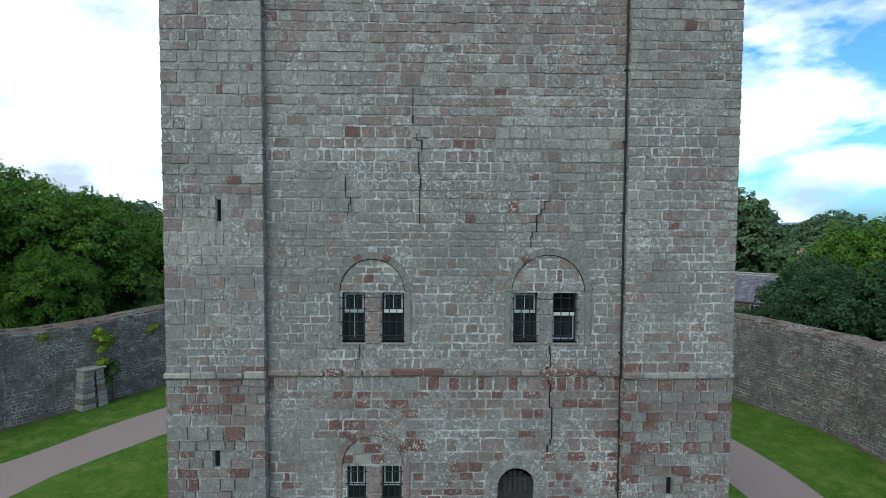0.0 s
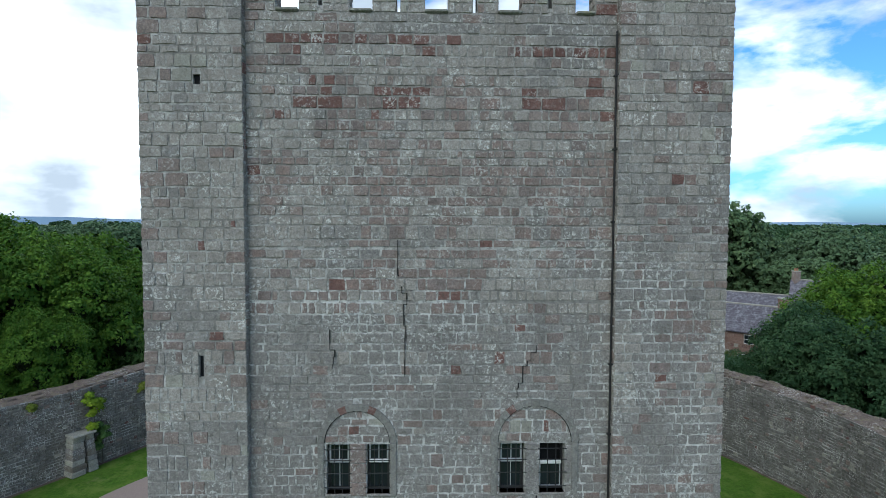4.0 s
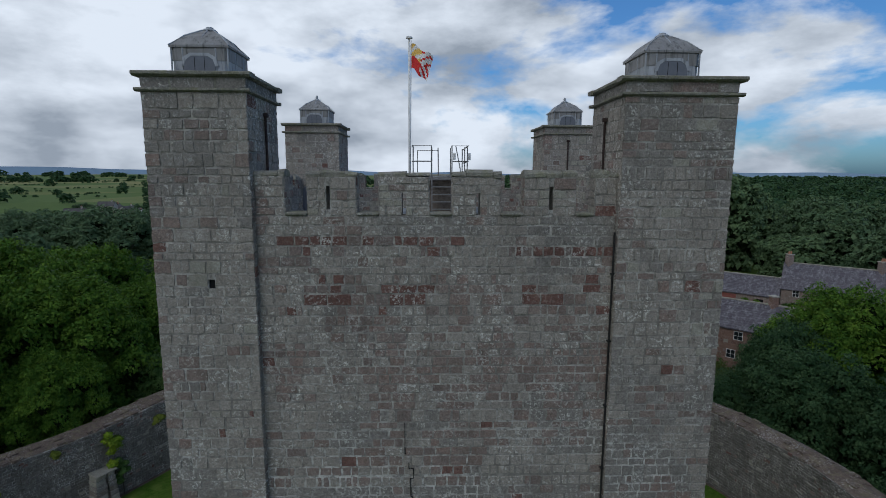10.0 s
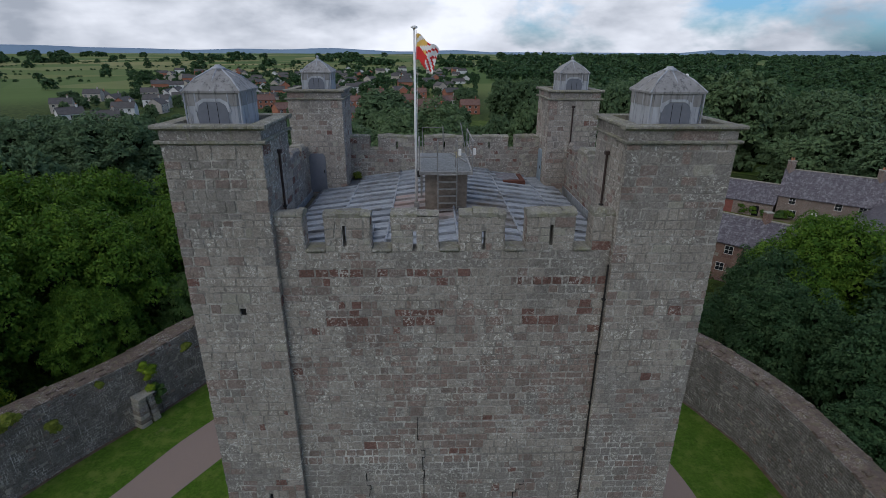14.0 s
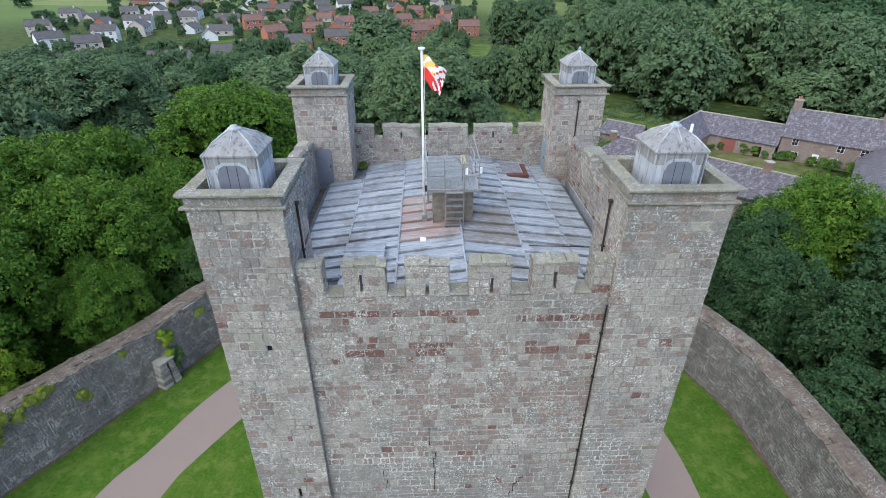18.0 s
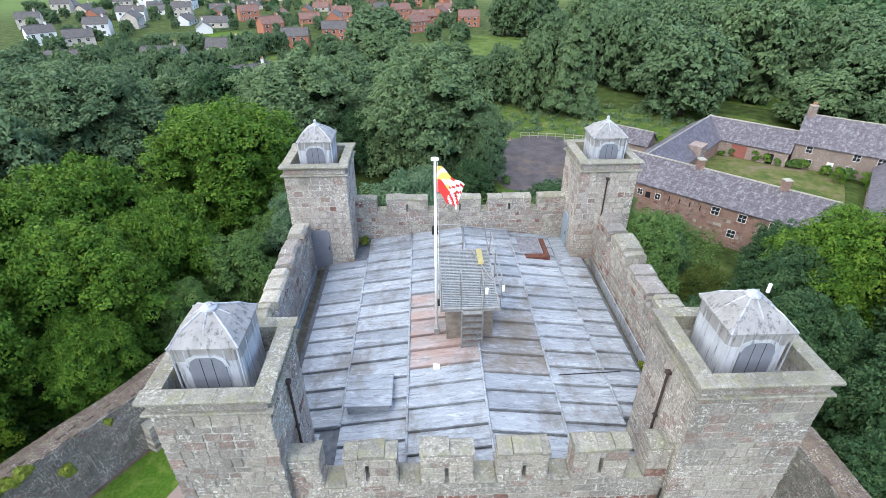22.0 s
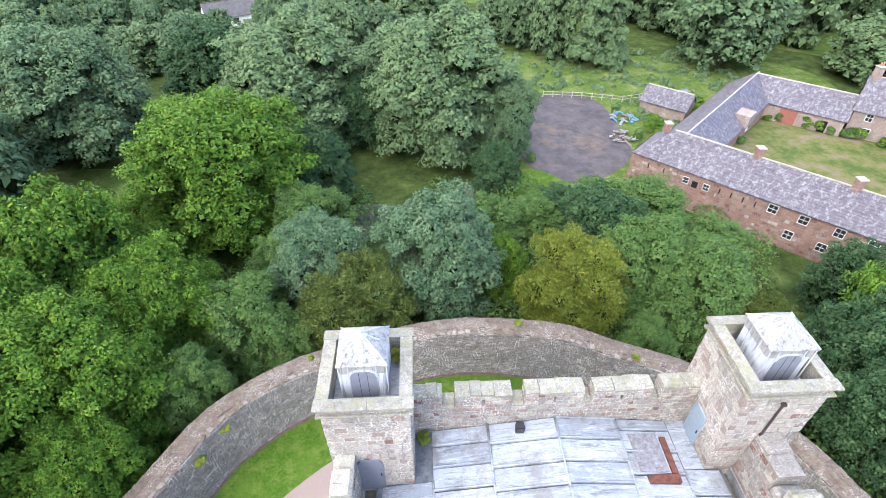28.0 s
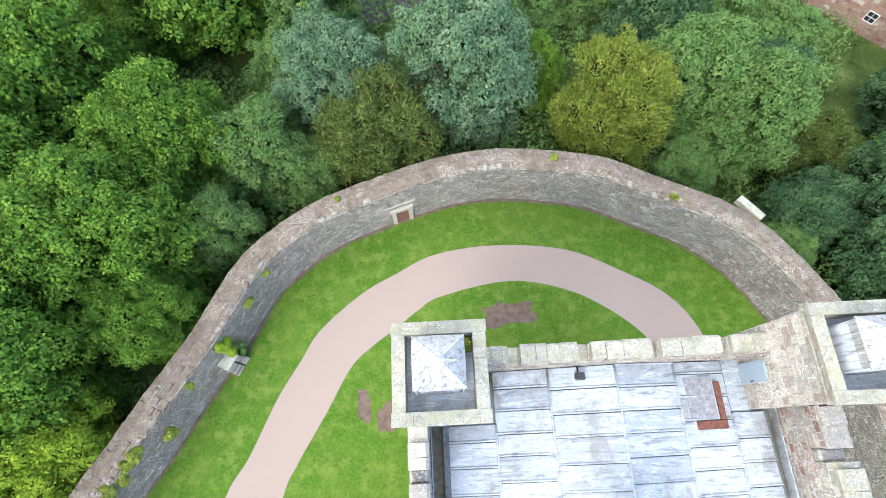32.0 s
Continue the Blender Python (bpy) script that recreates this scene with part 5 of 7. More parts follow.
for k in range(6):
    part("rung", Mesher().box(0.22, 18.4, 18.5 + k * 0.27, 0.88, 18.58, 18.53 + k * 0.27), [STEEL], plat)
for x, y in ((1.0, PY0 - 0.03), (1.55, PY0 + 0.1)):
    part("lamp_head", Mesher().box(x - 0.05, y - 0.03, PZ + 0.6, x + 0.05, y + 0.03, PZ + 0.85, bev=0.015), [WHITE], plat, "small white light on the rail")
plank = thing("plank", "mossy yellowish plank lying on the steel platform", "plank")
part("board", Mesher().box(1.0, 21.2, PZ + 0.006, 1.22, 22.3, PZ + 0.07, bev=0.01), [plain("mossy_board", (0.36, 0.31, 0.14), 0.9)], plank)
pole2 = thing("pole", "loose grey scaffold pole lying across the platform", "pole")
part("tube", Mesher().tube([(0.85, 22.2, PZ + 0.03), (1.38, 20.2, PZ + 0.03)], 0.03, 6), [STEEL], pole2)

pole = thing("flagpole", "white painted flagpole with a disc finial on the roof", "flagpole", at=(-0.62, 19.35, 0))
part("base", Mesher().box(-0.1, -0.1, 18.15, 0.1, 0.1, 18.6, bev=0.02), [STEEL], pole)
part("shaft", Mesher().tube([(0, 0, 18.3), (0, 0, 24.85)], 0.055, 10, r1=0.038), [WHITE], pole, smooth=True)
part("truck", Mesher().lathe([(0.03, 24.84), (0.12, 24.87), (0.12, 24.92), (0.03, 24.95)]), [WHITE], pole)
part("halyard", Mesher().tube([(0.09, -0.03, 19.2), (0.08, -0.02, 24.8)], 0.006, 5), [WHITE], pole)
part("cleat", Mesher().box(0.04, -0.14, 19.6, 0.16, -0.02, 19.85, bev=0.02), [IRON], pole)
flag = thing("flag", "red, yellow and white quartered flag drooping from its pole", "flag", at=(-0.62, 19.35, 0))
mb = Mesher()
N, M_ = 14, 12
for i in range(N + 1):
    for j in range(M_ + 1):
        u, w = i / N, j / M_
        mb.v.append((0.05 + 0.82 * u * (1 - 0.30 * w), -0.30 * u + 0.12 * math.sin(7 * u + 2 * w) * u, 24.68 - 0.85 * w - 0.52 * u ** 1.3 + 0.06 * math.sin(9 * u)))
for i in range(N):
    for j in range(M_):
        mb.f.append((i * (M_ + 1) + j, (i + 1) * (M_ + 1) + j, (i + 1) * (M_ + 1) + j + 1, i * (M_ + 1) + j + 1))
        top, hoist = j < M_ / 2, i < N / 2
        if top:
            q = (0 if (i + j) % 5 < 3 else 2) if hoist else (1 if (i + 2 * j) % 7 < 2 else 2)
        else:
            q = 1 if hoist or (i - j) % 4 < 2 else 2
        mb.m.append(q)
part("cloth", mb, [plain("yellow_cloth", (0.80, 0.50, 0.12), 0.8, vary=0.1), plain("red_cloth", (0.62, 0.04, 0.035), 0.8, vary=0.1), plain("white_cloth", (0.80, 0.78, 0.75), 0.8, vary=0.05)], flag, smooth=True)

# small things on the roof
fl = thing("floodlight", "black floodlight on a bracket at the back parapet", "floodlight", at=(-0.5, 26.62, 18.25))
part("bracket", Mesher().box(-0.03, 0.05, 0.0, 0.03, 0.3, 0.06), [IRON], fl)
part("lamp_body", Mesher().add([(-0.16, -0.16, 0.06), (0.16, -0.16, 0.06), (0.13, 0.08, 0.1), (-0.13, 0.08, 0.1), (-0.16, -0.2, 0.42), (0.16, -0.2, 0.42), (0.13, 0.04, 0.45), (-0.13, 0.04, 0.45)], [(3, 2, 1, 0), (4, 5, 6, 7), (0, 1, 5, 4), (1, 2, 6, 5), (2, 3, 7, 6), (3, 0, 4, 7)]), [IRON], fl)
part("lens", Mesher().box(-0.13, -0.215, 0.1, 0.13, -0.2, 0.4), [GLASS], fl)
box = thing("rooflight_box", "low wire-meshed roof box with rusted upstand", "roof box")
part("curb", Mesher().box(3.3, 24.85, 17.85, 4.40, 26.35, 18.14), [LEAD], box)
part("upstand", Mesher().box(3.55, 24.52, 17.9, 4.64, 24.82, 18.17, bev=0.02).box(4.42, 24.83, 17.9, 4.64, 26.15, 18.17, bev=0.02), [RUST_RED], box, "rust-red steel upstand")
part("mesh_panel", Mesher().box(3.36, 24.9, 18.145, 4.34, 26.3, 18.165), [plain("dull_mesh", (0.19, 0.185, 0.20), 0.8, vary=0.45, scale=9.0)], box)
jb = thing("junction_box", "small white electrical box on the lead roof", "electrical box")
part("case", Mesher().box(-0.78, 17.5, roof_z(-0.7) + 0.05, -0.55, 17.78, roof_z(-0.7) + 0.13, bev=0.01), [WHITE], jb)
part("cable", Mesher().tube(smooth_line([(-0.55, 17.6, 18.3), (-0.2, 17.75, 18.32), (0.0, 18.1, 18.36), (0.2, 18.3, 18.38)]), 0.014, 5), [plain("yellow_cable", (0.55, 0.46, 0.3), 0.7)], jb)
rod = thing("loose_rod", "thin dark metal rod lying on the lead roof", "rod")
part("bar", Mesher().tube([(3.3, 17.2, roof_z(3.3) + 0.13), (5.5, 17.55, roof_z(5.5) + 0.13)], 0.018, 6), [IRON], rod)
lamp = thing("bracket_lamp", "old yellow lamp on a rusty curled bracket beside a turret", "lamp", at=(LX1 + 0.15, 13.75, 18.9))
part("bracket", Mesher().tube(smooth_line([(-0.12, 0, -0.7), (0.1, 0.05, -0.55), (0.22, 0.05, -0.2), (0.14, 0.1, 0.1), (0.28, 0.1, 0.35)]), 0.02, 6), [RUST], lamp)
part("head", Mesher().lathe([(0.03, 0.3), (0.13, 0.36), (0.10, 0.52), (0.03, 0.6)], at=(0.3, 0.1, 0), n=8), [plain("yellow_paint", (0.62, 0.50, 0.22), 0.6)], lamp)


# ---- the curtain wall ----
wall = thing("curtain_wall", "curved rubble-stone curtain wall with a weathered broken top", "castle wall", kind="structure")
inner, outer, crest = ward, offset(ward, WALL_THICK), offset(ward, WALL_THICK * 0.5)
n = len(ward)
tops = [WALL_TOP + 0.3 * noise.noise((p[0] * 0.15, p[1] * 0.15, 5)) for p in ward]
mb = Mesher()
v = [(*inner[i], G - 0.5) for i in range(n)] + [(*inner[i], tops[i] - 0.22) for i in range(n)] + [(*crest[i], tops[i] + 0.02) for i in range(n)] + [(*outer[i], tops[i] - 0.25) for i in range(n)] + [(*outer[i], -6.5) for i in range(n)]
mb.add(v, [(r * n + i, r * n + i + 1, (r + 1) * n + i + 1, (r + 1) * n + i)[::-1] for r in range(4) for i in range(n - 1)])
m = Nodes("rubble_mortar", 0.95)
c = m.ramp(m.noise(1.1, 7.0, 0.75), (0.38, (0.11, 0.10, 0.085)), (0.50, (0.25, 0.232, 0.205)), (0.62, (0.60, 0.575, 0.53)))
RUBBLE_MORTAR = m.color(c).bump(m.noise(18.0, 4.0), 0.6, 0.02).mat
INNER_STONE = stone_material("lichened_rubble", (0.165, 0.152, 0.135), (0.40, 0.375, 0.335), 1.0, 0.08, stain=0.8, grit=0.45)
INNER_STONES = [*STONES[:4], INNER_STONE, *STONES[5:]]
mb.m = [0] * (n - 1) + [1] * (2 * (n - 1)) + [0] * (n - 1)
WALL_EARTH = stone_material("earthy_wall_top", (0.135, 0.100, 0.080), (0.235, 0.180, 0.148), 0.6, 0.2, stain=0.8)
part("core", mb, [RUBBLE_MORTAR, WALL_EARTH], wall)
mb, ob_ = Mesher(), Mesher()
for i in range(n - 1):
    a, b = Vector(inner[i]), Vector(inner[i + 1])
    l = (b - a).length
    ud = (b - a) / l
    nd = Vector((ud.y, -ud.x))
    lay(mb, a, ud, nd, courses(0, l, G - 0.1, min(tops[i], tops[i + 1]) - 0.2, (), 0.185, 0.31, 0.03), mix_colour(0.01, 0.03, 0.05, 4), 0.06)
    a, b = Vector(outer[i + 1]), Vector(outer[i])
    l = (b - a).length
    ud = (b - a) / l
    nd = Vector((ud.y, -ud.x))
    lay(ob_, a, ud, nd, courses(0, l, -5.5, min(tops[i], tops[i + 1]) - 0.25, (), 0.4, 0.6, 0.03), mix_colour(0.03, 0.06, 0.04, 4), 0.05, False)
part("inner_rubble", mb, INNER_STONES, wall, "rubble stones of the inner face", "stuff")
part("outer_rubble", ob_, STONES, wall, "rubble stones of the outer face", "stuff")
# rough capping stones along the top: a few shapes, turned and sized one by one
TOPS = []
for k in range(5):
    t = Mesher().box(-0.5, -0.5, -0.5, 0.5, 0.5, 0.5, bev=0.14)
    t.v = [(x + 0.1 * noise.noise((x * 3, y * 3, z * 3 + k * 9)), y + 0.1 * noise.noise((x * 3 + 5, y * 3, z * 3 + k * 9)), z + 0.16 * noise.noise((x * 3, y * 3 + 5, z * 3 + k * 9))) for x, y, z in t.v]
    TOPS.append([t.mesh("capping_stone", [mt]) for mt in (WALL_EARTH, WALL_EARTH, STONE_WALL)])
cap_n = 0
rest = Mesher()
for i in range(n - 1):
    a, b = Vector(ward[i]), Vector(ward[i + 1])
    l = (b - a).length
    ud = (b - a) / l
    nd = Vector((-ud.y, ud.x))
    ang = math.atan2(ud.y, ud.x)
    u = 0
    while u < l:
        w = rnd.uniform(0.35, 0.75)
        for row in (0.16, 0.62, 1.08, 1.42):
            if rnd.random() < (0.45 if row < 0.5 else 0.72):
                continue
            p = a + ud * (u + w / 2) + nd * (row + rnd.uniform(-0.06, 0.06))
            zt = tops[i] + (tops[i + 1] - tops[i]) * (u / l) - (0.16 if row in (0.16, 1.42) else 0.06)
            if a.y > 30 and cap_n < 300 and row < 0.5:
                st = new("capping_stone", rnd.choice(rnd.choice(TOPS)))
                st.parent = wall
                st.matrix_basis = Matrix.LocRotScale((p.x, p.y, zt), Euler((rnd.uniform(-0.1, 0.1), rnd.uniform(-0.1, 0.1), ang + rnd.uniform(-0.5, 0.5))), (w * rnd.uniform(0.5, 0.95), rnd.uniform(0.2, 0.5), rnd.uniform(0.08, 0.17)))
                cap_n += 1
            else:
                c, s = math.cos(ang + rnd.uniform(-0.2, 0.2)), math.sin(ang)
                q, h, hh = w * 0.46, rnd.uniform(0.15, 0.24), rnd.uniform(0.02, 0.07)
                base = [(-q, -h), (q, -h), (q, h), (-q, h)]
                vv = [(p.x + x * c - y * s, p.y + x * s + y * c, zt - 0.1) for x, y in base] + [(p.x + (x * c - y * s) * 0.78, p.y + (x * s + y * c) * 0.78, zt + hh + rnd.uniform(-0.02, 0.02)) for x, y in base]
                rest.add(vv, [(4, 5, 6, 7), (0, 1, 5, 4), (1, 2, 6, 5), (2, 3, 7, 6), (3, 0, 4, 7)], 4)
        u += w
part("capping_rubble", rest, [*STONES[:4], WALL_EARTH], wall, "rough rubble along the wall's top", "stuff")

# worn earth along the foot of the wall
mb = Mesher()
ribbon(offset(ward, 0.1), [(p[0] + rnd.uniform(-0.08, 0.08), p[1] + rnd.uniform(-0.08, 0.08)) for p in offset(ward, -0.28)], G + 0.006, mb)
EARTH = plain("bare_earth", (0.115, 0.082, 0.062), 1.0, vary=0.4, scale=2.0)
mesh_thing("earth_strip", mb, EARTH, "strip of bare earth along the foot of the wall", "earth", kind="structure")


def patch(name, cx, cy, rx, ry, mat, label, cat, z, rough=0.25, seed=0, rot=0.0, tz=None):
    m_, k = Mesher(), 40
    pts = []
    for i in range(k):
        a = 6.28319 * i / k
        r = 1 + rough * 2 * noise.noise((math.cos(a) * 1.6 + seed, math.sin(a) * 1.6, seed * 3.1))
        x, y = rx * r * math.cos(a), ry * r * math.sin(a)
        pts.append((cx + x * math.cos(rot) - y * math.sin(rot), cy + x * math.sin(rot) + y * math.cos(rot)))
    m_.add([(cx, cy, z)] + [(*p, z) for p in pts], [(0, i + 1, (i + 1) % k + 1) for i in range(k)])
    return mesh_thing(name, m_, mat, label, cat, kind="structure")


patch("bare_patch", -11.3, 27.1, 0.55, 1.25, EARTH, "bare brown earth worn into the lawn", "earth patch", G + 0.008, 0.18, 2, 0.1)
patch("bare_patch", -9.6, 26.2, 0.75, 1.1, EARTH, "bare brown earth worn into the lawn", "earth patch", G + 0.008, 0.25, 5, -0.5)
patch("bare_patch", -0.4, 33.4, 1.9, 1.2, EARTH, "bare brown earth worn into the lawn", "earth patch", G + 0.008, 0.35, 8)

# stone stub with a shrub, and the small doorway, both at the wall's inner face
stub = thing("wall_stub", "pale stone stub of masonry against the curtain wall", "masonry stub", at=(-20.6, 30.5, G))
rot = Euler((0, 0, radians(62)))
for k in range(7):
    z, w = 0.33 * k, 0.74 - 0.026 * k
    b = part("stub_stone", Mesher().box(-w, -0.42 + 0.02 * k, z + 0.01, w * rnd.uniform(0.0, 0.25), 0.5, z + 0.32, bev=0.03), [rnd.choice((STONE_WALL, STONE_PALE, STONE_GREY))], stub)
    b.rotation_euler = rot
    b = part("stub_stone", Mesher().box(w * 0.27, -0.42 + 0.02 * k, z + 0.01, w, 0.5, z + 0.32, bev=0.03), [rnd.choice((STONE_WALL, STONE_PALE, STONE_GREY))], stub)
    b.rotation_euler = rot
b = part("stub_cap", Mesher().box(-0.62, -0.5, 2.32, 0.66, 0.5, 2.46, bev=0.04), [STONE_PALE], stub)
b.rotation_euler = rot
pd = thing("wall_doorway", "small stone-framed doorway with a brown door in the curtain wall", "doorway", at=(-8.15, 41.68, G))
pd.rotation_euler = Euler((0, 0, radians(17)))
part("lintel", Mesher().box(-0.95, -0.25, 2.1, 0.95, 0.15, 2.45, bev=0.03), [STONE_PALE], pd)
for sx in (-1, 1):
    part("jamb", Mesher().box(min(sx * 0.5, sx * 0.85), -0.2, 0, max(sx * 0.5, sx * 0.85), 0.15, 2.1, bev=0.03), [STONE_PALE], pd)
part("leaf", Mesher().box(-0.5, -0.06, 0, 0.5, -0.01, 2.1), [plain("brown_door", (0.16, 0.075, 0.05), 0.8)], pd)
part("ledge", Mesher().box(-1.3, -0.1, 2.9, 1.2, 0.2, 3.1, bev=0.04), [STONE_PALE], pd)
blk = thing("stone_bench_block", "long pale dressed stone block lying on the wall's outer edge", "stone block", at=(17.1, 39.05, WALL_TOP - 0.6))
b = part("block", Mesher().box(-1.05, -0.3, 0, 1.05, 0.3, 0.62, bev=0.05), [STONE_COPING], blk, "pale weathered block")
b.rotation_euler = Euler((0, 0, radians(-52)))


# ---- trees ----
def leaf_cloud(seed, lobes, count, size, shape="round", droop=0.0, core=None):
    """Leaf clumps on the outsides of many lobes: small folded blades, each an island of its own. lobes: rows of centre and radius."""
    g = np.random.default_rng(seed)
    L = np.array(lobes)
    area = L[:, 3] ** 2
    pick = g.choice(len(L), count, p=area / area.sum())
    d = g.normal(size=(count, 3))
    d /= np.linalg.norm(d, axis=1)[:, None]
    d[:, 2] = np.where(d[:, 2] < -0.12, -0.8 * d[:, 2], d[:, 2])
    c, r = L[pick, :3], L[pick, 3]
    rr = r * (1 - 0.28 * g.random(count) ** 2) * (1 + 0.10 * g.normal(size=count))
    p = c + d * rr[:, None]
    if core is None:
        keep_ = np.ones(count, bool)
        for k in range(len(L)):
            inside = np.linalg.norm(p - L[k, :3], axis=1) < L[k, 3] * 0.80
            keep_ &= ~(inside & (pick != k))
        p, d = p[keep_], d[keep_]
    else:
        keep_ = np.ones(count, bool)
        for x, y, z, cr in core:
            keep_ &= np.linalg.norm(p - np.array((x, y, z)), axis=1) > cr * 0.5
        p, d = p[keep_], d[keep_]
    m_ = len(p)
    nrm = d + 0.34 * g.normal(size=(m_, 3)) + np.array([0, 0, 0.30])
    nrm /= np.linalg.norm(nrm, axis=1)[:, None]
    if shape == "needle":
        t = d + np.array([0, 0, 0.6]) + 0.45 * g.normal(size=(m_, 3))
    else:
        t = np.cross(nrm, g.normal(size=(m_, 3)))
    t /= np.linalg.norm(t, axis=1)[:, None]
    b = np.cross(nrm, t)
    s = size * (0.6 + 0.8 * g.random(m_))[:, None]
    if shape == "needle":
        t, b = t * 1.25, b * 0.75
    q = np.stack([p - t * s * 0.5 - b * s * 0.62, p - t * s * 0.5 + b * s * 0.62, p + t * s * 0.9 - nrm * s * 0.2], 1)
    q[:, :, 2] -= droop * s * 0.5
    return q.reshape(-1, 3), m_


def blades(name, verts, count, mat):
    me = bpy.data.meshes.new(name)
    me.vertices.add(count * 3)
    me.vertices.foreach_set("co", verts.astype(np.float32).ravel())
    me.loops.add(count * 3)
    me.loops.foreach_set("vertex_index", np.arange(count * 3, dtype=np.int32))
    me.polygons.add(count)
    me.polygons.foreach_set("loop_start", np.arange(0, count * 3, 3, dtype=np.int32))
    me.materials.append(mat)
    me.update(calc_edges=True)
    return me


def clumps(seed, lobes, each, low=0.30, high=0.48):
    """Small clumps of foliage over the outsides of the lobes."""
    g = random.Random(seed * 7 + 1)
    out = []
    for x, y, z, r in lobes:
        for k in range(each):
            a, h = 2.39996 * k + g.uniform(-0.6, 0.6), -0.35 + 1.35 * (k + g.random()) / each
            w = math.sqrt(1 - h * h)
            f = r * g.uniform(0.76, 1.0)
            c = (x + f * w * math.cos(a), y + f * w * math.sin(a), z + f * h)
            if all(math.dist(c, q[:3]) > 0.58 * q[3] for q in lobes if q[3] != r):
                out.append((*c, r * g.uniform(low, high)))
    return out


def crown_lobes(seed, R, H, style):
    g = random.Random(seed)
    out = []
    if style == "conifer":
        for k in range(26):
            f = k / 25
            a = g.uniform(0, 6.28)
            r = R * (1 - f) ** 0.8 * 0.55 * g.uniform(0.6, 1.1)
            out.append((r * math.cos(a), r * math.sin(a), H * (-0.5 + f), max(0.5, R * (0.55 - 0.42 * f))))
        return out
    n_ = {"big": 50, "mid": 24, "yew": 34}[style]
    for k in range(n_):
        z = 1 - 1.96 * (k + g.uniform(0.2, 0.8)) / n_
        a = 2.39996 * k + g.uniform(-0.5, 0.5)
        w = math.sqrt(max(0.05, 1 - max(0, z) ** 2 * 0.86))
        if z < 0:
            w *= 1 - 0.18 * abs(z)
        f = g.uniform(0.56, 0.80)
        out.append((R * w * f * math.cos(a), R * w * f * math.sin(a), H * 0.5 * z * 0.78, R * g.uniform(0.20, 0.36)))
    out.append((0, 0, 0, R * 0.55))
    return out


def tree_proto(name, kind, seed, R, H, clear, count, size, style="big", shape="round", each=8):
    """A tree with its foot at the origin: crown H high and 2R wide, clear metres of trunk below it."""
    tr = thing(name, "", "tree")
    lobes = crown_lobes(seed, R, H, style)
    mid = clear + H * (0.42 if style != "conifer" else 0.5)
    L = [(x, y, z + mid, r) for x, y, z, r in lobes]
    t = Mesher()
    top = clear + H * (0.55 if style != "conifer" else 0.9)
    wob = [(0.12 * R * noise.noise((k, seed, 0)), 0.12 * R * noise.noise((k, seed, 4)), top * k / 6) for k in range(7)]
    t.tube(wob, 0.055 * R + 0.12, 8, r1=0.05)
    part("trunk", t, [BARK], tr, smooth=True)
    g = random.Random(seed)
    for k in range(7 if count > 20000 else 2):
        x, y, z, r = L[(k * 3) % len(L)]
        z0 = clear * 0.8 + (top - clear) * 0.6 * g.random()
        part("limb", Mesher().tube([(0, 0, z0), (x * 0.45, y * 0.45, z0 + (z - z0) * 0.6), (x * 0.9, y * 0.9, z)], 0.03 * R, 6, r1=0.04), [BARK], tr, smooth=True)
    verts, m_ = leaf_cloud(seed, clumps(seed, L, each), count, size, shape, core=L)
    deep, k_ = leaf_cloud(seed + 1, [(x, y, z, r * 0.78) for x, y, z, r in L], int(count * 0.30), size * 1.7, shape, core=[(0, 0, -99, 0.1)])
    verts, m_ = np.concatenate([verts, deep]), m_ + k_
    part("crown", blades("crown", verts, m_, LEAVES[kind]), None, tr)
    # dark lobes fill the crown; the shade between leaves is their colour
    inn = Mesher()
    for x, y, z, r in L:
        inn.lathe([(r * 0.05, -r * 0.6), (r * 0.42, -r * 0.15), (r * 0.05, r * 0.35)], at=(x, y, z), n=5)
    part("inner_foliage", inn, [CROWN_SHADE], tr)
    return tr


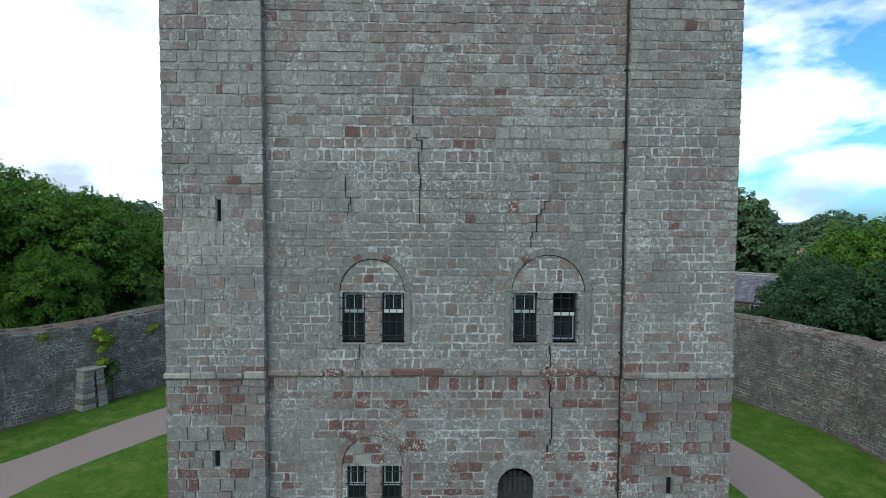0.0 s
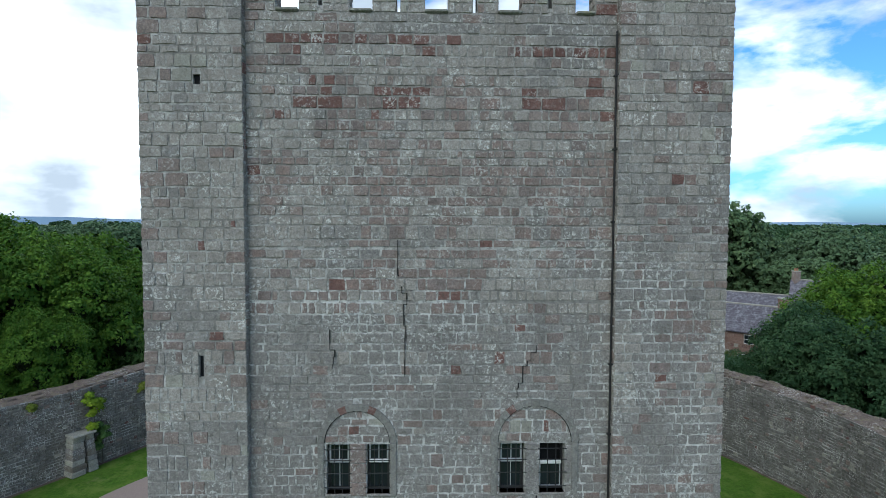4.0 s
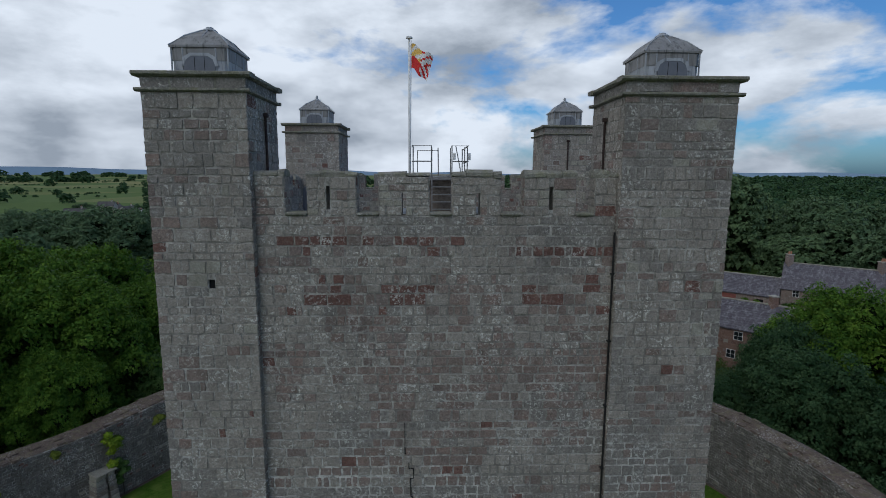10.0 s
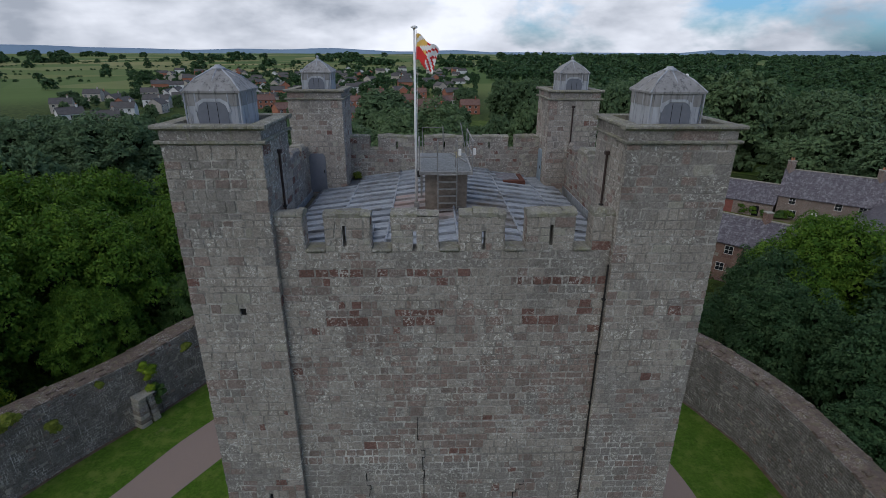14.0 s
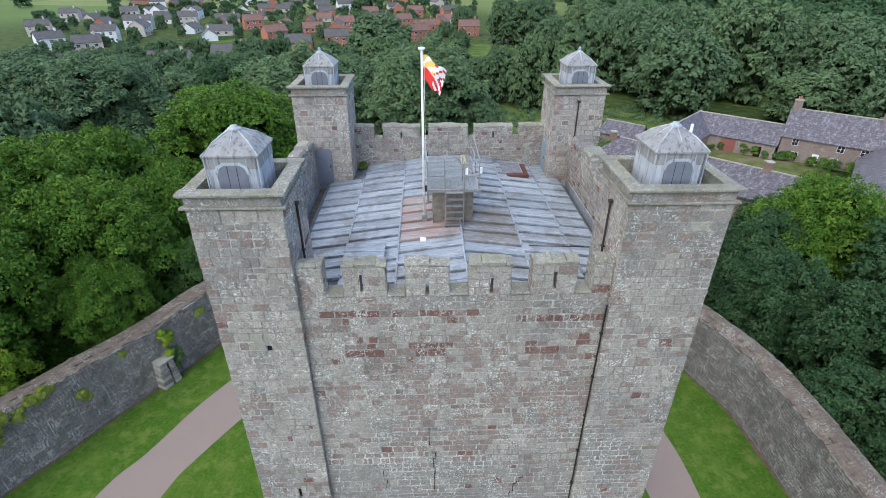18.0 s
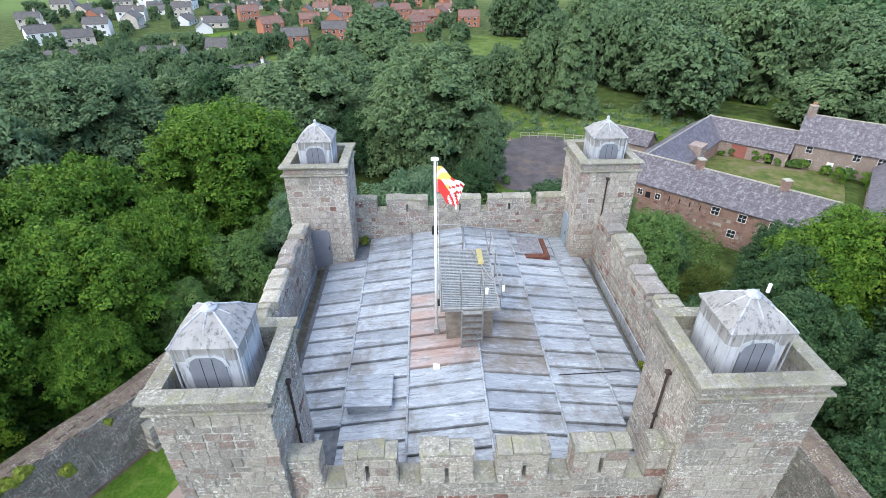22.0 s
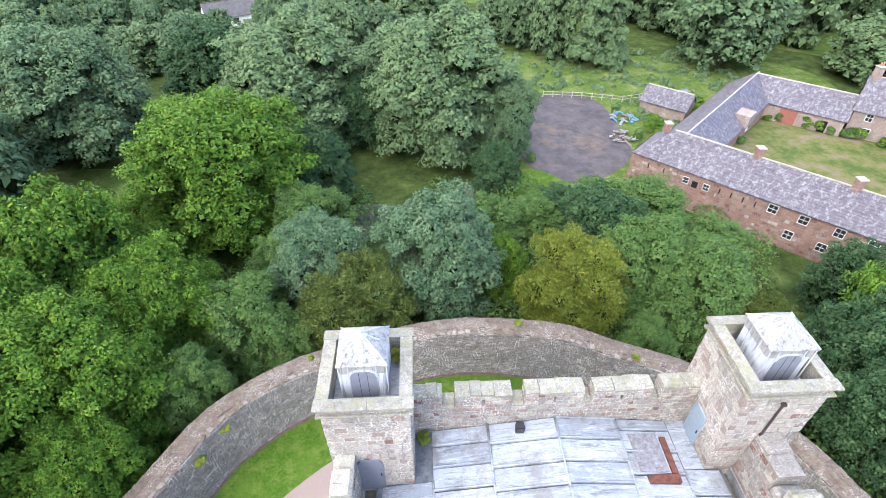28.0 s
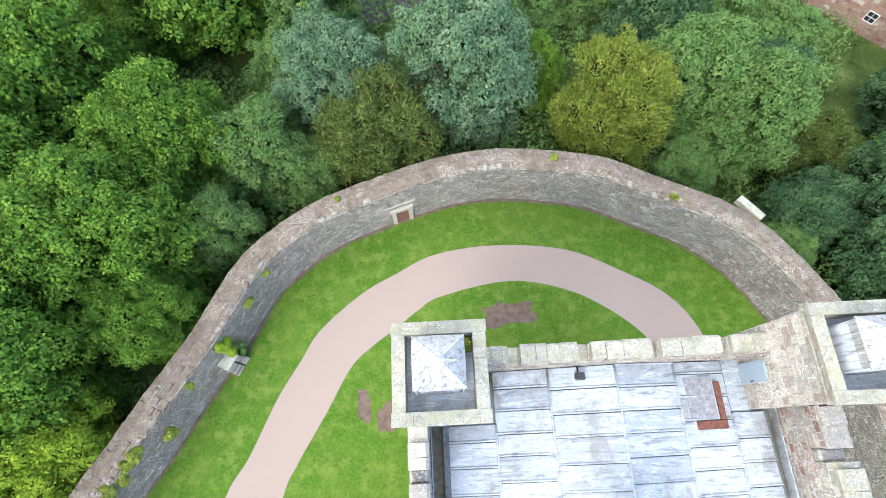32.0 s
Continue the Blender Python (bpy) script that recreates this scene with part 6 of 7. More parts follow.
KINDS = {
    "sycamore": ("broadleaf_tree", "sycamore", 7.0, 15.5, 0.8, 30000, 0.19, "big", "round", 9),
    "lime": ("broadleaf_tree", "lime", 7.0, 15.0, 0.8, 28000, 0.20, "big", "round", 9),
    "oak": ("broadleaf_tree", "oak", 6.5, 14.5, 0.6, 28000, 0.19, "big", "round", 9),
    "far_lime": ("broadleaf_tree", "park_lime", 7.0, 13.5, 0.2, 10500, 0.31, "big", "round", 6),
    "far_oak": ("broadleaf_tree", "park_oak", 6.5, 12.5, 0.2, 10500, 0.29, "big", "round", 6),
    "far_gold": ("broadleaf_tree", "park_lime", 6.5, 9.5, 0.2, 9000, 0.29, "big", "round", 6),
    "near_sycamore": ("broadleaf_tree", "sycamore", 7.0, 15.5, 1.0, 54000, 0.14, "big", "round", 11),
    "near_lime": ("broadleaf_tree", "lime", 5.5, 12.5, 0.8, 42000, 0.13, "big", "round", 11),
    "near_oak": ("broadleaf_tree", "oak", 6.5, 13.5, 0.8, 44000, 0.145, "big", "round", 11),
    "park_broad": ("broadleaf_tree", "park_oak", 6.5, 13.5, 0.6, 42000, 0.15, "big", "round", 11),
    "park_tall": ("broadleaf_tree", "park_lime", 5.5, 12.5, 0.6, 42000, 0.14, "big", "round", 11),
    "golden": ("broadleaf_tree", "golden", 5.5, 13.0, 0.8, 36000, 0.13, "big", "round", 11),
    "maple": ("broadleaf_tree", "maple", 5.6, 13.5, 1.0, 46000, 0.13, "big", "round", 11),
    "yew": ("yew_tree", "yew", 4.8, 10.5, 0.6, 46000, 0.14, "yew", "needle", 16),
    "darkyew": ("yew_tree", "darkyew", 4.8, 10.5, 0.6, 46000, 0.14, "yew", "needle", 16),
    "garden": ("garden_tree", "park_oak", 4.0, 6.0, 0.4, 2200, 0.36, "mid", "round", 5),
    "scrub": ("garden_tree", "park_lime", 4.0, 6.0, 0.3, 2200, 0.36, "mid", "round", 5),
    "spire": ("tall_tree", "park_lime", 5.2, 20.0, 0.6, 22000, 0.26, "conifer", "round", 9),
}
LABELS = {
    "sycamore": "large bright green broadleaf tree with a full summer crown",
    "maple": "blue-green broadleaf tree with a dense domed crown",
    "golden": "yellow-green broadleaf tree with a bright full crown beside the wall",
    "lime": "mid-green broadleaf tree with a tall rounded crown",
    "oak": "dark green broadleaf tree with a heavy broad crown",
    "yew": "olive-tinged yew tree with a dense bushy crown",
    "darkyew": "dark green yew tree with a dense bushy crown",
    "garden": "small dark green garden tree between the houses",
    "scrub": "small light green tree among scrub and gardens",
    "far_gold": "round yellow-green tree standing in the park",
    "spire": "tall tapering mid-green tree standing over the park",
}
LABELS["park_broad"], LABELS["park_tall"] = "broad grey-green park tree with a heavy domed crown", "tall soft green park tree with a domed crown"
for k in ("sycamore", "lime", "oak"):
    LABELS["near_" + k] = LABELS["far_" + k] = LABELS[k]
PROTO = {}
TWO_SHAPES = ("sycamore", "far_lime", "far_oak", "oak", "near_sycamore", "garden")


def tree(kind, x, y, r, top, seed=0):
    """A tree of that kind at (x, y), its crown r wide, its top at height top."""
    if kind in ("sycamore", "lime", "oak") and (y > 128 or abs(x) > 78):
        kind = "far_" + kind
    s = seed % (2 if kind in TWO_SHAPES else 1)
    nm, mat, R, H, clear, count, size, style, shape, each = KINDS[kind]
    z = ground_z(x, y) - 0.1
    m = Matrix.LocRotScale((x, y, z), Euler((0, 0, seed * 1.7)), (r / R, r / R, (top - z) / (H * 0.92 + clear)))
    if (kind, s) not in PROTO:
        PROTO[kind, s] = tree_proto(nm, mat, 11 + 7 * s + 3 * list(KINDS).index(kind), R, H, clear, count, size, style, shape, each)
        tagged(PROTO[kind, s], LABELS[kind], "tree", "%s trees" % mat)
        PROTO[kind, s].matrix_basis = m
        return PROTO[kind, s]
    ob = copy_thing(PROTO[kind, s], Matrix())
    ob.matrix_basis = m
    return ob


NEAR = [
        ("maple", -2.6, 53.2, 5.8, 10.2), ("yew", 9.3, 49.4, 5.3, 7.6), ("darkyew", -9.6, 47.6, 5.4, 6.8), ("maple", -13.4, 53, 5, 8.2), ("near_lime", -18.8, 46.8, 4.3, 7), ("near_sycamore", -25, 33.4, 3.4, 8),
        ("golden", -30.2, 25.4, 3.6, 8.5), ("near_sycamore", -33.5, 17, 4, 8.5), ("near_lime", -21.6, 40.4, 3, 6), ("near_lime", -15.2, 45.4, 2.6, 3.6), ("near_lime", 15.5, 45, 2.6, 2.2), ("near_lime", 21.8, 37.5, 2.4, 1.8),
        ("near_sycamore", -27.6, 38.4, 6, 12.5), ("near_sycamore", -33, 31, 6.4, 14), ("near_sycamore", -25.5, 46.5, 5.4, 10.5), ("near_sycamore", -37.5, 22, 6.4, 14.5), ("near_sycamore", -36.5, 41.5, 7, 15), ("sycamore", -34.5, 51.5, 6.5, 13),
        ("sycamore", -42, 12.5, 7, 16.5), ("oak", -46, 31, 8, 19), ("oak", -50, 46, 8, 14), ("near_sycamore", -26, 66.5, 9.8, 13.6), ("near_lime", -16, 62.5, 4.8, 5.5), ("near_sycamore", -34, 61, 4.6, 5),
        ("near_oak", -17.5, 72.5, 5.2, 7), ("oak", -66, 60, 9, 12), ("oak", 6, 76.5, 3.6, 2.2), ("lime", 3.5, 63, 4, 2.5), ("sycamore", 3, 57.5, 2.6, 0.5), ("lime", 9.5, 66.5, 3.4, 0.5),
        ("oak", 13, 68, 3.6, 0.5), ("near_lime", 22, 64, 5, 3.5), ("lime", 17.5, 67.5, 4, 2), ("lime", 28, 59, 4, 1.5), ("near_sycamore", 3.8, 55.2, 3, 3.6), ("near_oak", 25.5, 54, 3.6, 2.5),
        ("near_lime", -17.2, 55.5, 4, 4.6), ("near_lime", 16.8, 52.5, 5, 7.5), ("near_lime", 20.8, 48.6, 4.6, 6.8), ("oak", 15, 59.5, 4.8, 5.5), ("darkyew", 27.5, 46.5, 3.6, 2),
        ("near_oak", 31.6, 41.2, 4.8, 7), ("near_oak", 28.8, 34.5, 4.6, 7), ("near_oak", 31.5, 28, 5.3, 8.5), ("near_oak", 27, 22.5, 4.2, 5.5), ("near_oak", 33.5, 20, 6, 10), ("near_sycamore", 37.2, 43, 6, 10.2),
        ("oak", 41.5, 34, 6.5, 9.5), ("oak", 44, 25, 7, 11), ("sycamore", 44.5, 47, 4.6, 5.6), ("oak", 50, 39, 7, 9), ("oak", 54, 29, 7.5, 11), ("oak", 37.5, 50.5, 4, 4.5),
        ("oak", 51, 47, 4.6, 4), ("near_oak", 24.5, 40.5, 3.6, 3.2), ("oak", 68, 54, 6, 4)]
PARK = [
        ("park_tall", -0.8, 87.6, 10.2, 15.7), ("park_broad", 8.6, 85, 4.6, 8), ("park_broad", -53.5, 88, 10.5, 14.2), ("park_broad", -68, 91, 10.5, 13.6), ("park_tall", -22.8, 92, 11, 14), ("oak", -38.5, 103, 8.5, 10.5),
        ("oak", -11.5, 91, 5.6, 6.5), ("spire", 33.3, 122, 6.2, 19.4), ("far_lime", 24.6, 127.5, 5.2, 11.2), ("far_oak", 19, 135, 5.2, 8.2), ("far_oak", 14, 141, 5, 5.5), ("far_gold", -13.8, 184, 8.6, 4.6),
        ("far_oak", -16.6, 204, 12.5, 10.5), ("far_oak", 4.5, 187, 5.5, 0.5), ("far_lime", 11.5, 190, 5, 0.2), ("far_oak", -3.5, 180, 5, -0.5), ("far_oak", 22, 312, 7.5, 5), ("far_oak", 39, 270, 9, 11),
        ("far_oak", 48, 266, 9, 11.5), ("far_oak", 57, 272, 9, 10.5), ("garden", 14.4, 249, 4.4, -2), ("far_lime", -20.5, 123, 6.8, 8.4), ("far_oak", -13.5, 132, 6.2, 5.5), ("far_oak", -9, 116, 6, 5.2),
        ("far_lime", -4.5, 148, 7, 6.5), ("far_oak", -30, 138, 6.5, 4.5), ("far_lime", -60, 124, 6.4, 4.2), ("far_oak", -48, 120, 6.5, 7), ("far_oak", -76, 118, 7.5, 7), ("far_oak", -108, 149, 9.2, 6.1),
        ("far_lime", -92, 136, 7.5, 5), ("far_oak", -22, 160, 6, 2.5), ("far_lime", -84, 104, 8, 9), ("far_oak", -98, 118, 9, 8), ("far_oak", -124, 136, 9, 7), ("far_lime", 2.5, 160, 5.5, 2),
        ("far_oak", 54.5, 152, 8, 15.5), ("far_oak", 46, 160, 8, 12.5), ("far_oak", 62, 143, 10, 13), ("far_oak", 59.3, 122, 10.6, 13.3), ("far_lime", 82, 139, 11.5, 18), ("far_lime", 84, 113, 8, 6.5),
        ("far_oak", 98, 117, 9, 11), ("far_oak", 72, 161, 10, 14.5), ("far_lime", 95, 151, 10, 15.5), ("far_oak", 110, 135, 10, 13), ("far_oak", 112, 110, 9, 9.5), ("far_oak", 40, 173, 8, 11),
        ("far_oak", 121, 156, 10, 13.5), ("far_oak", 58, 178, 10, 13), ("far_lime", 86, 177, 10, 14), ("far_oak", 70, 196, 10, 12.5), ("far_oak", 104, 186, 10, 13), ("far_oak", 92, 98, 7, 6.5),
        ("far_lime", 100, 90, 8, 7.5), ("far_oak", 88, 74, 7, 6), ("far_oak", 70, 55, 6, 4), ("far_oak", 80, 214, 11, 13), ("far_lime", 68, 232, 11, 12), ("far_oak", 128, 120, 10, 11),
        ("far_oak", 132, 96, 10, 10)]
for i, row in enumerate(NEAR + PARK):
    tree(*row, seed=i)
# woods on the right hand beyond the farm, and behind the near trees on the left
g2 = random.Random(5)
for i in range(44):
    x, y = g2.uniform(70, 190), g2.uniform(20, 250)
    if x < 86 and y < 125 or y > 100 and x < 128 and y < 190:
        continue
    tree(g2.choice(("far_oak", "far_oak", "far_lime")), x, y, g2.uniform(7, 10), g2.uniform(6, 12), seed=i)
for i in range(26):
    x, y = g2.uniform(-150, -56), g2.uniform(25, 120)
    tree(g2.choice(("far_oak", "far_oak", "far_lime")), x, y, g2.uniform(7, 9), min(g2.uniform(9, 14), 20.5 - 0.1 * math.hypot(x, y)), seed=i)

# far woods and hedges: uneven clumps, too many to count
VV = []
protos = {}
for size, leaves, leaf in (("fine", 420, 0.21), ("coarse", 130, 0.36)):
    protos[size] = [leaf_cloud(60 + s, crown_lobes(40 + s, 1.0, 1.5, "mid"), leaves, leaf)[0] for s in range(4)]
gr = np.random.default_rng(3)
spots = []
while len(spots) < 2100:
    a, r = gr.uniform(-1.05, 1.05), 200 + 2600 * gr.random() ** 1.6
    x, y = r * math.sin(a), r * math.cos(a)
    w = noise.noise((x * 0.004, y * 0.004, 9)) + (0.5 if x > 75 + 0.10 * y else -0.30) + 0.10 * min(1, r / 1500)
    if -0.72 * y < x < 75 and y < 900:                 # the town and the pastures before it
        w -= 0.6
    if x < 0.02 * y and r < 900:
        w -= 0.3
    if 60 < x < 300 and 620 < y < 1500 and x < 0.45 * y:
        w += 0.1
    if w > 0.05 or gr.random() < 0.02 and r > 420:
        spots.append((x, y, gr.uniform(5, 9) * (1 + r / 2600)))
for _ in range(1100):         # hedgerows of the fields
    k = gr.integers(0, 30)
    ha = (0.15, 1.35)[k % 2] + 0.25 * math.sin(k * 1.7)
    hx, hy = -1000 + (k * 137) % 1500, 330 + (k * 211) % 1300
    s = gr.uniform(-190, 190)
    x, y = hx + math.cos(ha) * s, hy + math.sin(ha) * s
    if x < -0.62 * y or y > 950:
        spots.append((x, y, gr.uniform(1.4, 2.6) if gr.random() < 0.9 else gr.uniform(5, 8)))
for _ in range(900):          # gardens of the town
    y = gr.uniform(380, 950)
    spots.append((gr.uniform(-0.55 * y, 0.08 * y + 10), y, gr.uniform(2.0, 4.2)))
for i, (x, y, r) in enumerate(spots):
    near_ = math.hypot(x, y) < 700 and r > 3
    q = protos["fine" if near_ else "coarse"][i % 4] * np.array([r, r, r * 0.9])
    c, s = math.cos(i), math.sin(i)
    q = q @ np.array([[c, s, 0], [-s, c, 0], [0, 0, 1]]) + np.array([x, y, ground_z(x, y) + r * 0.62])
    VV.append(q)
VV = np.concatenate(VV)
tagged(new("far_woods", blades("far_woods", VV, len(VV) // 3, LEAVES["oak"])), "distant dark green woods and hedgerow trees between the fields", "woods", kind="stuff")

# undergrowth outside the wall
L = []
for i in range(620):
    k = g2.randrange(len(outer) - 1)
    p = Vector(offset(ward, g2.uniform(3.0, 13.0) if i < 260 else g2.uniform(8.0, 34.0))[k])
    x, y = p.x + g2.uniform(-1.5, 1.5), p.y + g2.uniform(-1.5, 1.5)
    r = g2.uniform(0.8, 2.0) if i < 260 else g2.uniform(1.2, 2.8)
    L.append((x, y, ground_z(x, y) + r * 0.4, r))
q, m_ = leaf_cloud(77, L, 130000, 0.21)
tagged(new("undergrowth", blades("undergrowth", q, m_, LEAVES["lime"])), "tangled green undergrowth along the outside of the curtain wall", "undergrowth", kind="stuff")


def shrub(x, y, z, r, tall, mat, seed, label):
    sh = thing("shrub", label, "shrub", at=(x, y, z))
    gg = random.Random(seed)
    L = [(gg.uniform(-0.5, 0.5) * r, gg.uniform(-0.5, 0.5) * r, tall * gg.uniform(0.2, 0.85), r * gg.uniform(0.35, 0.6)) for _ in range(9)]
    q, m_ = leaf_cloud(seed, L, int(900 + 2600 * min(1, r * r)), 0.10)
    part("stem", Mesher().tube([(0, 0, -0.1), (0.03, 0, tall * 0.6)], 0.03, 6, r1=0.012), [BARK], sh)
    part("leaves", blades("leaves", q, m_, LEAVES[mat]), None, sh)


shrub(-20.3, 31.3, G + 1.9, 0.62, 3.0, "golden", 3, "bright green shrub growing from the masonry stub")
shrub(-19.95, 31.45, G + 0.2, 0.5, 2.9, "lime", 4, "dark green ivy climbing the wall behind the masonry stub")
for i, (x, y, z, r) in enumerate(((-18.9, 34.2, 2.6, 0.45), (-23.2, 25.8, 2.2, 0.5), (-25.8, 21.6, 3.0, 0.6), (-17.6, 36.1, 3.2, 0.35), (-12.5, 41.2, 3.9, 0.3), (3.5, 43.7, 4.2, 0.35), (-21.9, 28.6, 3.3, 0.3), (11.8, 40.2, 3.8, 0.3))):
    shrub(x, y, z, r, r * 1.3, "yew", 20 + i, "tuft of yellow-green weeds rooted in the curtain wall")
for i, (x, y, z) in enumerate(((-26.4, 21.9, 3.3), (-25.9, 22.6, 3.5), (-25.5, 23.3, 3.2), (-25.0, 24.0, 3.5), (-24.6, 24.6, 3.7), (-26.9, 20.9, 3.4), (-27.5, 19.8, 3.2))):
    shrub(x, y, z, 0.55, 0.7, "yew", 140 + i, "yellow-green ivy trailing over the curtain wall's edge")
for i, (x, y, z) in enumerate(((-3.95, 26.6, 17.8), (-6.2, 20.5, 17.3), (6.5, 18.2, 17.3), (BLX1 - 0.5, BY1 - 0.5, 21.7))):
    shrub(x, y, z, 0.22, 0.35, "yew", 50 + i, "small tuft of weeds growing in the roof gutter")


# ---- the stable range and farmhouse ----
def gable_house(name, label, cat, ax, ay, bx, by, w, z0, z1, zr, wall_mat, roof_mat, windows=(), hip0=0.0, hip1=0.0, group="", over=0.25, slates=False, courses_=False, kind=""):
    """A long house from a to b, w wide, with eaves at z1 and ridge at zr. windows: rows of (side, metres along, sill, width, height, what)."""
    h = thing(name, label, cat, group)
    A, B = Vector((ax, ay, 0)), Vector((bx, by, 0))
    d = (B - A).normalized()
    nn = Vector((-d.y, d.x, 0))
    l = (B - A).length

    def P(u, s, z):
        p = A + d * u + nn * s
        return (p.x, p.y, z)

    hw = w / 2
    m_ = Mesher()
    v = [P(0, -hw, z0), P(l, -hw, z0), P(l, hw, z0), P(0, hw, z0), P(0, -hw, z1), P(l, -hw, z1), P(l, hw, z1), P(0, hw, z1), P(0, 0, zr - 0.1), P(l, 0, zr - 0.1)]
    f = [(0, 1, 5, 4), (2, 3, 7, 6)]
    f += [(3, 0, 4, 8, 7) if not hip0 else (3, 0, 4, 7), (1, 2, 6, 9, 5) if not hip1 else (1, 2, 6, 5)]
    m_.add(v, f)
    part("wall", m_, [wall_mat], h)
    r = Mesher()
    e = z1 - over * (zr - z1) / hw
    for s in (-1, 1):
        q = [P(-over * (not hip0), s * (hw + over), e), P(l + over * (not hip1), s * (hw + over), e), P(l + over * (not hip1) - hip1, 0, zr), P(-over * (not hip0) + hip0, 0, zr)]
        if slates:
            rows = 13
            for k in range(rows):
                f0, f1 = k / rows, (k + 1.12) / rows
                lift = 0.05
                c0 = [Vector(q[0]).lerp(Vector(q[3]), f0), Vector(q[1]).lerp(Vector(q[2]), f0)]
                c1 = [Vector(q[0]).lerp(Vector(q[3]), min(1, f1)), Vector(q[1]).lerp(Vector(q[2]), min(1, f1))]
                nseg = max(2, int(l / 0.55))
                for i in range(nseg):
                    a0, a1 = i / nseg, (i + 1) / nseg
                    jz = rnd.uniform(-0.012, 0.012)
                    pts = [c0[0].lerp(c0[1], a0 + 0.002), c0[0].lerp(c0[1], a1 - 0.002), c1[0].lerp(c1[1], a1 - 0.002), c1[0].lerp(c1[1], a0 + 0.002)]
                    vv = [(p.x, p.y, p.z + (lift if j < 2 else 0.0) + jz) for j, p in enumerate(pts)]
                    vv += [(p.x, p.y, p.z - 0.05) for p in pts[:2]]
                    r.add(vv, [(0, 1, 2, 3) if s < 0 else (3, 2, 1, 0), (4, 5, 1, 0) if s < 0 else (0, 1, 5, 4)])
        r.add([*q, *[(p[0], p[1], p[2] - 0.1) for p in q]], [(0, 1, 2, 3), (7, 6, 5, 4), (0, 1, 5, 4), (1, 2, 6, 5), (3, 0, 4, 7)])
    if hip0:
        r.add([P(0, hw + over, e), P(0, -hw - over, e), P(hip0, 0, zr)], [(0, 1, 2)])
    if hip1:
        r.add([P(l, -hw - over, e), P(l, hw + over, e), P(l - hip1, 0, zr)], [(0, 1, 2)])
    rf = part("roof", r, [roof_mat], h, kind="stuff" if slates else "")
    part("ridge", Mesher().tube([P(hip0, 0, zr + 0.03), P(l - hip1, 0, zr + 0.03)], 0.12, 6), [STONE_PALE if slates else roof_mat], rf)
    for side, u, sill, ww, hh, what in windows:
        s = side * hw
        o = side * 0.03
        def Q(uu, z, dd):
            return P(uu, s + dd * side, z)
        # a doorway is a flat black quad, the shade inside it painted on the wall
        wn_ = part(what, Mesher().add([Q(u, sill, 0.03), Q(u + ww, sill, 0.03), Q(u + ww, sill + hh, 0.03), Q(u, sill + hh, 0.03)], [(0, 1, 2, 3)]), [DARK if what == "doorway" else GLASS if what == "window" else WHITE if what == "white_door" else RED_DOOR], h)
        if what == "window":
            fr = Mesher()
            t = min(0.06, ww * 0.05)
            for a0, a1, b0, b1 in ((u - t, u, sill - t, sill + hh + t), (u + ww, u + ww + t, sill - t, sill + hh + t), (u, u + ww, sill - t, sill), (u, u + ww, sill + hh, sill + hh + t), (u + ww / 2 - t / 3, u + ww / 2 + t / 3, sill, sill + hh), (u, u + ww, sill + hh / 2 - t / 3, sill + hh / 2 + t / 3)):
                c_ = [Q(a0, b0, 0.0), Q(a1, b0, 0.0), Q(a1, b1, 0.0), Q(a0, b1, 0.0), Q(a0, b0, 0.07), Q(a1, b0, 0.07), Q(a1, b1, 0.07), Q(a0, b1, 0.07)]
                fr.add(c_, [(4, 5, 6, 7), (0, 1, 5, 4), (1, 2, 6, 5), (2, 3, 7, 6), (3, 0, 4, 7)])
            part("window_frame", fr, [WHITE], wn_)
    if courses_:
        st = Mesher()
        ud = (d.x, d.y)
        holes = [(u - 0.1, sill - 0.1, u + ww + 0.1, sill + hh + 0.1) for side, u, sill, ww, hh, _ in windows if side < 0]
        o = A - nn * hw
        lay(st, (o.x, o.y), ud, (-nn.x, -nn.y), courses(0, l, z0, z1 - 0.1, holes, 0.38, 0.62, 0.03), mix_colour(0.1, 0.12, 0.03, 5), 0.03)
        part("stonework", st, STONES, h, kind="stuff")
    return h


RED_DOOR = plain("faded_red_door", (0.27, 0.10, 0.08), 0.8)


def chimney(x, y, z0, z1, mat, parent, s=0.45, pots=True):
    c = part("chimney", Mesher().box(x - s, y - s, z0, x + s, y + s, z1, bev=0.03), [mat], parent)
    part("chimney_cap", Mesher().box(x - s - 0.08, y - s - 0.08, z1, x + s + 0.08, y + s + 0.08, z1 + 0.15, bev=0.03), [STONE_PALE], c)
    for dx in (-0.2, 0.2) if pots else ():
        part("pot", Mesher().lathe([(0.14, z1 + 0.15), (0.12, z1 + 0.6), (0.15, z1 + 0.65)], at=(x + dx, y, 0), n=8), [plain("terracotta", (0.42, 0.2, 0.12), 0.8)], c)


# the doorway rows 0.14 wide are slits, painted as black strips of shade
GW = [(-1, u, -0.8, 0.95, 1.05, "window") for u in (17.5, 20.8, 24.4, 27.6)] + [(-1, u, -3.3, 0.95, 1.05, "window") for u in (20.1, 23.6)] + [(-1, 7.3, -1.1, 0.7, 0.85, "window"), (-1, 9.9, -1.1, 0.7, 0.85, "window"), (-1, 8.5, -1.3, 0.7, 0.9, "doorway")] + [(-1, u, -0.9, 0.14, 0.75, "doorway") for u in (2.5, 4.6, 11.8, 13.2, 14.6, 16.0)]
s1 = gable_house("stable_range", "long red stone stable range with a lichened slate roof", "stable", 27.2, 79.3, 48.5, 57.9, 7.2, -6.4, 0.8, 3.6, STONE_BARN, SLATE, GW, hip0=3.5, slates=True, courses_=True)
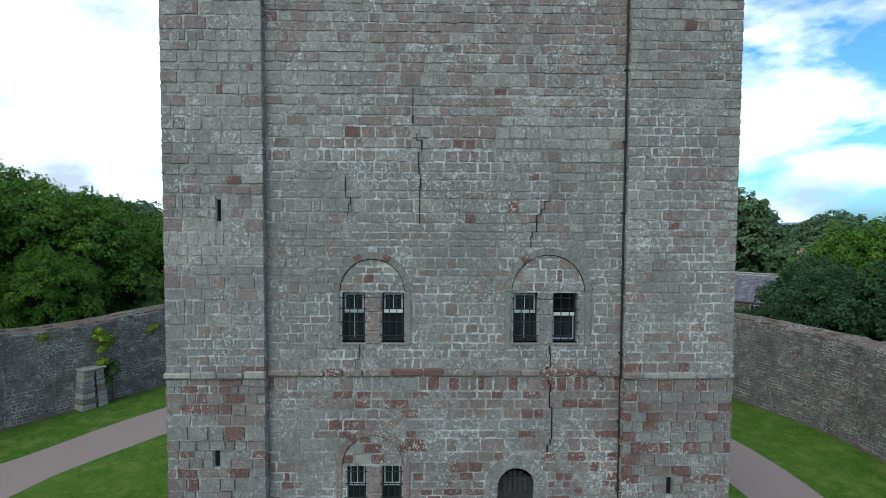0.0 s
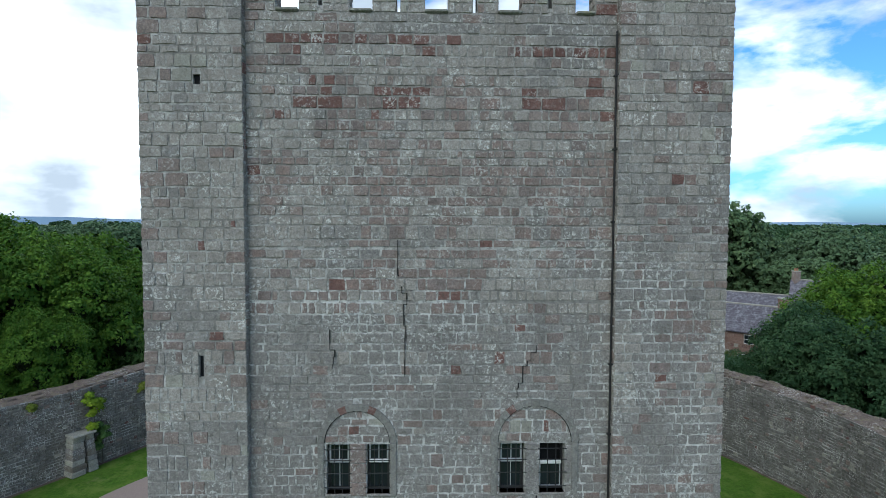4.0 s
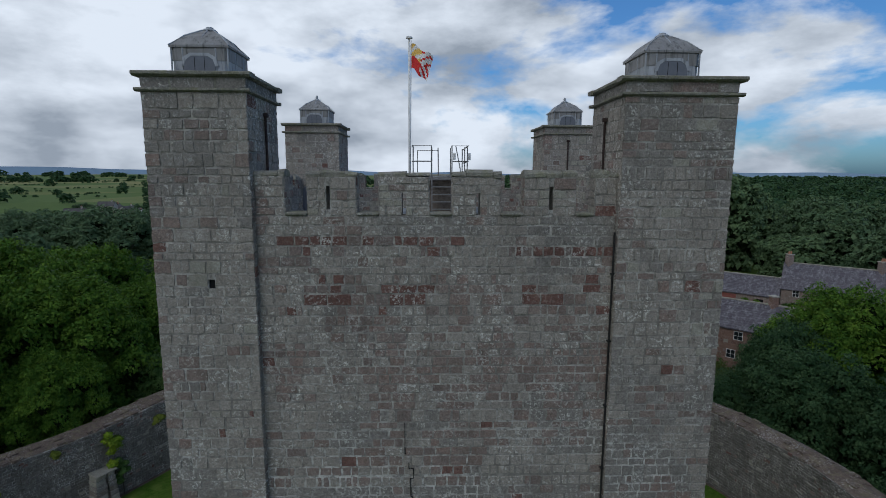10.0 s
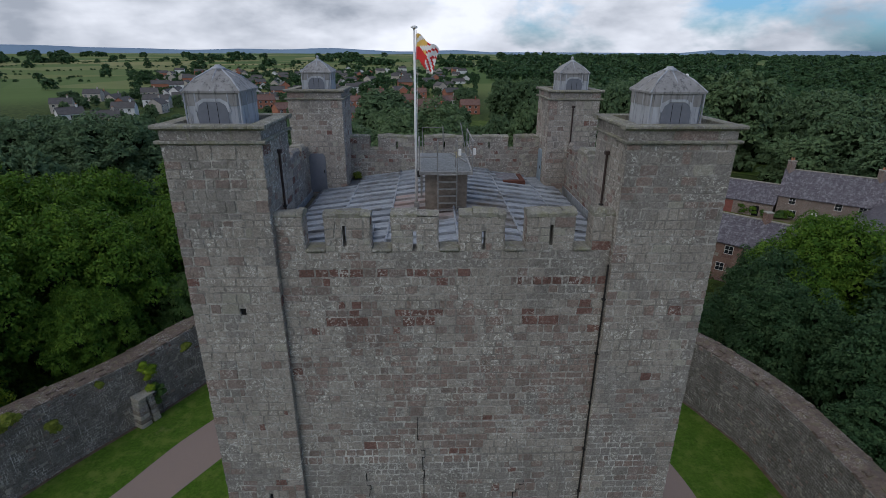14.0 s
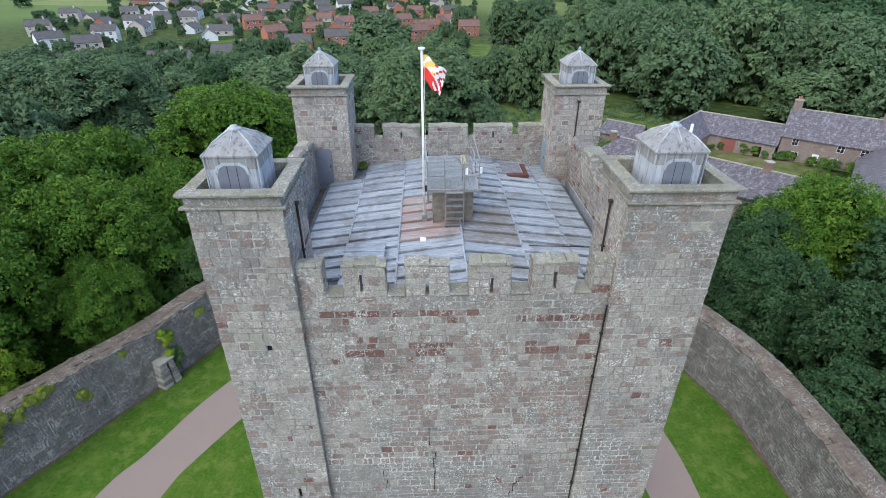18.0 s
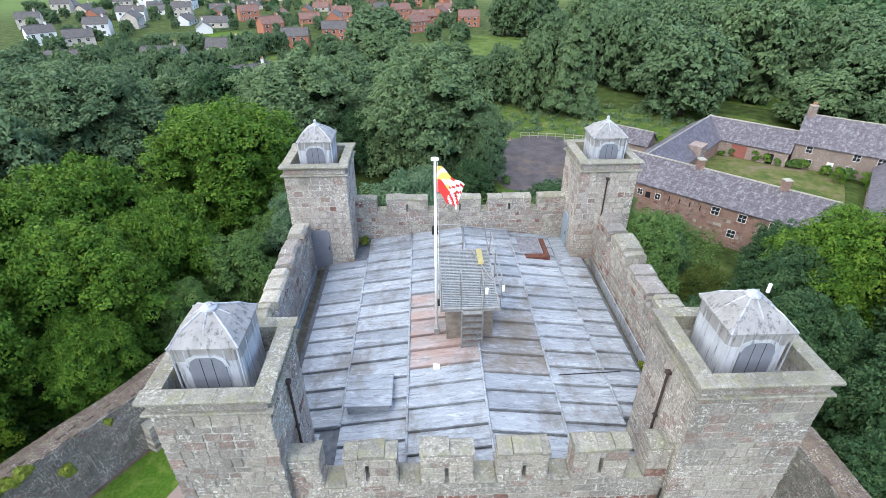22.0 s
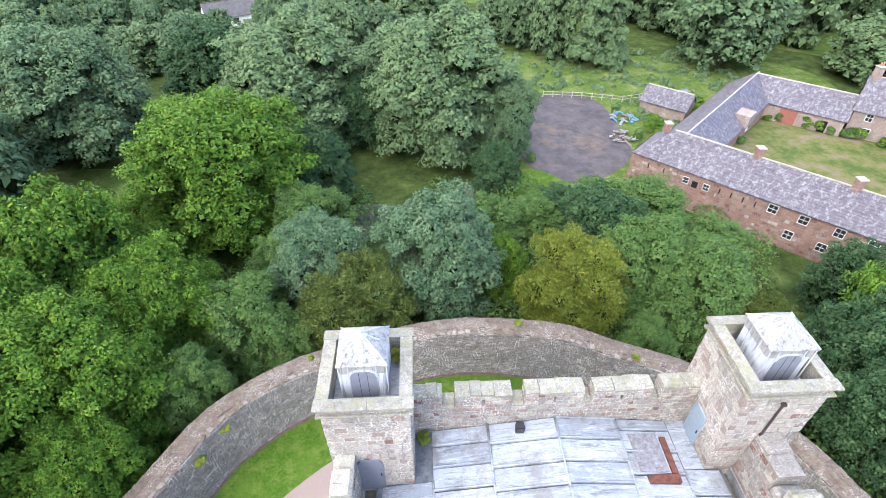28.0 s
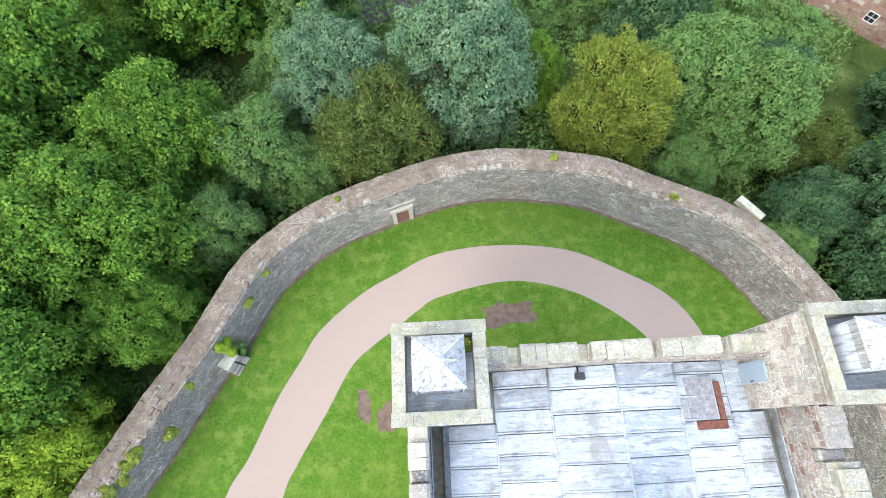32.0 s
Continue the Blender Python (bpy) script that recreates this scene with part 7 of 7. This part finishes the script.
chimney(36.9, 69.6, 3.0, 4.7, STONE_BARN, s1, 0.42, False)
chimney(44.2, 62.2, 3.0, 4.7, STONE_BARN, s1, 0.42, False)
chimney(28.9, 77.6, 3.0, 4.2, STONE_BARN, s1, 0.42, False)
s2 = gable_house("stable_range", "steep slate-roofed stable wing of red stone, joining two ranges", "stable", 31.8, 78.8, 55.6, 102.4, 7.6, -6.4, -1.9, 1.0, STONE_BARN, SLATE, [(-1, 20.0, -4.0, 0.9, 1.1, "window")], slates=True)
part("dormer_wall", Mesher().prism([(46.9, 87.6), (49.0, 89.7), (47.4, 91.3), (45.3, 89.2)], -2.2, -0.3), [STONE_PINK], s2)
s3 = gable_house("stable_range", "pink stone range with purple slates and a red door", "stable", 54.9, 101.9, 66.3, 91.8, 7.6, -6.4, -1.9, 1.0, STONE_PINK, SLATE, [(-1, 6.0, -4.9, 2.6, 2.5, "red_door"), (-1, 2.6, -3.6, 0.9, 1.1, "window"), (-1, 12.0, -4.9, 1.1, 2.1, "doorway")], slates=True)
s4 = gable_house("farmhouse", "two-storey pink stone farmhouse with slate roof and white sash windows", "farmhouse", 67.3, 92.6, 78.9, 83.0, 7.8, -6.4, -0.2, 3.9, STONE_PINK, SLATE, [(-1, 1.8, -1.7, 0.9, 1.2, "window"), (-1, 2.2, -4.2, 1.0, 1.3, "window"), (-1, 5.4, -4.8, 1.0, 2.1, "white_door"), (-1, 8.6, -1.7, 1.0, 1.2, "window"), (-1, 8.2, -4.2, 1.0, 1.3, "window"), (-1, 12.0, -1.7, 1.0, 1.2, "window")], slates=True)
chimney(67.7, 92.2, 3.2, 5.4, STONE_PINK, s4, 0.5)
chimney(78.0, 83.8, 3.2, 5.4, STONE_PINK, s4, 0.5)
s5 = gable_house("stable_range", "grey slate-roofed wing closing the farm court", "stable", 60.5, 61.0, 76.5, 79.5, 7.0, -6.4, -1.9, 1.2, STONE_PINK, SLATE, [(1, 6.0, -4.5, 1.0, 1.3, "window")], slates=True)
lean = thing("lean_to_door", "faded red open door leaning beside the stable dormer", "door")
part("leaf", Mesher().prism([(49.0, 91.3), (50.6, 92.9), (50.5, 93.0), (48.9, 91.4)], -4.9, -2.6), [plain("bright_red_paint", (0.36, 0.05, 0.06), 0.7, vary=0.3)], lean)
s6 = gable_house("outbuilding", "small slate-roofed stone outbuilding beside the yard", "shed", 36.4, 102.2, 42.2, 97.0, 4.6, -6.4, -2.6, -0.6, STONE_PINK, SLATE, slates=True)


def drape(name, pts, mat, label, cat, lift=0.06, step=2.0):
    """A sheet over the ground inside an outline that is seen from its middle."""
    cx, cy = sum(p[0] for p in pts) / len(pts), sum(p[1] for p in pts) / len(pts)
    line = smooth_line(pts + [pts[0]], 6)[:-1]
    m_, k, rings = Mesher(), len(line), 8
    m_.v = [(cx, cy, ground_z(cx, cy) + lift)]
    for r in range(1, rings + 1):
        for x, y in line:
            px, py = cx + (x - cx) * r / rings, cy + (y - cy) * r / rings
            m_.v.append((px, py, ground_z(px, py) + lift))
    m_.f = [(0, 1 + i, 1 + (i + 1) % k) for i in range(k)] + [(1 + r * k + i, 1 + (r + 1) * k + i, 1 + (r + 1) * k + (i + 1) % k, 1 + r * k + (i + 1) % k) for r in range(rings - 1) for i in range(k)]
    m_.m = [0] * len(m_.f)
    return mesh_thing(name, m_, mat, label, cat, kind="structure", smooth=True)


m = Nodes("meadow_grass", 1.0, spec=0.1)
c = m.ramp(m.noise(0.25, 10.0, 0.78), (0.34, (0.040, 0.075, 0.016)), (0.5, (0.085, 0.13, 0.026)), (0.66, (0.20, 0.205, 0.085)))
c = m.mix(m.ramp(m.noise(2.5, 6.0, 0.7), (0.4, 0.0), (0.7, 0.7)), c, (0.06, 0.10, 0.02))
MEADOW = m.color(c).bump(m.noise(3.0, 5.0), 0.9, 0.2).mat
drape("meadow", [(-6, 112), (8, 96), (12, 78), (26, 70), (46, 82), (50, 104), (74, 104), (72, 122), (40, 128), (16, 130)], MEADOW, "rough bright green meadow round the farm yard", "meadow", 0.05)
drape("meadow", [(-8, 238), (22, 276), (62, 258), (44, 206), (34, 178), (12, 176), (-4, 200)], MEADOW, "pale green pasture between the trees", "meadow", 0.05)
drape("meadow", [(-110, 196), (-60, 214), (-34, 226), (-12, 196), (-14, 150), (-50, 134), (-92, 152)], MEADOW, "scrubby green rough ground below the houses", "meadow", 0.05)
drape("lawn", [(-131, 266), (-98, 290), (-78, 268), (-86, 240), (-104, 232), (-124, 246)], GRASS, "mown green lawn among the houses", "lawn", 0.06)
drape("meadow", [(70, 140), (92, 122), (116, 132), (100, 150)], MEADOW, "pale green pasture between the trees", "meadow", 0.05)
drape("meadow", [(-64, 84), (-50, 85), (-40, 80), (-38, 66), (-44, 58), (-56, 60), (-66, 70)], MEADOW, "rough green glade among the trees", "meadow", 0.05)
drape("track", [(-19, 66), (-14, 73.5), (-6, 73.5), (2, 77), (4, 73.5), (-5, 68.5), (-11, 66), (-17, 63)], ASPHALT, "dark wet track between the trees", "track", 0.10)
L = []
for i in range(520):
    x, y = g2.uniform(-2, 60), g2.uniform(72, 130)
    if 9 < x < 31 and 77 < y < 109 or x > 27 and y < 108 and y < 2.1 * x + 12 and y > 20 or x < 8 and y < 96:
        continue
    r = g2.uniform(0.35, 1.1)
    L.append((x, y, ground_z(x, y) + 0.1, r))
q, m_ = leaf_cloud(91, L, 26000, 0.24)
tagged(new("rough_grass", blades("rough_grass", q, m_, LEAVES["park_lime"])), "tussocks of long rough grass and weeds in the meadow", "grass", kind="stuff")
drape("yard", [(10.3, 92), (13, 102), (21, 108), (28, 105.5), (29.5, 95), (28, 84), (20, 77.8), (13, 80.5)], ASPHALT, "dark worn asphalt yard with brown muddy edges", "yard", 0.10)
m = Nodes("court_ground", 1.0, spec=0.1)
c = m.ramp(m.noise(0.22, 9.0, 0.7), (0.40, (0.055, 0.085, 0.022)), (0.52, (0.115, 0.120, 0.040)), (0.62, (0.165, 0.130, 0.095)))
COURT = m.color(c).bump(m.noise(6.0, 5.0), 0.6, 0.05).mat
drape("farm_court", [(42, 73.5), (52, 63), (58, 67), (70, 83), (66, 89.5), (54, 97.5), (46, 89)], COURT, "weedy brown and green farm court", "courtyard", 0.10)


drape("meadow", [(8, 75), (12, 81.5), (17, 77), (15, 72.5), (9.5, 71.5)], GRASS, "bright green grass plot beside the asphalt yard", "grass plot", 0.12)


for i, (x, y, r) in enumerate(((57.5, 95.2, 1.0), (60.4, 92.6, 1.3), (61.9, 91.2, 1.1), (64.8, 88.6, 1.2), (66.0, 88.0, 1.4), (68.6, 85.2, 1.1), (71.0, 83.2, 1.3), (68.4, 82.0, 1.6), (49.5, 92.0, 0.9), (46.8, 87.8, 0.8), (33.5, 92.5, 1.4), (35.2, 95.0, 1.2), (31.0, 90.0, 1.1), (38.0, 66.5, 1.1), (43.5, 60.0, 1.4), (29.5, 73.0, 1.3), (33.0, 69.6, 1.2), (30.2, 86.0, 0.8), (32.2, 87.2, 1.0), (34.4, 90.4, 0.9), (36.0, 93.0, 1.1), (30.5, 100.0, 0.8), (44.0, 76.0, 0.8), (47.5, 71.5, 0.9), (51.0, 68.0, 1.0), (53.5, 66.0, 1.2), (55.5, 95.6, 0.7), (63.0, 90.0, 0.9), (72.5, 80.5, 1.5), (71.0, 78.0, 1.4), (41.0, 100.4, 0.9), (44.0, 98.6, 1.0), (46.0, 101.5, 1.2), (12.5, 84.0, 0.9), (11.0, 96.0, 1.0), (11.5, 100.0, 0.8))):
    shrub(x, y, ground_z(x, y), r, r * 1.5, "sycamore" if i % 3 else "lime", 80 + i, "leafy green shrub growing wild beside the farm buildings")


def heap(x, y, r, mats, seed, label, n_=26):
    gg = random.Random(seed)
    hp = thing("rubble_heap", label, "heap")
    z = ground_z(x, y) + 0.1
    for k in range(n_):
        a, q = gg.uniform(0, 6.28), r * math.sqrt(gg.random())
        b = part("scrap", Mesher().box(-0.5, -0.5, -0.5, 0.5, 0.5, 0.5, bev=0.08), [gg.choice(mats)], hp)
        b.matrix_basis = Matrix.LocRotScale((x + q * math.cos(a), y + q * math.sin(a), z + 0.25 + 0.5 * (1 - q / r) * gg.random()), Euler((gg.uniform(-0.4, 0.4), gg.uniform(-0.4, 0.4), gg.uniform(0, 3))), (gg.uniform(0.3, 1.6), gg.uniform(0.15, 0.5), gg.uniform(0.1, 0.4)))


BLUE = plain("blue_plastic", (0.08, 0.22, 0.45), 0.5)
heap(14.0, 106.0, 3.0, [WHITE, WOOD, STONE_PALE, STONE_BARN], 1, "heap of pale rubble and planks at the yard's edge")
heap(31.0, 97.5, 2.2, [BLUE, STEEL, WOOD], 2, "heap of blue sheeting and scrap at the yard's edge")
heap(29.0, 90.0, 2.4, [WOOD, STONE_GREY, STEEL], 3, "heap of timber and scrap beside the yard")
heap(46.0, 106.0, 3.0, [BLUE, STEEL, STONE_WALL], 4, "heap of blue sheeting and scrap behind the sheds", 20)
fence = thing("fence", "pale post and rail fence along the meadow", "fence")
FL = [(19, 107), (26, 106), (33, 104), (40, 106)]
for (a, b), (c, d) in zip(FL, FL[1:]):
    for k in range(4):
        x, y = a + (c - a) * k / 4, b + (d - b) * k / 4
        z = ground_z(x, y)
        part("post", Mesher().box(x - 0.07, y - 0.07, z - 0.2, x + 0.07, y + 0.07, z + 1.3), [STONE_PALE], fence)
        x1, y1 = a + (c - a) * (k + 1) / 4, b + (d - b) * (k + 1) / 4
        for h in (0.6, 1.15):
            part("rail", Mesher().tube([(x, y, z + h), (x1, y1, ground_z(x1, y1) + h)], 0.05, 5), [STONE_PALE], fence)

# ---- the town ----
BRICK = plain("red_brick", (0.36, 0.15, 0.095), 0.9, vary=0.2, scale=1.5)
CREAM = plain("cream_render", (0.46, 0.41, 0.35), 0.9, vary=0.12, scale=0.8)
LIME = plain("white_render", (0.66, 0.65, 0.63), 0.9, vary=0.06, scale=0.8)
TILE_GREY = plain("grey_tile_roof", (0.095, 0.088, 0.085), 0.8, vary=0.3, scale=0.9)
TILE_RED = plain("brown_tile_roof", (0.175, 0.10, 0.08), 0.8, vary=0.3, scale=0.9)


def town_house(x, y, yaw, wm, rm, l=10.0, w=7.5, storeys=2, detail=True):
    z = ground_z(x, y)
    dx, dy = math.cos(yaw) * l / 2, math.sin(yaw) * l / 2
    e = z + 2.7 * storeys
    wins = []
    if detail:
        for side in (-1, 1):
            for st in range(storeys):
                for k in range(3):
                    wins.append((side, l * (0.12 + 0.3 * k), z + 0.9 + 2.6 * st, 1.3, 1.2, "window"))
    else:
        wins = [(-1, l * 0.15, z + 1.0, 1.4, 1.2, "window"), (-1, l * 0.6, z + 1.0, 1.4, 1.2, "window")]
    colour = {BRICK: "red brick", CREAM: "cream rendered", LIME: "white rendered"}[wm]
    h = gable_house("house", "%s house with a %s gabled roof" % (colour, "brown tiled" if rm is TILE_RED else "grey tiled"), "house", x - dx, y - dy, x + dx, y + dy, w, z - 0.5, e, e + w * 0.38, wm, rm, wins, group="town houses")
    if detail:
        chimney(x + dx * 0.6, y + dy * 0.6, e + w * 0.2, e + w * 0.38 + 1.0, wm, h, 0.4)
    return h


TOWN = [(-160, 281, 0.25, LIME, TILE_GREY), (-148, 244, 0.5, CREAM, TILE_GREY), (-128, 203, 0.35, LIME, TILE_GREY), (-97, 208, 0.12, CREAM, TILE_GREY), (-81, 229, 0.1, CREAM, TILE_GREY), (-55, 239, 0.1, BRICK, TILE_GREY), (-42, 262, 0.15, BRICK, TILE_GREY),
        (-102, 333, 0.5, BRICK, TILE_RED), (-76, 280, 0.7, BRICK, TILE_RED), (-149, 356, 0.2, CREAM, TILE_GREY), (-130, 372, 0.3, CREAM, TILE_GREY), (-203, 393, 0.3, CREAM, TILE_GREY), (-172, 256, 0.8, LIME, TILE_GREY), (-208, 305, 0.4, CREAM, TILE_GREY), (-234, 377, 0.2, CREAM, TILE_GREY),
        (-52, 161, 0.5, LIME, TILE_GREY), (-4, 285, 0.6, BRICK, TILE_RED), (-14, 338, 0.4, BRICK, TILE_RED), (-47, 325, 0.3, BRICK, TILE_RED), (24, 303, 0.05, BRICK, TILE_RED), (-69, 398, 0.2, BRICK, TILE_GREY), (-38, 390, 0.4, BRICK, TILE_RED), (-7, 401, 0.2, BRICK, TILE_RED), (9, 322, 1.2, BRICK, TILE_RED)]
for x, y, yaw, wm, rm in TOWN:
    low = wm is not BRICK and x > -140
    town_house(x, y, yaw, wm, rm, 15.0 if low else 11.0, 7.5, 1 if low else 2)
g3 = random.Random(21)
for i in range(150):
    for _ in range(20):
        y = g3.uniform(285, 400) if i < 26 else g3.uniform(400, 950)
        x = g3.uniform(-0.62 * y, 0.05 * y) if i < 26 else g3.uniform(-0.50 * y, 0.06 * y + 10)
        if all((x - a) ** 2 + (y - b) ** 2 > 18 ** 2 for a, b, *_ in TOWN):
            break
    TOWN.append((x, y))
    red = y < 420 and x > -110
    town_house(x, y, g3.choice((0.1, 0.35, 1.6, 1.9)) + g3.uniform(-0.1, 0.1), (g3.choice((BRICK, BRICK, CREAM)) if red else g3.choice((CREAM, LIME, CREAM, BRICK))), (g3.choice((TILE_RED, TILE_GREY)) if red else TILE_GREY), g3.uniform(9, 15), 7.5, g3.choice((1, 1, 2)), detail=i < 20)
# garden trees and scrub between the houses
for i in range(420):
    y = g3.uniform(135, 420) if i % 3 else g3.uniform(135, 240)
    x = g3.uniform(-0.64 * y - 15, 0.04 * y + 8)
    if y < 235 and x > -22 or math.hypot(x + 105, y - 258) < 22:
        continue
    if all((x - t[0]) ** 2 + (y - t[1]) ** 2 > 10 ** 2 for t in TOWN):
        tree(g3.choice(("garden", "garden", "scrub")), x, y, g3.uniform(2.2, 4.6), ground_z(x, y) + g3.uniform(3.5, 8), seed=i)


def hedge(x0, y0, x1, y1, h=1.6):
    hd = thing("hedge", "clipped dark green garden hedge", "hedge", "garden hedges")
    l = math.hypot(x1 - x0, y1 - y0)
    L = [(x0 + (x1 - x0) * k / int(l), y0 + (y1 - y0) * k / int(l), ground_z(x0, y0) + h * 0.5, h * 0.62) for k in range(int(l) + 1)]
    q, m_ = leaf_cloud(int(l), L, int(l * 60), 0.34)
    part("leaves", blades("leaves", q, m_, LEAVES["park_oak"]), None, hd)


for row in ((-120, 214, -88, 220), (-88, 220, -66, 240), (-128, 250, -104, 226), (-132, 268, -100, 292), (-74, 252, -50, 252), (-150, 230, -122, 222), (-190, 300, -150, 310), (-96, 268, -70, 262), (-30, 270, -12, 276), (-60, 300, -28, 312)):
    hedge(*row)

# hills on the horizon, with the haze of distance put into their blue
HILL = plain("hazed_far_hills", (0.20, 0.28, 0.37), 1.0, vary=0.1, scale=0.002)
mb = Mesher()
k = 160
for i in range(k + 1):
    a = -1.3 + 2.6 * i / k
    for r, hh in ((4300, 0.0), (4450, 1.0)):
        top_ = 44 + 60 * max(0, noise.noise((a * 2.4, 2, 0)) + 0.35 * noise.noise((a * 9, 5, 0)) - 0.25 * a + 0.1)
        mb.v.append((r * math.sin(a), r * math.cos(a), -20 + hh * top_))
for i in range(k):
    mb.f.append((2 * i, 2 * i + 2, 2 * i + 3, 2 * i + 1))
    mb.m.append(0)
mesh_thing("backdrop_hills", mb, HILL, "low hills along the horizon, hazed blue", "hills", kind="structure")
